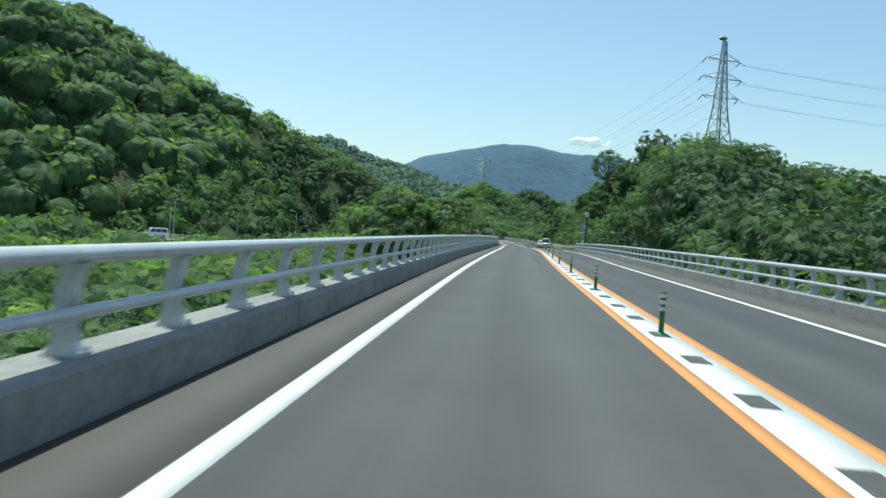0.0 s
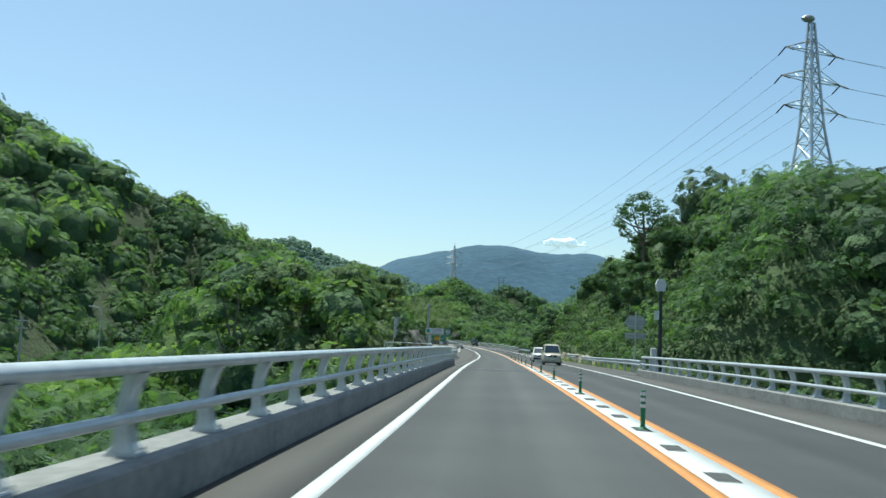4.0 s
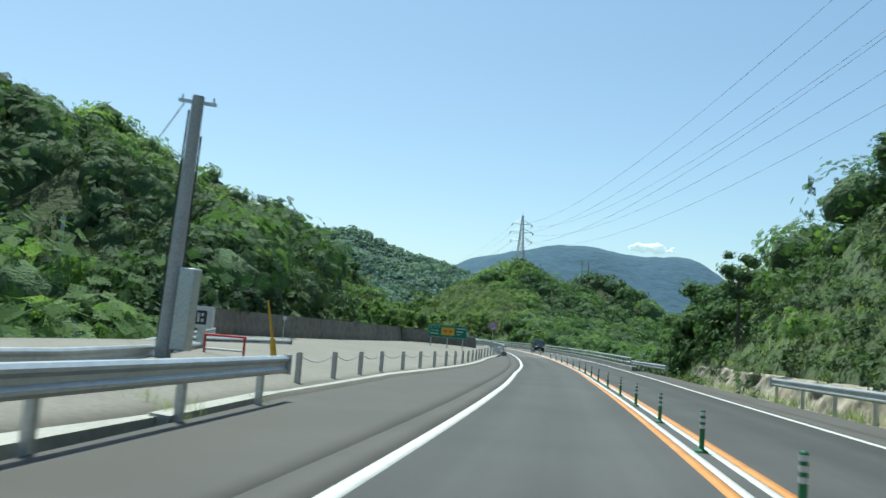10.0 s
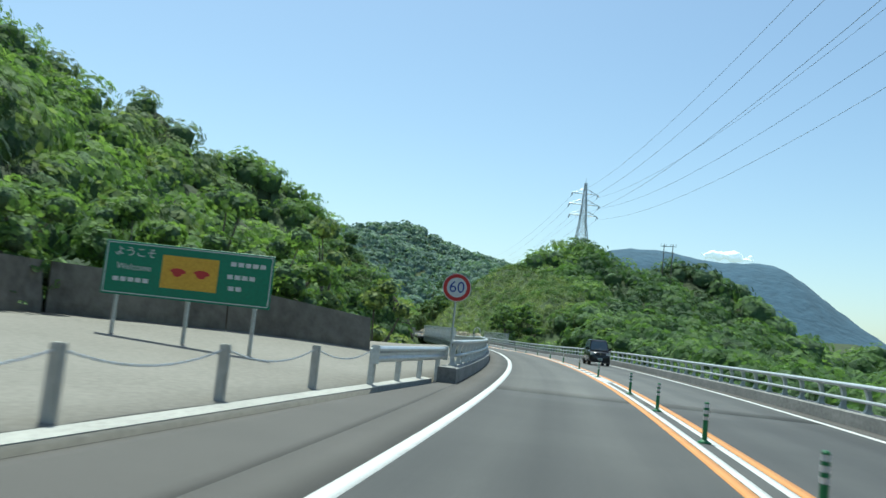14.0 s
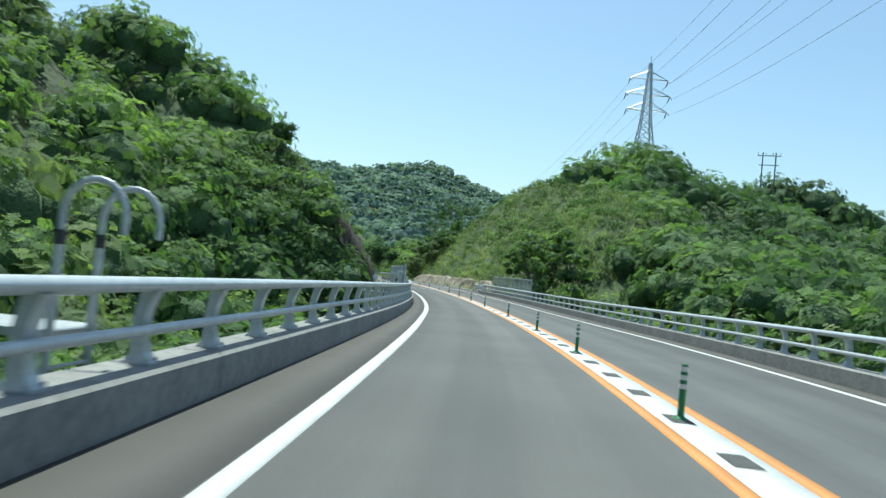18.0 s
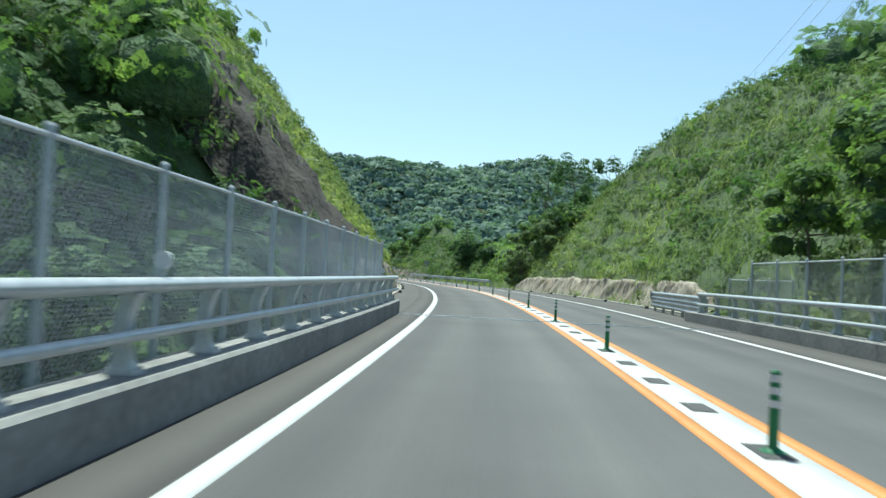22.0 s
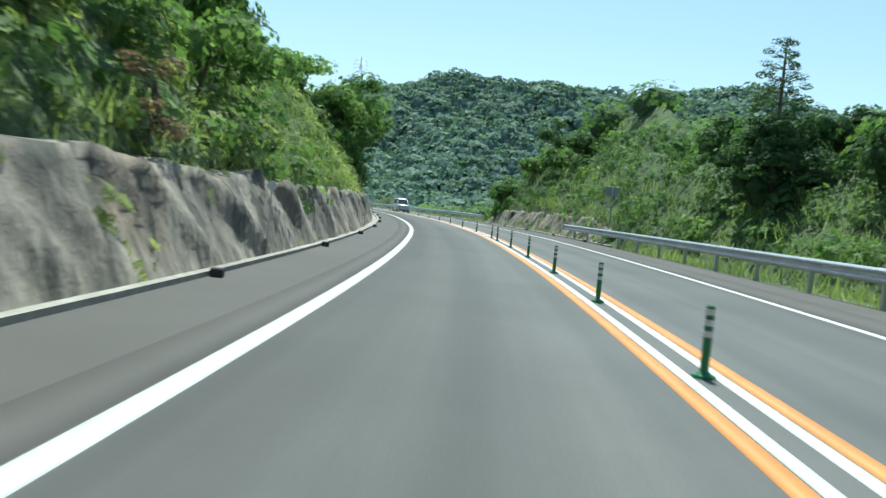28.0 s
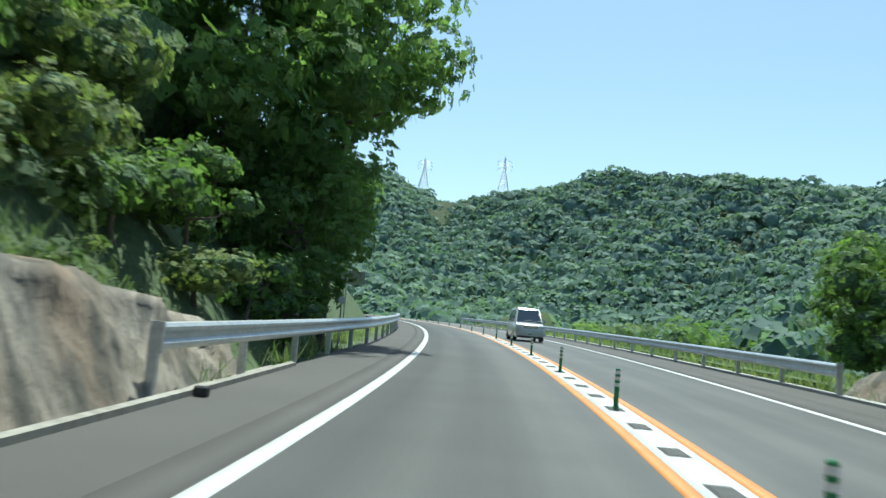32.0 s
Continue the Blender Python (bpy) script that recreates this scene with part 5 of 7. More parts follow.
# ---- median ----
POSTS_WIDE = ([*np.arange(2.6, 105, 9.8), 109.2, 119.2, 129.2, 139.0, 148.5, 156.6, 162.4],
              [267.4, 276.6, 285.8, 294.6, 303.6, 312.8, 321.8, 333.4, 346.8, 356.6, 366.0, 374.8, 384.4, 394.0, 403.5, 413.4, 423.5, 433.2, 443.2, 453.0, 458.4],
              [503.8, *np.arange(511.8, 640, 8.3)])
POSTS_CLOSE = (*np.arange(167.6, 195, 5.55), *np.arange(195.3, 262, 6.1), *np.arange(464.5, 503, 6.08))
for s0, s1 in ((-100, 162.4), (263, 458.6), (504.7, 660)):
    stripe(MIDDLE, -0.255, 0.255, WHITE_PAINT, "white painted median strip", s0, s1, 0.004)
for s0, s1 in ((162.4, 263), (458.6, 504.7)):
    for l0, l1 in ((-0.235, -0.11), (0.11, 0.235)):
        stripe(MIDDLE, l0, l1, WHITE_PAINT, "thin white median line", s0, s1)


def median_block(s):
    """A low dark rubber block, sloping at both ends, let into the white strip."""
    bm = bmesh.new()
    loft(bm, [[(-0.13, -0.32, 0), (0.13, -0.32, 0), (0.13, -0.32, 0.002), (-0.13, -0.32, 0.002)], [(-0.13, -0.2, 0), (0.13, -0.2, 0), (0.1, -0.2, 0.018), (-0.1, -0.2, 0.018)],
              [(-0.13, 0.2, 0), (0.13, 0.2, 0), (0.1, 0.2, 0.018), (-0.1, 0.2, 0.018)], [(-0.13, 0.32, 0), (0.13, 0.32, 0), (0.13, 0.32, 0.002), (-0.13, 0.32, 0.002)]])
    ob = part("median_block", bm, BLOCK)
    ob.matrix_world = at_road(s, middle(s), 0.006)
    return tagged(ob, "dark grey block in the white median strip", "road stud", "median blocks")


BLOCK = two_tone("dark_grey_block", (0.0375, 0.0375, 0.036), (0.0638, 0.0622, 0.06), 1.5, 30, 0.8, relief=0.2, depth=0.003)
blk = None
for row in POSTS_WIDE:
    for a, b in zip(row, row[1:]):
        for k in range(4):
            at = a + (b - a) * k / 4 + 0.1
            if blk is None:
                blk = median_block(at)
            else:
                copy_thing(blk, at_road(at, middle(at), 0.006))


def delineator():
    """A flexible lane post: round foot, green tube and three pale bands."""
    d = thing("delineator_post", "green plastic lane post with three pale reflective bands", "lane post", "median lane posts")
    bm = bmesh.new()
    rod(bm, (0, 0, 0), (0, 0, 0.025), 0.11, 0.1, 14)
    rod(bm, (0, 0, 0.025), (0, 0, 0.05), 0.075, 0.05, 14)
    part("foot", bm, POST_GREEN, d)
    bm = bmesh.new()
    rod(bm, (0, 0, 0.04), (0, 0, 0.63), 0.04, 0.038, 12)
    rod(bm, (0, 0, 0.63), (0, 0, 0.645), 0.038, 0.025, 12)
    part("tube", bm, POST_GREEN, d)
    for h in (0.36, 0.46, 0.555):
        bm = bmesh.new()
        rod(bm, (0, 0, h), (0, 0, h + 0.055), 0.0415, None, 12)
        part("reflective_band", bm, WHITE_SIGN, d, "pale reflective band")
    return d


post = None
for k in sorted((*POSTS_WIDE[0], *POSTS_WIDE[1], *POSTS_WIDE[2], *POSTS_CLOSE)):
    if post is None:
        post = delineator()
        post.matrix_world = at_road(k, middle(k), 0.006)
    else:
        copy_thing(post, at_road(k, middle(k), 0.006))

# ---- lay-by ----
BAY_IN = [(170, -4.6), (182, -5.55), (195, -5.7), (208.6, -5.0), (216, -4.7), (235, -4.25), (243, -3.75), (252, -3.0)]
BAY_OUT = [(165, -6.5), (172, -9.0), (182, -11.5), (190, -12.4), (206, -13.0), (208, -19.2), (211, -19.4), (244, -14.4), (250, -13.8), (254, -9.4), (258, -5), (266, -4)]


def patch(name, s0, s1, inner, outer, h0, h1, material, label, category, step=2.0, cols=8, thick=0.25):
    """A paved sheet between two lines beside the road, with a thickness."""
    ss = np.arange(s0, s1 + 0.1, step)
    a, b = table(ss, inner), table(ss, outer)
    f = np.linspace(0, 1, cols)
    v = road_xy(ss[:, None], a[:, None] + (b - a)[:, None] * f[None], h0 + (h1 - h0) * f[None]).reshape(-1, 3)
    n = len(ss)
    q_ = (np.arange(n - 1)[:, None] * cols + np.arange(cols - 1)[None]).ravel()
    ob = mesh_np(name, v, np.stack([q_, q_ + 1, q_ + 1 + cols, q_ + cols], -1), material)
    mod = ob.modifiers.new("thick", "SOLIDIFY")
    mod.thickness, mod.offset = thick, -1 if a[0] < b[0] else 1
    return tagged(ob, label, category, kind="structure")


patch("shoulder_apron", 118, 252, [(118, -2.5), (252, -2.5)], [(118, -3.2), (130, -4.2), (170, -4.7)] + BAY_IN[1:], 0.0, 0.0, SHOULDER, "brownish asphalt widening beside the lane", "road shoulder")
patch("lay_by_paving", 165, 266, [(165, -5.0), (172, -5.6)] + BAY_IN[1:7] + [(252, -3.3), (266, -3.2)], BAY_OUT, 0.06, 0.75, PAVING, "pale concrete paving of the emergency lay-by", "paving", thick=2.6)
patch("concrete_apron", 118, 172, [(118, -3.35), (130, -4.25), (160, -4.7), (172, -5.2)], [(118, -5.6), (126, -6.2), (131, -5.3), (146, -5.7), (150, -7.6), (172, -11)], -0.03, -0.02, PAVING, "pale dusty concrete apron behind the guard rail", "paving")


def ramp_down():
    """The concrete ramp that leads from the lay-by down into the hollow, with a guard rail on its far side."""
    ss = np.arange(170, 209.1, 1.0)
    bm = bmesh.new()
    rows_ = []
    for s in ss:
        h = float(table(s, RAMP))
        rows_.append([Vector(road_xy(s, l, h + d)) for l, d in ((-12.6, 0.0), (-19.0, 0.02), (-19.2, -0.9), (-12.6, -0.9))])
    loft(bm, rows_)
    tagged(part("lay_by_ramp", bm, PAVING), "pale concrete ramp leading down from the lay-by", "ramp", kind="structure")
    g = thing("guard_rail", "weathered guard rail beside the ramp", "guard rail", "guard rails")
    bm = bmesh.new()
    prof = [(a, b) for a, b in W_BEAM] + [(a - 0.012, b) for a, b in W_BEAM[::-1]]
    loft(bm, [[Vector(road_xy(s, float(table(s, [(170, -19.5), (188, -19.4), (207, -17.9)])) + a, float(table(s, RAMP)) + 0.66 + b)) for a, b in prof] for s in ss[8:-1]])
    part("beam", bm, GALV, g)
    first = None
    for s in np.arange(178.5, 207.5, 2.4):
        m = at_road(float(s), float(table(s, [(170, -19.6), (188, -19.5), (207, -18.0)])), float(table(s, RAMP)))
        if first is None:
            bm = bmesh.new()
            box(bm, -0.06, -0.06, -0.6, 0.06, 0.06, 0.82)
            bmesh.ops.bevel(bm, geom=bm.edges[:], offset=0.012, segments=1, affect="EDGES")
            first = part("post", bm, GALV, g)
            first.matrix_local = m
        else:
            child("post", first, m, g)


ramp_down()
under_kerb = sweep("lay_by_kerb", 176, 252, [(-0.12, -0.2), (-0.12, 0.08), (-0.42, 0.1), (-0.42, -0.2)], CONCRETE, 1.0, lateral=lambda q: float(table(q, BAY_IN)))
tagged(under_kerb, "pale concrete edging of the lay-by", "kerb", kind="structure")


def bay_wall():
    """The stained retaining wall behind the lay-by, cast in lengths that step down to the end."""
    pts = [(209, -20.4, 0.9), (211, -19.0, 2.2), (219, -17.8, 2.2), (227, -16.6, 2.2), (235, -15.4, 2.2), (244, -14.0, 2.15), (250.5, -13.2, 2.1), (253.5, -9.4, 2.0), (256, -5.6, 1.5)]
    w = thing("retaining_wall", "dark stained concrete retaining wall behind the lay-by", "wall", kind="structure")
    for (s0, l0, h0), (s1, l1, h1) in zip(pts, pts[1:]):
        n = 6
        bm = bmesh.new()
        a, b = Vector(road_xy(s0, l0)), Vector(road_xy(s1, l1))
        d = (b - a).normalized()
        back = Vector((d.y, -d.x, 0)) * -1
        if back.dot(Vector(road_xy(s0, -40)) - a) < 0:
            back.negate()
        secs = []
        for k in range(n + 1):
            p = a.lerp(b, (k + (0.02 if k == 0 else -0.02 if k == n else 0)) / n)
            h = h0 + (h1 - h0) * k / n
            secs.append([p + Vector((0, 0, -0.6)), p + back * 0.12 + Vector((0, 0, h * 0.5)), p + back * 0.3 + Vector((0, 0, h)), p + back * 0.75 + Vector((0, 0, h)), p + back * 0.75 + Vector((0, 0, -0.6))])
        loft(bm, secs)
        part("wall_length", bm, STAINED, w)
    return w


bay_wall()


def chain_fence():
    f = thing("chain_fence", "grey metal bollards linked by a sagging chain along the lay-by", "fence")
    first = None
    tops = []
    for k in range(19):
        s = 184.8 + 3.52 * k
        l = float(table(s, BAY_IN)) - 0.62
        m = at_road(s, l, 0.06)
        tops.append(m @ Vector((0, 0, 0.74)))
        if first is None:
            bm = bmesh.new()
            box(bm, -0.065, -0.065, -0.15, 0.065, 0.065, 0.8)
            bmesh.ops.bevel(bm, geom=bm.edges[:], offset=0.015, segments=2, affect="EDGES")
            for dx in (-0.067, 0.067):
                box(bm, dx - 0.006, -0.022, 0.12, dx + 0.006, 0.022, 0.66)
            first = part("post", bm, POST_METAL, f)
            first.matrix_local = m
        else:
            child("post", first, m, f)
    for a, b in zip(tops, tops[1:]):
        bm = bmesh.new()
        n = 40
        p = [a.lerp(b, k / n) - Vector((0, 0, 0.2 * (1 - (2 * k / n - 1) ** 2))) for k in range(n + 1)]
        for k in range(n):
            d = (p[k + 1] - p[k]).normalized()
            sd_ = Vector((-d.y, d.x, 0)).normalized() * 0.013 if k % 2 else Vector((0, 0, 0.013))
            q0, q1 = p[k] - d * 0.02, p[k + 1] + d * 0.02
            for e in (1, -1):
                rod(bm, q0 + sd_ * e * 0.8, q1 + sd_ * e * 0.8, 0.0055, seg=4)
        part("chain", bm, GALV, f)
    return f


POST_METAL = two_tone("weathered_bollard_metal", (0.375, 0.36, 0.323), (0.525, 0.51, 0.465), 2.2, 16, 0.7, 0.0, relief=0.2, depth=0.004, scale=(1, 1, 0.3))
chain_fence()


# ---- sprayed concrete slopes ----
def sprayed_wall(name, side, s0, s1, base, top, lean, label, material, height=None, foot=None):
    """A rippled skin of sprayed concrete with hollows and flutes, thick at its rim."""
    ss = np.arange(s0, s1 + 0.01, 0.3)
    rows_ = 11
    v = []
    for s in ss:
        hh = top if height is None else float(table(s, height))
        if foot:
            base = float(table(s, foot))
        for r in range(rows_):
            f = r / (rows_ - 1)
            w = 0.27 * noise.noise(Vector((s * 0.6 + f * 0.9, f * 0.9, side * 7.0))) + 0.42 * (0.3 - abs(noise.noise(Vector((s * 0.85 + f * 1.9, f * 0.5, 3.0 + side))))) + 0.1 * noise.noise(Vector((s * 3.1 + f * 2.0, f * 2.5, 5.0 + side)))
            up = hh * f * (1 + 0.2 * noise.noise(Vector((s * 0.35, 9.0, side))) + 0.12 * noise.noise(Vector((s * 1.4, 2.0, side)))) - 0.25 * (1 - f)
            v.append((s, base + side * (lean * f + w * (0.3 + 0.7 * f)), up))
        v.append((s, base + side * (lean + 0.9), hh * 1.02 + 0.05))
    v = np.array(v)
    k = rows_ + 1
    p = road_xy(v[:, 0], v[:, 1], v[:, 2])
    q_ = (np.arange(len(ss) - 1)[:, None] * k + np.arange(k - 1)[None]).ravel()
    ob = mesh_np(name, p, np.stack([q_, q_ + 1, q_ + 1 + k, q_ + k], -1), material, True)
    return tagged(ob, label, "wall", kind="structure")


sprayed_wall("shotcrete_wall", -1, 391, 546, -4.05, 1.75, 0.75, "rippled grey-brown sprayed concrete wall below the grassy cutting", SHOTCRETE, [(391, 0.7), (396, 1.62), (470, 1.55), (540, 1.5), (546, 0.8)])
sprayed_wall("shotcrete_wall", 1, 396, 456, 10.0, 1.45, 0.7, "sunlit sprayed concrete wall below the shrubby slope", SHOTCRETE_SUNLIT, [(396, 0.7), (400, 1.4), (450, 1.4), (456, 0.6)])
sprayed_wall("shotcrete_wall", 1, 512, 554, 9.3, 1.5, 0.9, "sunlit sprayed concrete wall below the bushes", SHOTCRETE, [(512, 0.6), (518, 1.5), (548, 1.5), (554, 0.6)])
sprayed_wall("shotcrete_wall", 1, 156, 232, 10.2, 0.75, 0.5, "low pale sprayed concrete foot of the slope", SHOTCRETE_SUNLIT, [(156, 0.2), (166, 0.8), (226, 1.0), (232, 0.3)])
sprayed_wall("shotcrete_mound", -1, 124, 149.5, -4.8, 2.2, 1.7, "grey sprayed concrete mound beside the guard rail", MOUND, [(124, 0.3), (127, 1.3), (130, 2.0), (136, 2.3), (142, 2.1), (146, 1.2), (149.5, 0.1)], [(124, -9.5), (127.5, -6.4), (130.5, -4.9), (146, -5.1), (149.5, -5.6)])
for s0, s1, l0, l1, lab in ((384.6, 548, -2.5, -3.75, "asphalt verge up to the gutter"), (384.8, 470, 7.5, 9.4, "dusty asphalt verge up to the wall"), (500, 660, 7.5, 8.9, "asphalt verge up to the wall"), (548, 660, -2.5, -3.9, "asphalt verge below the guard rail"), (113, 236, 7.5, 8.9, "asphalt verge below the slope"), (470, 500, 7.5, 8.9, "asphalt verge above the side valley")):
    tagged(sweep("road_verge", s0, s1, [(l0, -0.004), (l1, -0.004), (l1, -0.3), (l0, -0.3)], SHOULDER), lab, "road shoulder", kind="structure")
tagged(sweep("gutter_kerb", 388, 548, [(-3.74, -0.2), (-3.74, 0.07), (-3.86, 0.08), (-3.9, -0.03), (-4.25, -0.03), (-4.25, -0.2)], OLD_CONCRETE, 2), "pale concrete kerb and gutter at the wall's foot", "kerb", kind="structure")
tagged(sweep("gutter_kerb", 396, 458, [(9.35, -0.2), (9.35, 0.06), (9.6, 0.07), (9.6, -0.2)], CONCRETE, 2), "pale concrete edging at the wall's foot", "kerb", kind="structure")
tagged(sweep("gutter_kerb", 508, 640, [(8.85, -0.2), (8.85, 0.07), (9.1, 0.08), (9.1, -0.2)], CONCRETE, 2), "pale concrete edging at the wall's foot", "kerb", kind="structure")
tagged(sweep("gutter_kerb", 118.5, 180, [(-0.05, -0.2), (-0.05, 0.05), (-0.5, 0.07), (-0.5, -0.2)], CONCRETE, 2, lateral=lambda q: float(table(q, [(118, -3.25), (130, -4.15), (160, -4.5), (181, -5.6)]))), "pale concrete gutter behind the guard rail", "kerb", kind="structure")

# small dark reflectors along the gutters
ref = None
for s, l in [(s, -3.62) for s in np.arange(398, 546, 9.6)] + [(s, 9.15) for s in np.arange(402, 458, 9.6)] + [(s, 8.75) for s in (513, 522, 531.6, 541)]:
    if ref is None:
        ref = thing("kerb_reflector", "small black reflector block on the gutter edge", "reflector", "kerb reflectors", at=at_road(s, l))
        bm = bmesh.new()
        box(bm, -0.09, -0.07, -0.01, 0.09, 0.07, 0.13)
        bmesh.ops.bevel(bm, geom=bm.edges[:], offset=0.02, segments=1, affect="EDGES")
        part("block", bm, BLACK, ref)
        bm = bmesh.new()
        box(bm, -0.05, -0.076, 0.03, 0.05, -0.069, 0.09)
        part("lens", bm, DARK_STEEL, ref, "dark lens")
    else:
        copy_thing(ref, at_road(s, l))


# ---- fences and gates on the second bridge ----
def fence_panel(width, height, cell=0.075, wire=0.0075):
    """Diamond wire mesh between two posts, as flat wires."""
    v, f = [], []
    n = int((width + height) / cell)
    for d in (1, -1):
        for k in range(n):
            c = k * cell
            # the line y = d * x + offset, cut to the panel
            if d > 0:
                off = c - width
                y0, y1 = max(0, -off), min(width, height - off)
                z0, z1 = y0 + off, y1 + off
            else:
                off = c
                y0, y1 = max(0, off - height), min(width, off)
                z0, z1 = off - y0, off - y1
            if y1 - y0 < 0.02:
                continue
            w = wire * 0.7071
            i = len(v)
            v += [(0, y0, z0 + w), (0, y0, z0 - w), (0, y1, z1 - w), (0, y1, z1 + w), (0.004, y0, z0), (0.004, y1, z1)]
            f += [(i, i + 1, i + 2, i + 3), (i, i + 3, i + 5, i + 4), (i + 1, i + 4, i + 5, i + 2)]
    me = bpy.data.meshes.new("mesh_panel")
    me.from_pydata(v, [], f)
    me.materials.append(RAIL_PAINT)
    return me


def mesh_fence(s0, s1, l, foot, height, pitch, label):
    f = thing("mesh_fence", label, "fence", "mesh fences")
    pan = None
    pm = None
    n = int(round((s1 - s0) / pitch))
    for k in range(n + 1):
        m = at_road(s0 + k * pitch, l, foot)
        if pm is None:
            bm = bmesh.new()
            rod(bm, (0, 0, -0.3), (0, 0, height + 0.05), 0.038, None, 10)
            bmesh.ops.create_uvsphere(bm, u_segments=10, v_segments=5, radius=0.042, matrix=Matrix.Translation((0, 0, height + 0.05)))
            box(bm, -0.08, -0.08, -0.02, 0.08, 0.08, 0.0)
            pm = part("post", bm, RAIL_PAINT, f)
            pm.matrix_local = m
        else:
            child("post", pm, m, f)
        if k < n:
            a, b = Vector(road_xy(s0 + k * pitch, l, foot)), Vector(road_xy(s0 + (k + 1) * pitch, l, foot))
            if pan is None:
                pan = fence_panel((b - a).length, height)
            o = new("mesh_panel", pan)
            o.parent, o.matrix_local = f, m
            for h in (0.04, height):
                bm = bmesh.new()
                rod(bm, a + Vector((0, 0, h)), b + Vector((0, 0, h)), 0.022, None, 8)
                part("cross_bar", bm, RAIL_PAINT, f)
    return f


mesh_fence(342.8, 384.8, -3.12, 0.15, 1.9, 2.0, "tall pale wire-mesh fence outside the bridge railing")
mesh_fence(365.0, 385.0, 8.15, 0.1, 1.95, 2.0, "tall pale wire-mesh fence outside the bridge railing")
mesh_fence(386.0, 391.0, -4.6, 0.0, 1.3, 1.25, "low wire-mesh fence at the foot of the cutting")
mesh_fence(386.5, 392.5, 10.0, 0.0, 1.6, 2.0, "short wire-mesh fence beside the bridge end")
mesh_fence(127.0, 139.0, -7.4, 1.6, 1.4, 1.7, "tall wire net on the sprayed concrete mound")


def hoop_ladder(s, l, h0=0.0):
    """A cage ladder's two hooped stiles that rise over the railing."""
    h = thing("hoop_ladder", "grey steel ladder stiles with hooped tops beside the railing", "ladder", "ladders", at=at_road(s, l, h0))
    for y in (-0.35, 0.35):
        bm = bmesh.new()
        rod(bm, (0, y, -1.2), (0, y, 1.35), 0.038, None, 10)
        part("stile", bm, RAIL_PAINT, h)
        bm = bmesh.new()
        rod(bm, (0, y, 1.3), (0, y, 1.42), 0.05, None, 10)
        part("collar", bm, DARK_STEEL, h)
        bm = bmesh.new()
        p = [(0.26 - 0.26 * math.cos(a), y, 1.55 + 0.3 * math.sin(a)) for a in np.linspace(0, math.pi, 12)]
        p = [(0, y, 1.35)] + p + [(0.52, y, 1.42)]
        rings = []
        for i, c in enumerate(p):
            d = (Vector(p[min(i + 1, len(p) - 1)]) - Vector(p[max(i - 1, 0)])).normalized()
            out = Vector((-d.z, 0, d.x))
            rings.append([tuple(Vector(c) + 0.03 * (math.cos(q) * out + math.sin(q) * Vector((0, 1, 0)))) for q in np.linspace(0, 6.2832, 8, endpoint=False)])
        loft(bm, rings)
        part("hoop", bm, RAIL_PAINT, h)
    for z in (-0.6, -0.3, 0.0, 0.3, 0.6, 0.9):
        bm = bmesh.new()
        rod(bm, (0, -0.35, z), (0, 0.35, z), 0.018, None, 8)
        part("rung", bm, RAIL_PAINT, h)
    bm = bmesh.new()
    box(bm, -1.8, -0.5, 0.55, 0.0, 0.5, 0.62)
    part("platform", bm, GALV, h)
    return h


hoop_ladder(300.8, -3.45)
hoop_ladder(341.9, -3.55, -0.2)


def marker(s, l, h, label="round white delineator on a slim post", r=0.1, foot=0.0):
    m = thing("delineator_disc", label, "reflector", "roadside delineators", at=at_road(s, l, foot))
    bm = bmesh.new()
    rod(bm, (0, 0, -0.2 if foot == 0 else -0.02), (0, 0, h - foot), 0.022, None, 8)
    part("stem", bm, GALV, m)
    bm = bmesh.new()
    rod(bm, (0, -0.02, h - foot), (0, 0.02, h - foot), r, None, 18)
    part("disc", bm, WHITE_SIGN, m, "white reflector disc")
    return m


for s in (284.1, 316.0, 332.8, 366, 381.5):
    marker(s, -2.76, 1.25, "round white delineator clamped on the railing", 0.075, 1.06)
for s in (410, 432, 454, 480, 504, 527.8, 556):
    marker(s, -4.15, 1.38)
marker(121.6, -3.6, 1.3)
for s in (178, 206):
    marker(s, -14.5 if s < 190 else -13.5, 1.9)


# ---- signs ----
def sheet(bm, w, h, t=0.03, r=0.0):
    g = box(bm, -w / 2, -t / 2, -h / 2, w / 2, t / 2, h / 2)
    return g


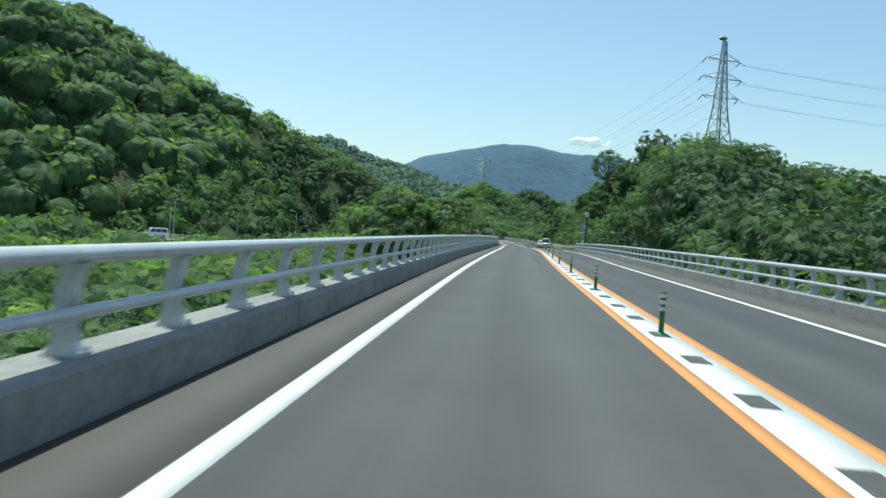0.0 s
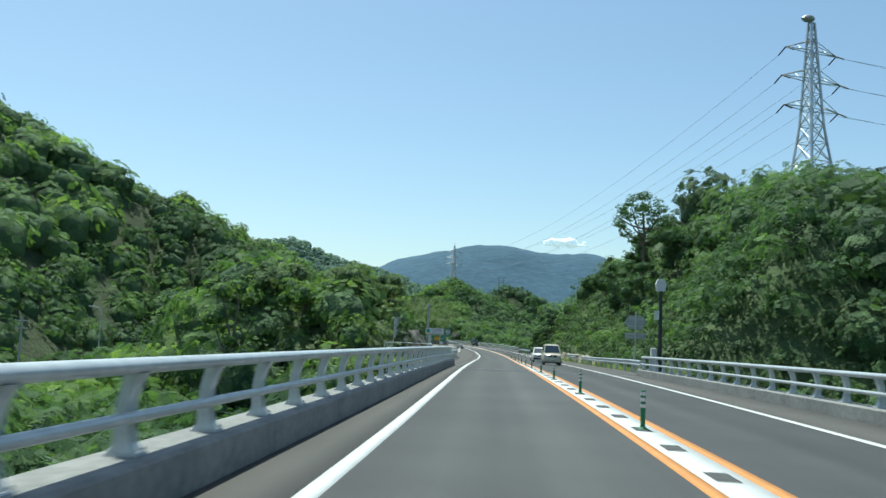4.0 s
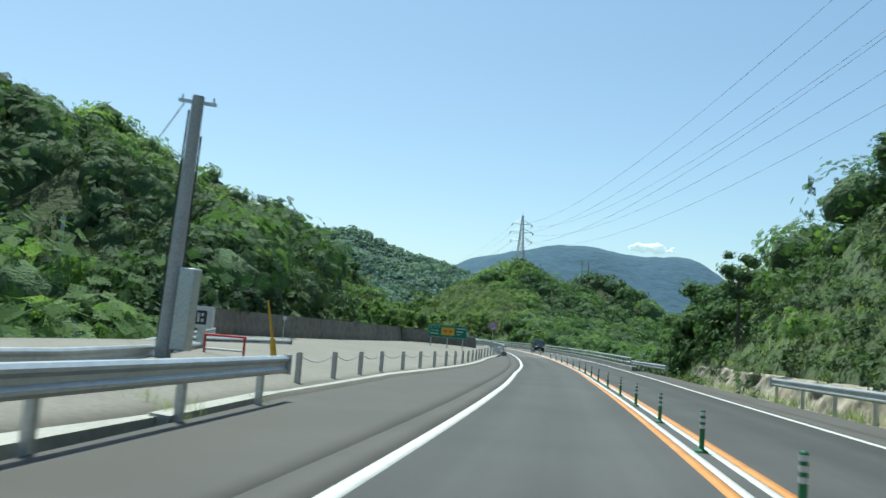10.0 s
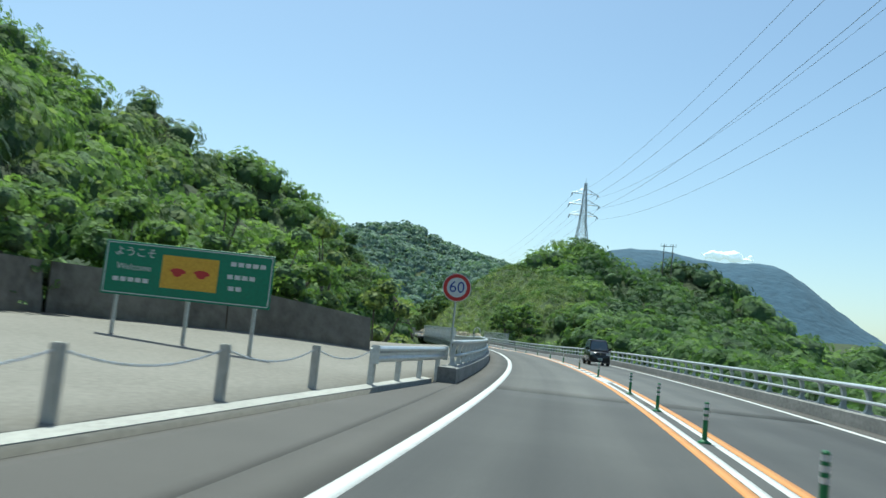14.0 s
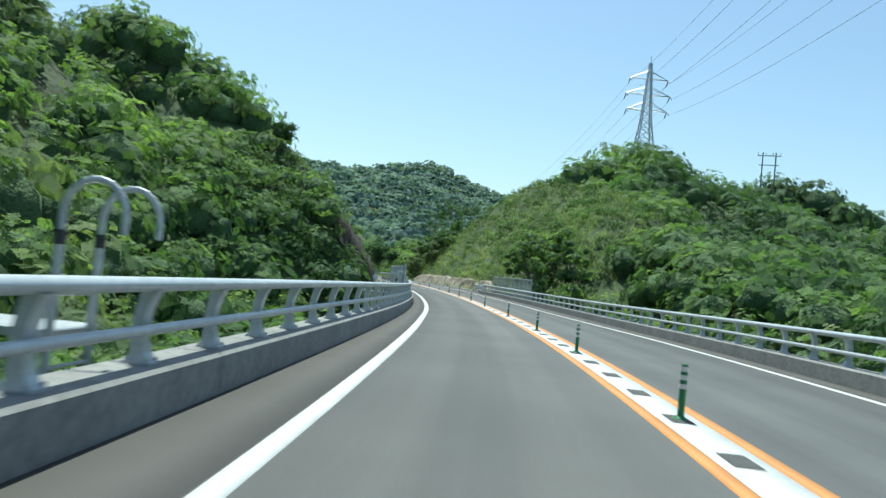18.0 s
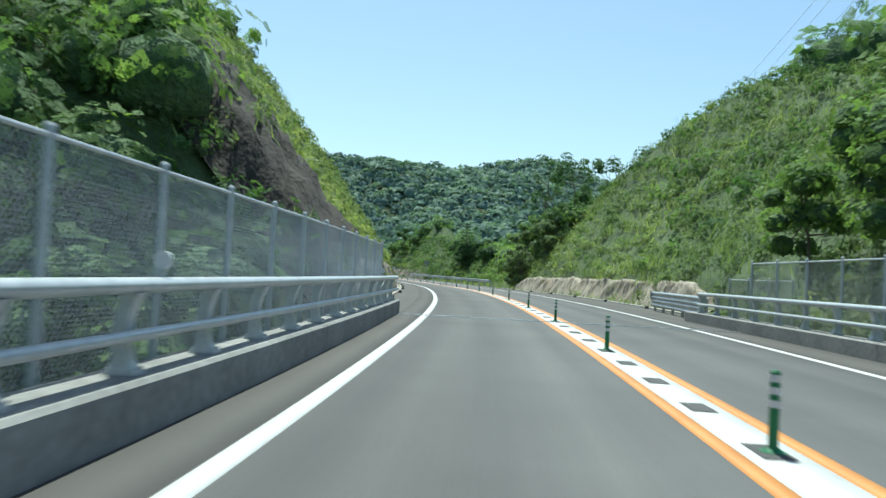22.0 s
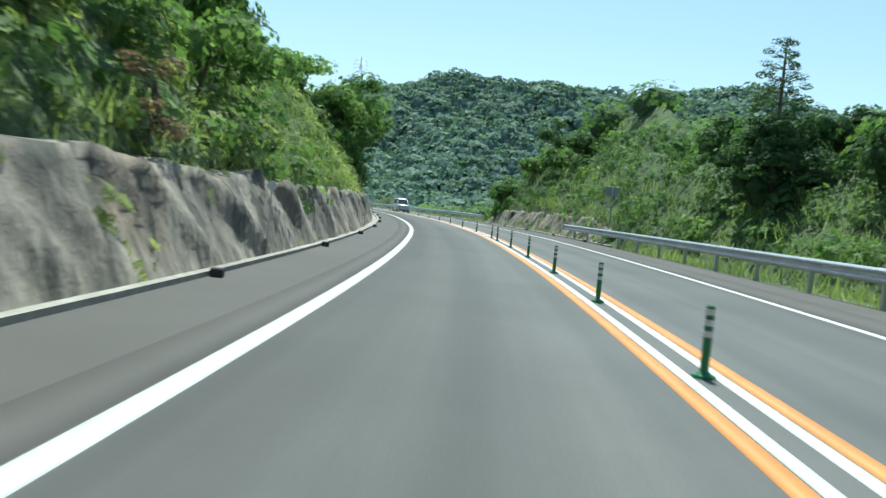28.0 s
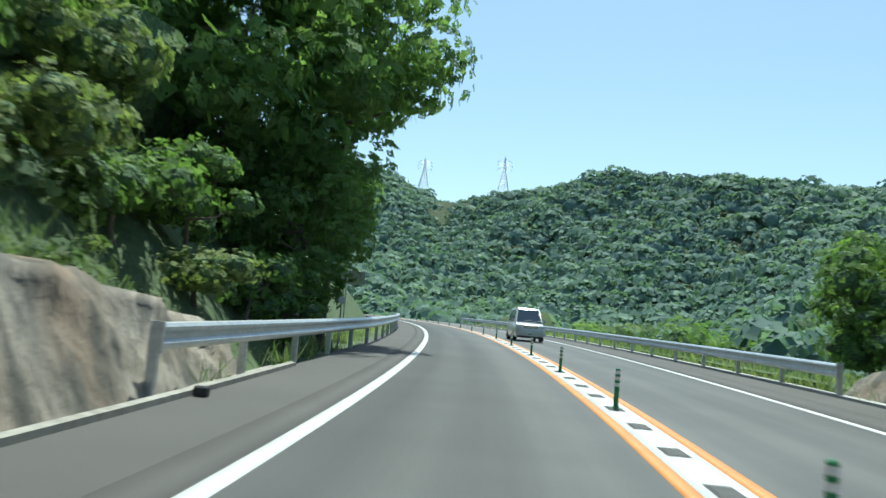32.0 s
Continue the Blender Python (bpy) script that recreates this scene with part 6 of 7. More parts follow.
def city_sign():
    m = at_road(129.0, -4.62, -0.06, 6)
    g = thing("place_sign", "white place-name board on two posts beside the guard rail", "sign", at=m)
    for x in (-0.42, 0.42):
        bm = bmesh.new()
        rod(bm, (x, 0.05, -0.5), (x, 0.05, 2.45), 0.03, None, 10)
        part("post", bm, GALV, g)
    bm = bmesh.new()
    box(bm, -0.68, -0.015, 2.02, 0.68, 0.015, 2.48)
    bmesh.ops.bevel(bm, geom=bm.edges[:], offset=0.008, segments=1, affect="EDGES")
    board = part("board", bm, WHITE_SIGN, g)
    for a in ((-0.68, 2.02, 0.68, 2.04), (-0.68, 2.46, 0.68, 2.48), (-0.68, 2.04, -0.665, 2.46), (0.665, 2.04, 0.68, 2.46)):
        bm = bmesh.new()
        box(bm, a[0], -0.022, a[1], a[2], -0.016, a[3])
        part("border", bm, SIGN_BACK, g)
    bm = bmesh.new()
    bmesh.ops.create_cone(bm, cap_ends=True, segments=24, radius1=0.13, radius2=0.13, depth=0.01, matrix=Matrix.Translation((-0.48, -0.022, 2.28)) @ FRONT)
    part("emblem", bm, TEAL, g, "teal round emblem")
    bm = bmesh.new()
    box(bm, -0.62, -0.026, 2.1, -0.34, -0.018, 2.17)
    part("emblem_band", bm, YELLOW, g, "yellow band")
    lettering("lettering", "上天草市", 0.2, BLUE, g, Matrix.Translation((0.16, -0.022, 2.3)) @ FRONT)
    lettering("lettering", "Kamiamakusa City", 0.095, BLUE, g, Matrix.Translation((0.16, -0.022, 2.12)) @ FRONT)
    return g


def bay_sign():
    m = at_road(165.6, -5.6, 0, 3)
    g = thing("lay_by_sign", "green emergency lay-by and telephone sign on a post", "sign", at=m)
    bm = bmesh.new()
    rod(bm, (-0.04, 0.05, -0.6), (-0.04, 0.05, 3.1), 0.04, None, 12)
    part("post", bm, GALV, g)
    bm = bmesh.new()
    box(bm, -0.32, -0.015, 2.26, 0.32, 0.015, 3.2)
    bmesh.ops.bevel(bm, geom=bm.edges[:], offset=0.01, segments=1, affect="EDGES")
    part("board", bm, GREEN_SIGN, g)
    bm = bmesh.new()
    box(bm, 0.03, -0.022, 2.68, 0.29, -0.016, 3.12)
    part("telephone_panel", bm, WHITE_SIGN, g, "white panel with a handset")
    bm = bmesh.new()
    p = [(-0.06, 2.69), (-0.03, 2.69), (-0.03, 3.13), (-0.16, 3.13), (-0.17, 3.05), (-0.24, 3.0), (-0.25, 2.82), (-0.18, 2.77), (-0.17, 2.69)]
    loft(bm, [[(x, -0.016, z) for x, z in p], [(x, -0.024, z) for x, z in p]])
    part("lay_by_symbol", bm, WHITE_SIGN, g, "white lay-by symbol")
    bm = bmesh.new()
    for z in (2.74, 2.84, 2.94, 3.04):
        box(bm, -0.105, -0.028, z, -0.092, -0.022, z + 0.06)
    part("symbol_line", bm, GREEN_SIGN, g)
    bm = bmesh.new()
    arc = [(0.2 - 0.12 * math.cos(a), 2.9 + 0.15 * math.sin(a)) for a in np.linspace(-1.0, 1.0, 9)]
    for (x0, z0), (x1, z1) in zip(arc, arc[1:]):
        rod(bm, (x0, -0.026, z0), (x1, -0.026, z1), 0.025, None, 8)
    for z, e in ((arc[0][1], -1), (arc[-1][1], 1)):
        x = arc[0][0]
        rod(bm, (x, -0.026, z), (x + 0.07, -0.026, z + e * 0.02), 0.036, None, 8)
    part("handset_symbol", bm, BLACK, g, "black handset")
    lettering("lettering", "非常駐車帯", 0.115, WHITE_SIGN, g, Matrix.Translation((0, -0.022, 2.54)) @ FRONT)
    lettering("lettering", "非 常 電 話", 0.115, WHITE_SIGN, g, Matrix.Translation((0, -0.022, 2.38)) @ FRONT)
    return g


def welcome_sign():
    m = at_road(248.6, -8.6, 0.3, 10)
    g = thing("welcome_sign", "wide green welcome board with a yellow panel on three posts", "sign", at=m)
    for x in (-1.6, 0.05, 1.6):
        bm = bmesh.new()
        rod(bm, (x, 0.08, -0.8), (x, 0.08, 2.3), 0.05, None, 12)
        part("post", bm, GALV, g)
    bm = bmesh.new()
    box(bm, -1.95, -0.02, 1.1, 1.95, 0.02, 2.35)
    bmesh.ops.bevel(bm, geom=bm.edges[:], offset=0.01, segments=1, affect="EDGES")
    part("board", bm, GREEN_SIGN, g)
    for a in ((-1.9, 1.14, 1.9, 1.16), (-1.9, 2.29, 1.9, 2.31), (-1.91, 1.14, -1.89, 2.31), (1.89, 1.14, 1.91, 2.31)):
        bm = bmesh.new()
        box(bm, a[0], -0.028, a[1], a[2], -0.021, a[3])
        part("border", bm, WHITE_SIGN, g)
    bm = bmesh.new()
    box(bm, -0.62, -0.03, 1.36, 0.68, -0.021, 2.12)
    part("panel", bm, YELLOW, g, "yellow panel")
    for x in (-0.25, 0.3):
        bm = bmesh.new()
        p = [(x + 0.2 * math.cos(a) * (1 if a < 3.14 else 0.6), 1.74 + 0.1 * math.sin(a)) for a in np.linspace(0, 6.0, 14)]
        loft(bm, [[(a, -0.03, b) for a, b in p], [(a, -0.036, b) for a, b in p]])
        part("panel_shape", bm, RED, g, "dark red shape")
    lettering("lettering", "ようこそ", 0.24, WHITE_SIGN, g, Matrix.Translation((-1.25, -0.028, 2.1)) @ FRONT)
    lettering("lettering", "Welcome", 0.2, WHITE_SIGN, g, Matrix.Translation((-1.25, -0.028, 1.76)) @ FRONT)
    for x0, x1, z in ((-1.7, -0.75, 1.42), (0.95, 1.8, 2.02), (0.9, 1.6, 1.72), (0.95, 1.4, 1.45)):
        bm = bmesh.new()
        n = int((x1 - x0) / 0.17)
        for k in range(n):
            box(bm, x0 + 0.17 * k, -0.028, z, x0 + 0.17 * k + 0.125, -0.021, z + 0.1)
        part("line_of_writing", bm, WHITE_SIGN, g)
    return g


def speed_sign():
    m = at_road(262.8, -3.75, 0, 6)
    g = thing("speed_limit_sign", "round speed limit sign with a red rim on a post", "sign", at=m)
    bm = bmesh.new()
    rod(bm, (0, 0.06, -0.4), (0, 0.06, 3.3), 0.04, None, 12)
    part("post", bm, GALV, g)
    for nm, r, y, mt in (("rim", 0.56, 0.0, WHITE_SIGN), ("red_ring", 0.53, -0.014, RED), ("face", 0.39, -0.022, WHITE_SIGN)):
        bm = bmesh.new()
        rod(bm, (0, y - 0.012, 3.05), (0, y + 0.012, 3.05), r, None, 36)
        part(nm, bm, mt, g)
    lettering("lettering", "60", 0.62, BLUE, g, Matrix.Translation((0, -0.037, 3.05)) @ FRONT)
    return g


def sign_backs():
    g = thing("road_sign", "bare backs of two road signs on a pole in the vines", "sign", at=at_road(126.3, 9.6, 0, 0))
    bm = bmesh.new()
    rod(bm, (0, -0.06, -0.4), (0, -0.06, 4.1), 0.045, None, 12)
    part("pole", bm, GALV, g)
    bm = bmesh.new()
    p = [(-0.78, 3.35), (-0.45, 3.82), (0.45, 3.82), (0.78, 3.35), (0.45, 2.88), (-0.45, 2.88)]
    loft(bm, [[(x, -0.015, z) for x, z in p], [(x, 0.015, z) for x, z in p]])
    part("board", bm, SIGN_BACK, g, "six-sided sign back")
    bm = bmesh.new()
    box(bm, -0.72, -0.015, 2.2, 0.72, 0.015, 2.62)
    part("board", bm, SIGN_BACK, g, "oblong sign back")
    for z in (2.3, 2.52, 3.1, 3.6):
        bm = bmesh.new()
        box(bm, -0.6, -0.05, z - 0.025, 0.6, -0.015, z + 0.025)
        part("brace", bm, GALV, g)
    return g


def back_sign(s, l, h, w=0.9, hh=0.6):
    g = thing("road_sign", "grey back of a road sign on a post", "sign", at=at_road(s, l))
    bm = bmesh.new()
    rod(bm, (0, -0.05, -0.4), (0, -0.05, h + hh / 2), 0.035, None, 10)
    part("post", bm, GALV, g)
    bm = bmesh.new()
    box(bm, -w / 2, -0.015, h - hh / 2, w / 2, 0.015, h + hh / 2)
    bmesh.ops.bevel(bm, geom=bm.edges[:], offset=0.008, segments=1, affect="EDGES")
    part("board", bm, SIGN_BACK, g)
    return g


city_sign()
bay_sign()
welcome_sign()
speed_sign()
sign_backs()
back_sign(513.3, 10.2, 3.2)
back_sign(232.5, 9.8, 2.6, 0.7, 0.7)
wg = back_sign(567, -5.4, 2.4, 1.5, 0.6)
tagged(wg, "small pale sign board on a post behind the guard rail", "sign")


def phone_point():
    g = thing("emergency_telephone", "white emergency telephone box with a handset symbol", "telephone", at=at_road(190.5, -11.2, 0.3))
    bm = bmesh.new()
    box(bm, -0.1, -0.1, -0.3, 0.1, 0.1, 0.9)
    part("pillar", bm, GALV, g)
    bm = bmesh.new()
    box(bm, -0.34, -0.16, 0.9, 0.34, 0.16, 1.6)
    bmesh.ops.bevel(bm, geom=bm.edges[:], offset=0.04, segments=2, affect="EDGES")
    part("box", bm, WHITE_SIGN, g)
    bm = bmesh.new()
    box(bm, -0.2, -0.17, 1.02, 0.2, -0.158, 1.46)
    part("symbol_panel", bm, BLACK, g, "dark symbol panel")
    bm = bmesh.new()
    box(bm, -0.1, -0.178, 1.1, -0.04, -0.168, 1.38)
    box(bm, 0.02, -0.178, 1.1, 0.1, -0.168, 1.2)
    box(bm, 0.02, -0.178, 1.28, 0.1, -0.168, 1.38)
    part("symbol", bm, WHITE_SIGN, g, "white handset symbol")
    # yellow leaning marker and red tube rack beside it
    y = thing("marker_pole", "yellow and white pole leaning in the lay-by", "pole", at=at_road(186.2, -7.2, 0.1))
    bm = bmesh.new()
    rod(bm, (0, 0, -0.1), (-0.2, 0, 1.0), 0.09, 0.075, 12)
    part("lower_tube", bm, YELLOW, y)
    bm = bmesh.new()
    rod(bm, (-0.2, 0, 1.0), (-0.42, 0, 2.0), 0.04, 0.028, 8)
    part("upper_rod", bm, YELLOW, y)
    r = thing("barrier_frame", "red and white tube barrier standing in the lay-by", "barrier", at=at_road(188.5, -9.6, 0.2))
    for nm, a, b, mt in (("leg", (-0.6, 0, 0), (-0.6, 0, 0.85), RED), ("leg", (0.6, 0, 0), (0.6, 0, 0.85), RED), ("top_tube", (-0.64, 0, 0.85), (0.64, 0, 0.85), RED), ("middle_tube", (-0.6, 0, 0.45), (0.6, 0, 0.45), WHITE_SIGN)):
        bm = bmesh.new()
        rod(bm, a, b, 0.035, None, 10)
        part(nm, bm, mt, r)


phone_point()


def inspection_fence():
    """White tube handrail of the stair beside the first bridge's end."""
    g = thing("stair_handrail", "white tubular handrail of a maintenance stair beside the bridge", "handrail", at=at_road(120.5, -4.2, 0.1))
    for dy in (-2.6, -1.3, 0.0, 1.0):
        for x in (0.0, -2.6):
            bm = bmesh.new()
            rod(bm, (x, dy, -1.2), (x, dy, 1.1), 0.03, None, 8)
            part("post", bm, RAIL_PAINT, g)
    for x in (0.0, -2.6):
        for z in (1.1, 0.75, 0.4):
            bm = bmesh.new()
            rod(bm, (x, -2.6, z), (x, 1.0, z), 0.025, None, 8)
            part("bar", bm, RAIL_PAINT, g)
    for z in (1.1, 0.6):
        bm = bmesh.new()
        rod(bm, (0, 1.0, z), (-2.6, 1.0, z), 0.025, None, 8)
        part("bar", bm, RAIL_PAINT, g)
    bm = bmesh.new()
    box(bm, -2.8, -2.8, -1.3, 0.1, 1.2, -1.15)
    part("landing", bm, CONCRETE, g)


inspection_fence()


# ---- poles, lamps, pylons and lines ----
def utility_pole(name, at, h, r, label, arms=(), lean=0.0):
    g = thing(name, label, "utility pole", "utility poles", at=at @ Matrix.Rotation(radians(lean), 4, "Y"))
    bm = bmesh.new()
    rod(bm, (0, 0, -1.5), (0, 0, h), r, r * 0.72, 14)
    part("shaft", bm, POLE_CONCRETE, g)
    for z, w, turn in arms:
        bm = bmesh.new()
        mm = Matrix.Rotation(radians(turn), 4, "Z")
        box(bm, -w / 2, -0.04, z - 0.04, w / 2, 0.04, z + 0.04, mm)
        arm = part("cross_arm", bm, GALV, g)
        for x in (-w / 2 + 0.08, 0, w / 2 - 0.08):
            bm = bmesh.new()
            rod(bm, mm @ Vector((x, 0, z + 0.04)), mm @ Vector((x, 0, z + 0.16)), 0.03, 0.02, 8)
            part("insulator", bm, WHITE_SIGN, arm, "pale insulator")
    return g


def stand(x, y, up=0.0, turn=0.0):
    return Matrix.Translation((x, y, float(land([x], [y])[0]) + up)) @ Matrix.Rotation(radians(turn), 4, "Z")


big = utility_pole("service_pole", at_road(184.0, -9.3, 0.3), 6.55, 0.2, "thick grey service pole with a meter cabinet in the lay-by", ((6.4, 0.9, 20),), 1.6)
bm = bmesh.new()
box(bm, 0.22, -0.22, 0.4, 0.62, 0.18, 2.35)
bmesh.ops.bevel(bm, geom=bm.edges[:], offset=0.02, segments=1, affect="EDGES")
part("cabinet", bm, GALV, big, "grey meter cabinet")
bm = bmesh.new()
for a, b in (((-0.2, 0.0, 6.2), (-0.24, 0.02, 2.6)), ((-0.24, 0.02, 2.6), (-0.2, 0.02, 0.3)), ((0.12, 0.17, 5.6), (0.14, 0.17, 0.3))):
    rod(bm, a, b, 0.025, None, 8)
part("conduit", bm, DARK_STEEL, big)
for x, y, h, lab in ((-9.4, 183, 8.9, "tall grey concrete utility pole below the wooded hill"), (-16.2, 213, 6.0, "grey utility pole with cross arms against the wood"), (-54, 158, None, "wooden-grey utility pole in the valley"), (-44, 166, None, "slim grey utility pole in the valley")):
    g_ = float(land([x], [y])[0])
    h = h - g_ if h else (10.5 if x < -50 else 9.0)
    utility_pole("utility_pole", Matrix.Translation((x, y, g_)), h, 0.16, lab, ((h - 0.4, 1.6, 25), (h - 1.3, 1.3, 25)) if x < -20 else ((h - 3.0, 1.1, 25), (h - 3.7, 1.3, 25)))


def hung_cable(a, b, sag, label):
    """A thin cable between two poles."""
    bm = bmesh.new()
    pts = [a.lerp(b, k / 12) - Vector((0, 0, sag * 4 * k / 12 * (1 - k / 12))) for k in range(13)]
    for p, q in zip(pts, pts[1:]):
        rod(bm, p, q, 0.014, None, 5)
    tagged(part("overhead_cable", bm, DARK_STEEL), label, "cable")


pole_top = Vector(road_xy(184.0, -9.45, 6.7))
hung_cable(Vector((-9.4, 183, 5.8)), Vector((-16.2, 213, 5.4)), 0.7, "thin dark cable hung between the utility poles")
hung_cable(Vector((-9.4, 183, 5.1)), Vector((-16.2, 213, 4.9)), 0.8, "thin dark cable hung between the utility poles")
hung_cable(pole_top, Vector((-16.2, 213, 5.6)), 0.9, "thin dark cable hung from the service pole")


def street_lamp(m, h, label):
    g = thing("street_lamp", label, "street lamp", "street lamps", at=m)
    bm = bmesh.new()
    rod(bm, (0, 0, -1), (0, 0, h - 0.6), 0.07, 0.05, 10)
    p = [(0.9 * (1 - math.cos(a)), 0, h - 0.6 + 0.6 * math.sin(a)) for a in np.linspace(0, 1.57, 7)]
    for a, b in zip(p, p[1:]):
        rod(bm, (-a[0], 0, a[2]), (-b[0], 0, b[2]), 0.045, None, 8)
    part("column", bm, GALV, g)
    bm = bmesh.new()
    box(bm, -1.35, -0.12, h - 0.07, -0.8, 0.12, h + 0.06)
    bmesh.ops.bevel(bm, geom=bm.edges[:], offset=0.04, segments=2, affect="EDGES")
    part("lamp_head", bm, WHITE_SIGN, g, "pale lamp head")
    return g


street_lamp(Matrix.Translation((-30, 154, -5.0)), 8.0, "grey curved street lamp on the valley road")
street_lamp(Matrix.Translation((-52, 150, -5.0)), 8.0, "grey twin street lamp on the valley road")


def gantry_pole():
    g = thing("camera_pole", "black pole with a white camera beside the bridge", "pole", at=at_road(114.8, 9.1, 0))
    bm = bmesh.new()
    rod(bm, (0, 0, -0.5), (0, 0, 4.7), 0.12, 0.1, 14)
    part("column", bm, DARK_STEEL, g)
    bm = bmesh.new()
    p = [(-0.22, 4.7), (0.22, 4.7), (0.3, 5.1), (0.16, 5.38), (-0.16, 5.38), (-0.3, 5.1)]
    loft(bm, [[(x, -0.16, z) for x, z in p], [(x, 0.2, z) for x, z in p]])
    part("hood", bm, WHITE_SIGN, g, "white hooded housing")
    bm = bmesh.new()
    box(bm, -0.32, -0.16, 3.1, -0.1, 0.1, 3.6)
    part("control_box", bm, GALV, g)
    bm = bmesh.new()
    box(bm, -0.5, -0.2, -0.1, -0.2, 0.15, 1.5)
    bmesh.ops.bevel(bm, geom=bm.edges[:], offset=0.02, segments=1, affect="EDGES")
    part("cabinet", bm, WHITE_SIGN, g, "white cabinet")


gantry_pole()


def pylon(x, y, base, top, width, label, turn=0.0, arm=4.4, dish=True):
    """A lattice tower: four tapering legs, braced faces, three pairs of arms and their insulators."""
    H_ = top - base
    g = thing("pylon", label, "pylon", "pylons", at=Matrix.Translation((x, y, base)) @ Matrix.Rotation(radians(turn), 4, "Z"))

    def half(z):
        f = z / H_
        return width / 2 * ((1 - f / 0.55) * 0.68 + 0.32) if f < 0.55 else width / 2 * (0.32 - 0.24 * (f - 0.55) / 0.45)

    t = 0.011 * width + 0.045
    lev = [0, 0.12, 0.23, 0.33, 0.42, 0.5, 0.57, 0.635, 0.7, 0.765, 0.83, 0.895, 0.95, 1.0]
    for sx, sy in ((1, 1), (1, -1), (-1, 1), (-1, -1)):
        bm = bmesh.new()
        loft(bm, [[Vector((sx * half(a * H_) + u, sy * half(a * H_) + v, a * H_)) for u, v in ((t, t), (-t, t), (-t, -t), (t, -t))] for a in lev])
        part("leg", bm, GALV, g)
    for k in range(4):
        r_ = Matrix.Rotation(k * math.pi / 2, 4, "Z")
        for a, b in zip(lev, lev[1:]):
            bm = bmesh.new()
            za, zb = a * H_, b * H_
            pa, pb = half(za), half(zb)
            rod(bm, r_ @ Vector((-pa, pa, za)), r_ @ Vector((pb, pb, zb)), t * 0.55, None, 4)
            rod(bm, r_ @ Vector((pa, pa, za)), r_ @ Vector((-pb, pb, zb)), t * 0.55, None, 4)
            rod(bm, r_ @ Vector((-pb, pb, zb)), r_ @ Vector((pb, pb, zb)), t * 0.5, None, 4)
            part("cross_brace", bm, GALV, g)
    tips = []
    for f, w in ((0.88, 0.92), (0.76, 1.06), (0.64, 0.98)):
        z = f * H_
        for sx in (-1, 1):
            bm = bmesh.new()
            tip = Vector((sx * arm * w, 0, z))
            for sy in (-1, 1):
                rod(bm, (sx * half(z), sy * half(z), z), tip, t * 0.6, None, 4)
                rod(bm, (sx * half(z + 1.2), sy * half(z + 1.2), z + 1.3), tip, t * 0.5, None, 4)
            rod(bm, (sx * arm * w * 0.5, -0.3, z + 0.1), (sx * arm * w * 0.5, 0.3, z + 0.65), t * 0.4, None, 4)
            a_ = part("arm", bm, GALV, g)
            for sy in (-1, 1):
                bm = bmesh.new()
                e = tip + Vector((0, sy * 1.3, -0.75))
                rod(bm, tip, e, 0.09, None, 6)
                part("insulator", bm, DARK_STEEL, a_, "dark insulator string")
                tips.append((g.matrix_world @ e, sx, f, sy))
    if dish:
        bm = bmesh.new()
        bmesh.ops.create_uvsphere(bm, u_segments=12, v_segments=6, radius=0.8, matrix=Matrix.Translation((-0.5, 0, H_ + 0.5)) @ Matrix.Diagonal((1.2, 0.8, 0.55, 1)))
        part("top_housing", bm, SIGN_BACK, g, "grey rounded housing")
    else:
        bm = bmesh.new()
        rod(bm, (0, 0, H_), (0, 0, H_ + 1.2), 0.06, None, 4)
        part("earth_peak", bm, GALV, g)
    return tips


tA = pylon(50.5, 168.9, 12.0, 43.0, 6.4, "tall lattice pylon rising behind the wooded hill", 20)
tB = pylon(11.2, 441.5, 19.5, 42.6, 5.2, "lattice pylon on the wooded hilltop", 12, 3.6, False)
pylon(-369, 869, 78, 97, 6.0, "distant lattice pylon on the ridge", 40, 4.0, False)
pylon(-420, 858, 80, 98, 6.0, "distant lattice pylon on the ridge", 40, 4.0, False)


def wire_run(name, a, b, sag, label, n=26, r=0.02):
    c = bpy.data.curves.new(name, "CURVE")
    c.dimensions, c.bevel_depth, c.bevel_resolution = "3D", r, 1
    s_ = c.splines.new("POLY")
    s_.points.add(n - 1)
    for k in range(n):
        f = k / (n - 1)
        p = Vector(a).lerp(Vector(b), f) - Vector((0, 0, sag * 4 * f * (1 - f)))
        s_.points[k].co = (*p, 1)
    me = bpy.data.meshes.new_from_object(new("tmp", c))
    bpy.data.objects.remove(bpy.data.objects["tmp"])
    me.materials.append(WIRE)
    return tagged(new(name, me), label, "power line", "power lines")


for (pa, sx, f, sy) in tA:
    if sy > 0:
        for (pb, sx2, f2, sy2) in tB:
            if sx2 == sx and f2 == f and sy2 < 0:
                wire_run("power_line", pa, pb, 9.0, "thin overhead power line between the pylons")
    else:
        wire_run("power_line", pa, pa + Vector((150, 35 if sx > 0 else 30, 8)), 5.0, "thin overhead power line leaving the pylon")
for (pb, sx, f, sy) in tB:
    if sy > 0:
        wire_run("power_line", pb, Vector((-40 + sx * 4, 640, 18 + 24 * f)), 5.0, "thin overhead power line beyond the hill")


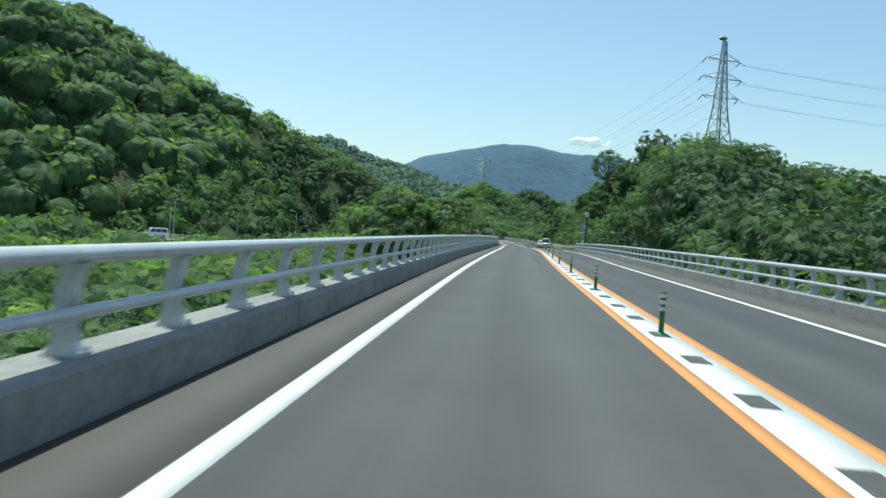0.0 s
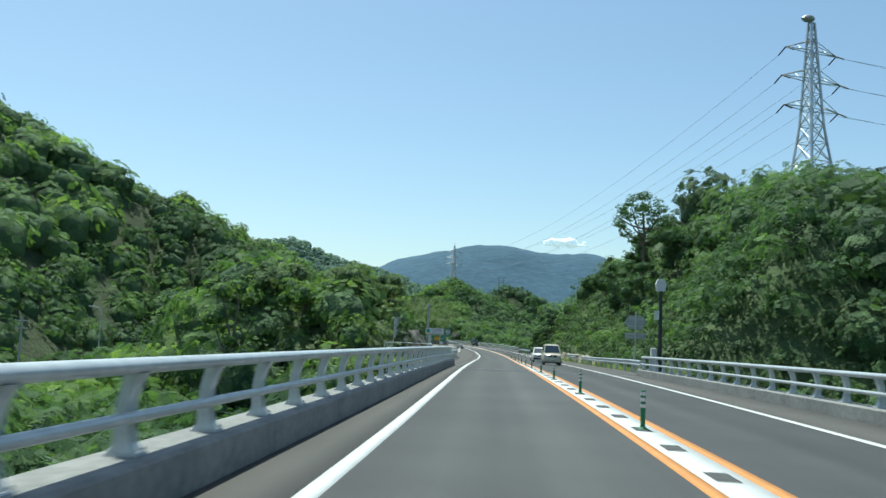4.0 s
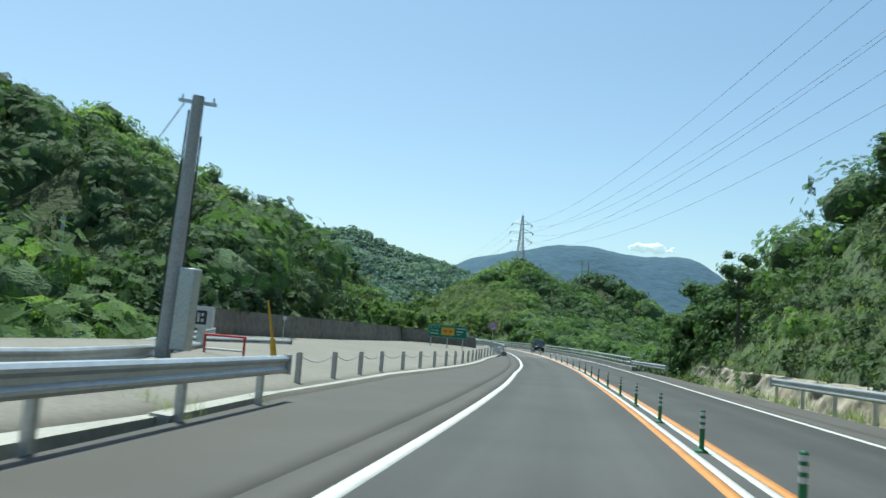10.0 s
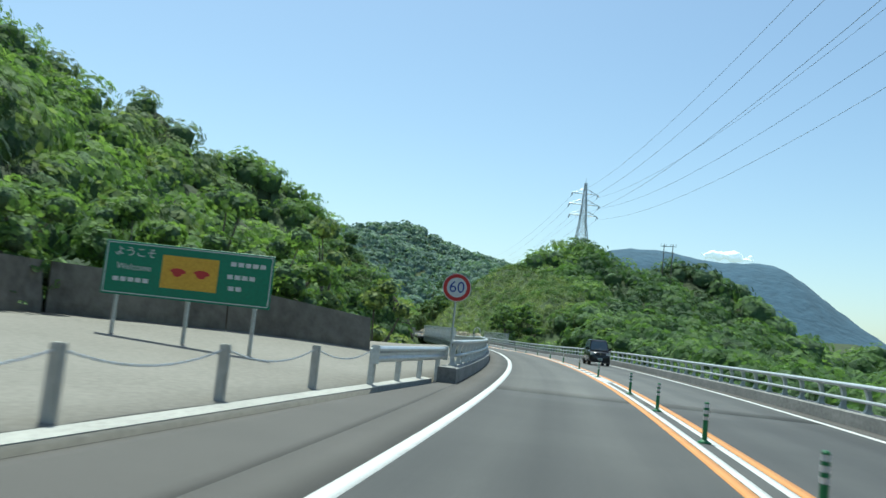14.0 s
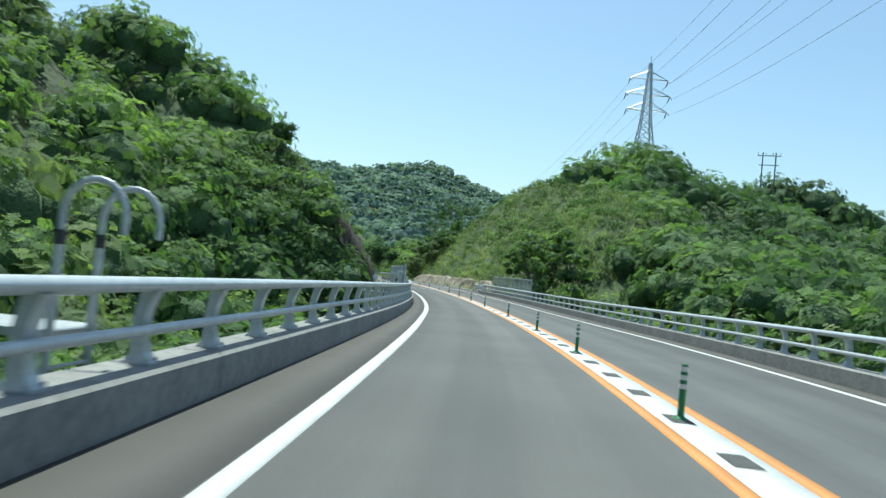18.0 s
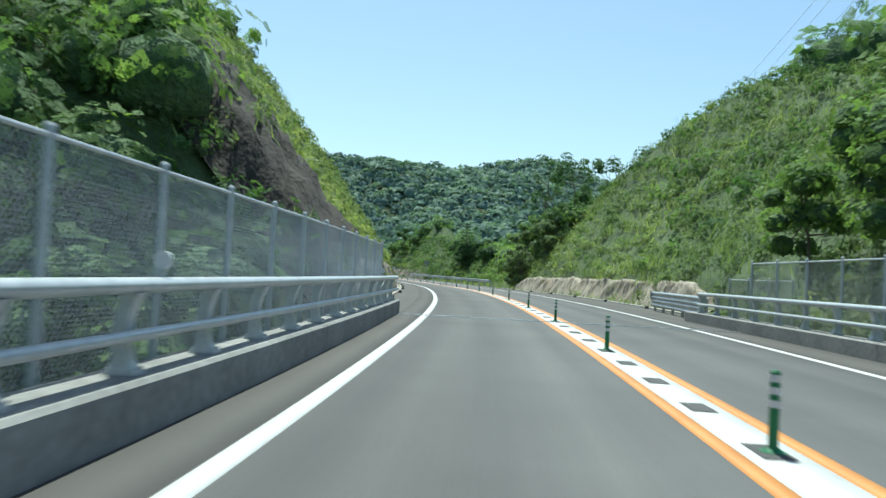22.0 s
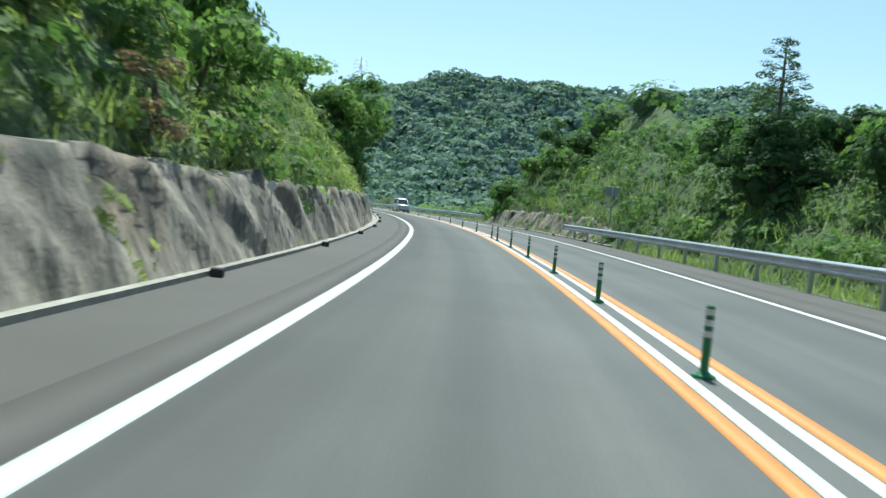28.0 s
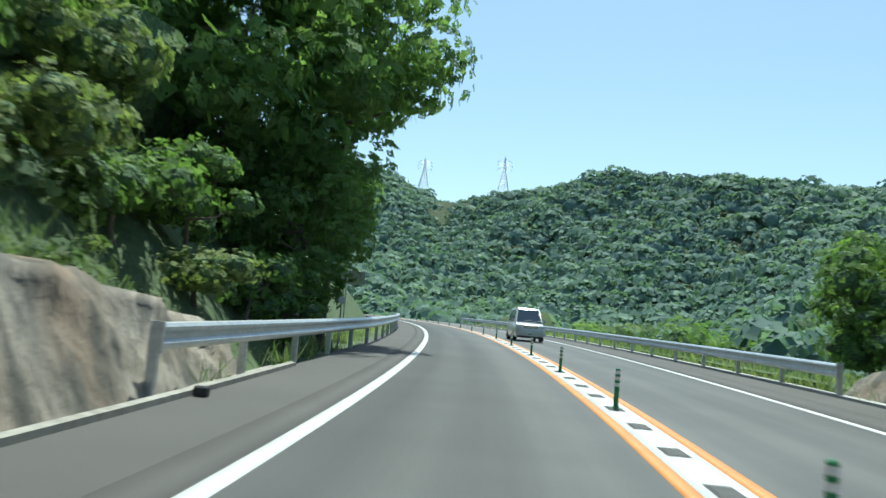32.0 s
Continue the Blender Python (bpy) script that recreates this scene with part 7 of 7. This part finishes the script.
def h_frame(x, y, z):
    g = thing("h_frame_pole", "two-legged wooden power pole on the hilltop", "utility pole", at=Matrix.Translation((x, y, z)) @ Matrix.Rotation(radians(-10), 4, "Z"))
    for dx in (-1.1, 1.1):
        bm = bmesh.new()
        rod(bm, (dx, 0, -6), (dx, 0, 7.5), 0.14, 0.1, 8)
        part("leg", bm, BARK, g)
    for zz, w in ((6.9, 4.0), (5.2, 3.4)):
        bm = bmesh.new()
        box(bm, -w / 2, -0.1, zz - 0.08, w / 2, 0.1, zz + 0.08)
        part("cross_arm", bm, GALV, g)
    for dx in (-1.9, -0.6, 0.6, 1.9):
        bm = bmesh.new()
        rod(bm, (dx, 0, 6.95), (dx, 0, 7.5), 0.06, 0.04, 6)
        part("insulator", bm, DARK_STEEL, g)


h_frame(33.5, 451, 22.5)

# ---- vehicles ----
def slab(bm, quad, out, thick=0.012):
    """A thin pane over four points, pushed out along its normal."""
    q = [Vector(p) for p in quad]
    n = (q[1] - q[0]).cross(q[3] - q[0]).normalized()
    if n.dot(Vector(out)) < 0:
        n.negate()
    a = [bm.verts.new(p + n * 0.007) for p in q]
    b = [bm.verts.new(p - n * thick) for p in q]
    bm.faces.new(a)
    bm.faces.new(b[::-1])
    for i in range(4):
        j = (i + 1) % 4
        bm.faces.new((a[i], b[i], b[j], a[j]))
    bmesh.ops.recalc_face_normals(bm, faces=bm.faces)


def inside(c, u0, u1, v0, v1):
    """A smaller quad within the quad c (lower left, lower right, upper right, upper left)."""
    c = [Vector(p) for p in c]
    f = lambda u, v: c[0].lerp(c[1], u).lerp(c[3].lerp(c[2], u), v)
    return [f(u0, v0), f(u1, v0), f(u1, v1), f(u0, v1)]


def round_off(ob, degrees):
    """Smooth shading but for the creases sharper than the angle."""
    ob.data.set_sharp_from_angle(angle=radians(degrees))
    return ob


def car(s, l, name, label, paint, L, W, H, hood, belt, rake, rear, grille, at=None, dark_bumper=False, rack=False, doors=3):
    """A car whose front points along -y: body, cabin, panes, lamps, bumper, mirrors and wheels."""
    c = thing(name, label, "car", at=at or at_road(s, l))
    w = W / 2
    y0, y1 = -L / 2, L / 2
    bm = bmesh.new()
    secs = []
    for y, zl, zh, k in ((y0, 0.32, belt - 0.26, 0.8), (y0 + 0.07, 0.24, belt - 0.17, 0.92), (y0 + 0.3, 0.2, belt - 0.1, 0.985), (y0 + hood, 0.19, belt, 1.0), (0.1 * L, 0.19, belt + 0.02, 1.0), (y1 - 0.35, 0.2, belt + 0.03, 0.99), (y1 - 0.08, 0.25, belt, 0.94), (y1, 0.34, belt - 0.08, 0.86)):
        x = w * k
        secs.append([Vector((-x * 0.9, y, zl)), Vector((-x, y, zl + 0.12)), Vector((-x, y, (zl + zh) / 2)), Vector((-x * 0.985, y, zh - 0.12)), Vector((-x * 0.9, y, zh)), Vector((0, y, zh + 0.03)),
                     Vector((x * 0.9, y, zh)), Vector((x * 0.985, y, zh - 0.12)), Vector((x, y, (zl + zh) / 2)), Vector((x, y, zl + 0.12)), Vector((x * 0.9, y, zl))])
    loft(bm, secs)
    round_off(part("body", bm, paint, c, smooth=True), 42)
    # cabin
    ws, we = y0 + hood - 0.12, y1 - rear
    lo = [(-w * 0.93, ws, belt - 0.02), (w * 0.93, ws, belt - 0.02), (w * 0.93, we, belt - 0.02), (-w * 0.93, we, belt - 0.02)]
    yr, yb = ws + rake, we - 0.18
    hi = [(-w * 0.76, yr, H - 0.09), (w * 0.76, yr, H - 0.09), (w * 0.76, yb, H - 0.09), (-w * 0.76, yb, H - 0.09)]
    rf = [(-w * 0.66, yr + 0.16, H), (w * 0.66, yr + 0.16, H), (w * 0.66, yb - 0.12, H - 0.01), (-w * 0.66, yb - 0.12, H - 0.01)]
    bm = bmesh.new()
    vs = [bm.verts.new(p) for p in lo + hi + rf]
    bmesh.ops.convex_hull(bm, input=vs)
    bmesh.ops.bevel(bm, geom=bm.edges[:], offset=0.03, segments=2, affect="EDGES")
    round_off(part("cabin", bm, paint, c, smooth=True), 38)
    bm = bmesh.new()
    slab(bm, inside((lo[0], lo[1], hi[1], hi[0]), 0.05, 0.95, 0.06, 0.95), (0, -1, 0.5))
    part("windscreen", bm, GLASS, c)
    bm = bmesh.new()
    slab(bm, inside((lo[2], lo[3], hi[3], hi[2]), 0.08, 0.92, 0.12, 0.92), (0, 1, 0.3))
    part("rear_window", bm, GLASS, c)
    for sd_ in (-1, 1):
        q = (lo[0], lo[3], hi[3], hi[0]) if sd_ < 0 else (lo[1], lo[2], hi[2], hi[1])
        for k in range(doors):
            u0, u1 = 0.06 + 0.89 * k / doors, 0.06 + 0.89 * (k + 1) / doors - 0.025
            bm = bmesh.new()
            slab(bm, inside(q, u0 + (0.05 if k == 0 else 0), u1, 0.1, 0.9), (sd_, 0, 0.3))
            part("side_window", bm, GLASS, c)
        bm = bmesh.new()
        box(bm, sd_ * w * 0.93 - 0.0 if sd_ > 0 else -w * 0.93 - 0.2, ws + 0.3, belt + 0.02, w * 0.93 + 0.2 if sd_ > 0 else -w * 0.93, ws + 0.4, belt + 0.19)
        bmesh.ops.bevel(bm, geom=bm.edges[:], offset=0.03, segments=2, affect="EDGES")
        part("mirror", bm, BLACK if dark_bumper else paint, c)
        for k in (0.36, 0.62):
            bm = bmesh.new()
            ya = y0 + L * k
            box(bm, sd_ * w - 0.014, ya, belt - 0.16, sd_ * w + 0.014, ya + 0.16, belt - 0.13)
            part("door_handle", bm, BLACK if dark_bumper else CHROME, c)
        bm = bmesh.new()
        x0, x1 = sorted((sd_ * w * 0.5, sd_ * w * 0.93))
        box(bm, x0, y0 - 0.012, belt - 0.33, x1, y0 + 0.22, belt - 0.15)
        bmesh.ops.bevel(bm, geom=bm.edges[:], offset=0.035, segments=2, affect="EDGES")
        part("headlight", bm, HEADLIGHT, c, "clear glass headlight")
        for y in (y0 + 0.19 * L, y1 - 0.18 * L):
            wh = rod_part("wheel", (sd_ * (w - 0.2), y, 0.3), (sd_ * (w + 0.005), y, 0.3), 0.3, BLACK, c, "black tyre and alloy rim")
            rod_part("rim", (sd_ * (w - 0.02), y, 0.3), (sd_ * (w + 0.014), y, 0.3), 0.19, CHROME, wh)
            bm = bmesh.new()
            for k in range(5):
                a = 1.2566 * k
                rod(bm, (sd_ * (w + 0.014), y + 0.09 * math.cos(a + 0.63), 0.3 + 0.09 * math.sin(a + 0.63)), (sd_ * (w + 0.018), y + 0.125 * math.cos(a + 0.63), 0.3 + 0.125 * math.sin(a + 0.63)), 0.045, None, 8)
            part("rim_opening", bm, BLACK, wh)
            rod_part("hub", (sd_ * (w - 0.02), y, 0.3), (sd_ * (w + 0.022), y, 0.3), 0.05, DARK_STEEL, wh)
    bm = bmesh.new()
    box(bm, -w * 0.5, y0 - 0.012, belt - 0.35, w * 0.5, y0 + 0.1, belt - 0.16)
    bmesh.ops.bevel(bm, geom=bm.edges[:], offset=0.02, segments=2, affect="EDGES")
    gr = part("grille", bm, grille, c)
    bm = bmesh.new()
    rod(bm, (0, y0 - 0.022, belt - 0.24), (0, y0, belt - 0.24), 0.055, None, 14)
    part("badge", bm, CHROME, gr, "bright round badge")
    bm = bmesh.new()
    box(bm, -w * 0.9, y0 - 0.03, 0.3, w * 0.9, y0 + 0.18, 0.53)
    bmesh.ops.bevel(bm, geom=bm.edges[:], offset=0.045, segments=2, affect="EDGES")
    part("bumper", bm, BLACK if dark_bumper else paint, c)
    bm = bmesh.new()
    box(bm, -w * 0.84, y0 - 0.02, 0.2, w * 0.84, y0 + 0.18, 0.3)
    bmesh.ops.bevel(bm, geom=bm.edges[:], offset=0.02, segments=2, affect="EDGES")
    part("front_apron", bm, paint if dark_bumper else BLACK, c)
    bm = bmesh.new()
    box(bm, -0.165, y0 - 0.042, 0.36, 0.165, y0 - 0.026, 0.52)
    plate = part("number_plate", bm, WHITE_SIGN, c)
    bm = bmesh.new()
    box(bm, -0.12, y0 - 0.046, 0.39, 0.12, y0 - 0.04, 0.45)
    part("plate_bar", bm, POST_GREEN, plate)
    bm = bmesh.new()
    for x in (-0.3, 0.28):
        rod(bm, (x, ws + 0.02, belt + 0.05), (x + 0.42, ws + 0.1, belt + 0.13), 0.012, None, 6)
    part("wiper", bm, BLACK, c)
    if rack:
        for y in (yr + 0.5, yr + 1.5):
            bm = bmesh.new()
            rod(bm, (-w * 0.72, y, H + 0.1), (w * 0.72, y, H + 0.1), 0.022, None, 8)
            for x in (-w * 0.68, w * 0.68):
                rod(bm, (x, y, H - 0.06), (x, y, H + 0.1), 0.025, None, 8)
            part("roof_bar", bm, BLACK, c, "black roof bar")
    return c


def rod_part(name, a, b, r, material, parent, label=""):
    bm = bmesh.new()
    rod(bm, a, b, r, None, 24)
    bmesh.ops.bevel(bm, geom=[e for e in bm.edges if len(e.link_faces) == 2 and min(len(f.verts) for f in e.link_faces) == 4 and max(len(f.verts) for f in e.link_faces) > 4], offset=min(0.02, r * 0.2), segments=2, affect="EDGES")
    return part(name, bm, material, parent, label)


car(137.8, 4.55, "minivan", "pale beige minivan with lit headlights on the opposite lane", CAR_BEIGE, 3.6, 1.5, 1.72, 0.75, 1.0, 0.42, 0.06, BLACK)
car(152.3, 4.45, "station_wagon", "white station wagon with black bumper and roof bars", CAR_WHITE, 4.2, 1.68, 1.5, 1.1, 0.93, 0.72, 0.1, BLACK, dark_bumper=True, rack=True)
car(291.0, 5.3, "kei_van", "glossy black boxy minicar on the bridge", CAR_BLACK, 3.4, 1.5, 1.8, 0.72, 1.03, 0.5, 0.05, BLACK)
car(580.3, 3.85, "minivan", "silver minivan on the opposite lane ahead", CAR_SILVER, 4.6, 1.7, 1.9, 0.85, 1.05, 0.6, 0.06, CHROME)

# ---- road and parked cars in the valley ----
va, vb = Vector((-100, 118, -3.55)), Vector((-46, 152, -3.55))
vd = (vb - va).normalized()
vn = Vector((-vd.y, vd.x, 0))
bm = bmesh.new()
loft(bm, [[p + vn * 4.2, p - vn * 4.2, p - vn * 9 + Vector((0, 0, -5.5)), p + vn * 4.2 + Vector((0, 0, -5.5))] for p in (va + (vb - va) * k / 10 for k in range(11))])
tagged(part("side_road", bm, CONCRETE), "pale side road on a low bank in the valley", "road", kind="structure")
turn = math.atan2(vd.y, vd.x)
car(0, 0, "minivan", "white minivan parked on the side road in the valley", CAR_WHITE, 4.5, 1.7, 1.8, 0.85, 1.0, 0.55, 0.06, BLACK, at=Matrix.Translation(va.lerp(vb, 0.86)) @ Matrix.Rotation(turn - 1.571, 4, "Z"))
car(0, 0, "hatchback", "black car parked on the side road in the valley", CAR_BLACK, 4.0, 1.68, 1.5, 1.0, 0.92, 0.6, 0.1, BLACK, at=Matrix.Translation(va.lerp(vb, 0.62)) @ Matrix.Rotation(turn - 1.571, 4, "Z"))
vf = thing("valley_fence", "low white pipe fence along the side road", "fence", at=Matrix.Translation(va - vn * 4.0) @ Matrix.Rotation(turn, 4, "Z"))
for z in (0.45, 0.85):
    bm = bmesh.new()
    rod(bm, (28, 0, z), (63, 0, z), 0.04, None, 6)
    part("pipe", bm, RAIL_PAINT, vf)
for x in np.arange(28, 63.5, 2.5):
    bm = bmesh.new()
    rod(bm, (x, 0, -0.05), (x, 0, 0.9), 0.05, None, 6)
    part("post", bm, RAIL_PAINT, vf)

# ---- a small cloud far beyond the mountains ----
bm = bmesh.new()
crng = random.Random(5)
for k in range(16):
    x = crng.uniform(-1, 1)
    g_ = bmesh.ops.create_icosphere(bm, subdivisions=3, radius=1.0)["verts"]
    r_ = 20 * (1.15 - abs(x)) * crng.uniform(0.7, 1.2)
    bmesh.ops.transform(bm, matrix=Matrix.Translation((500 + 95 * x, 3400, 392 + crng.uniform(-6, 6) + r_ * 0.4)) @ Matrix.Diagonal((r_ * 1.7, r_, r_ * 0.8, 1)), verts=g_)
for v in bm.verts:
    v.co += Vector((noise.noise(v.co * 0.05), 0, noise.noise(v.co * 0.06 + Vector((9, 0, 0))))) * 9
tagged(part("cloud", bm, CLOUD, smooth=True), "small white cloud over the distant mountain", "cloud", kind="stuff")
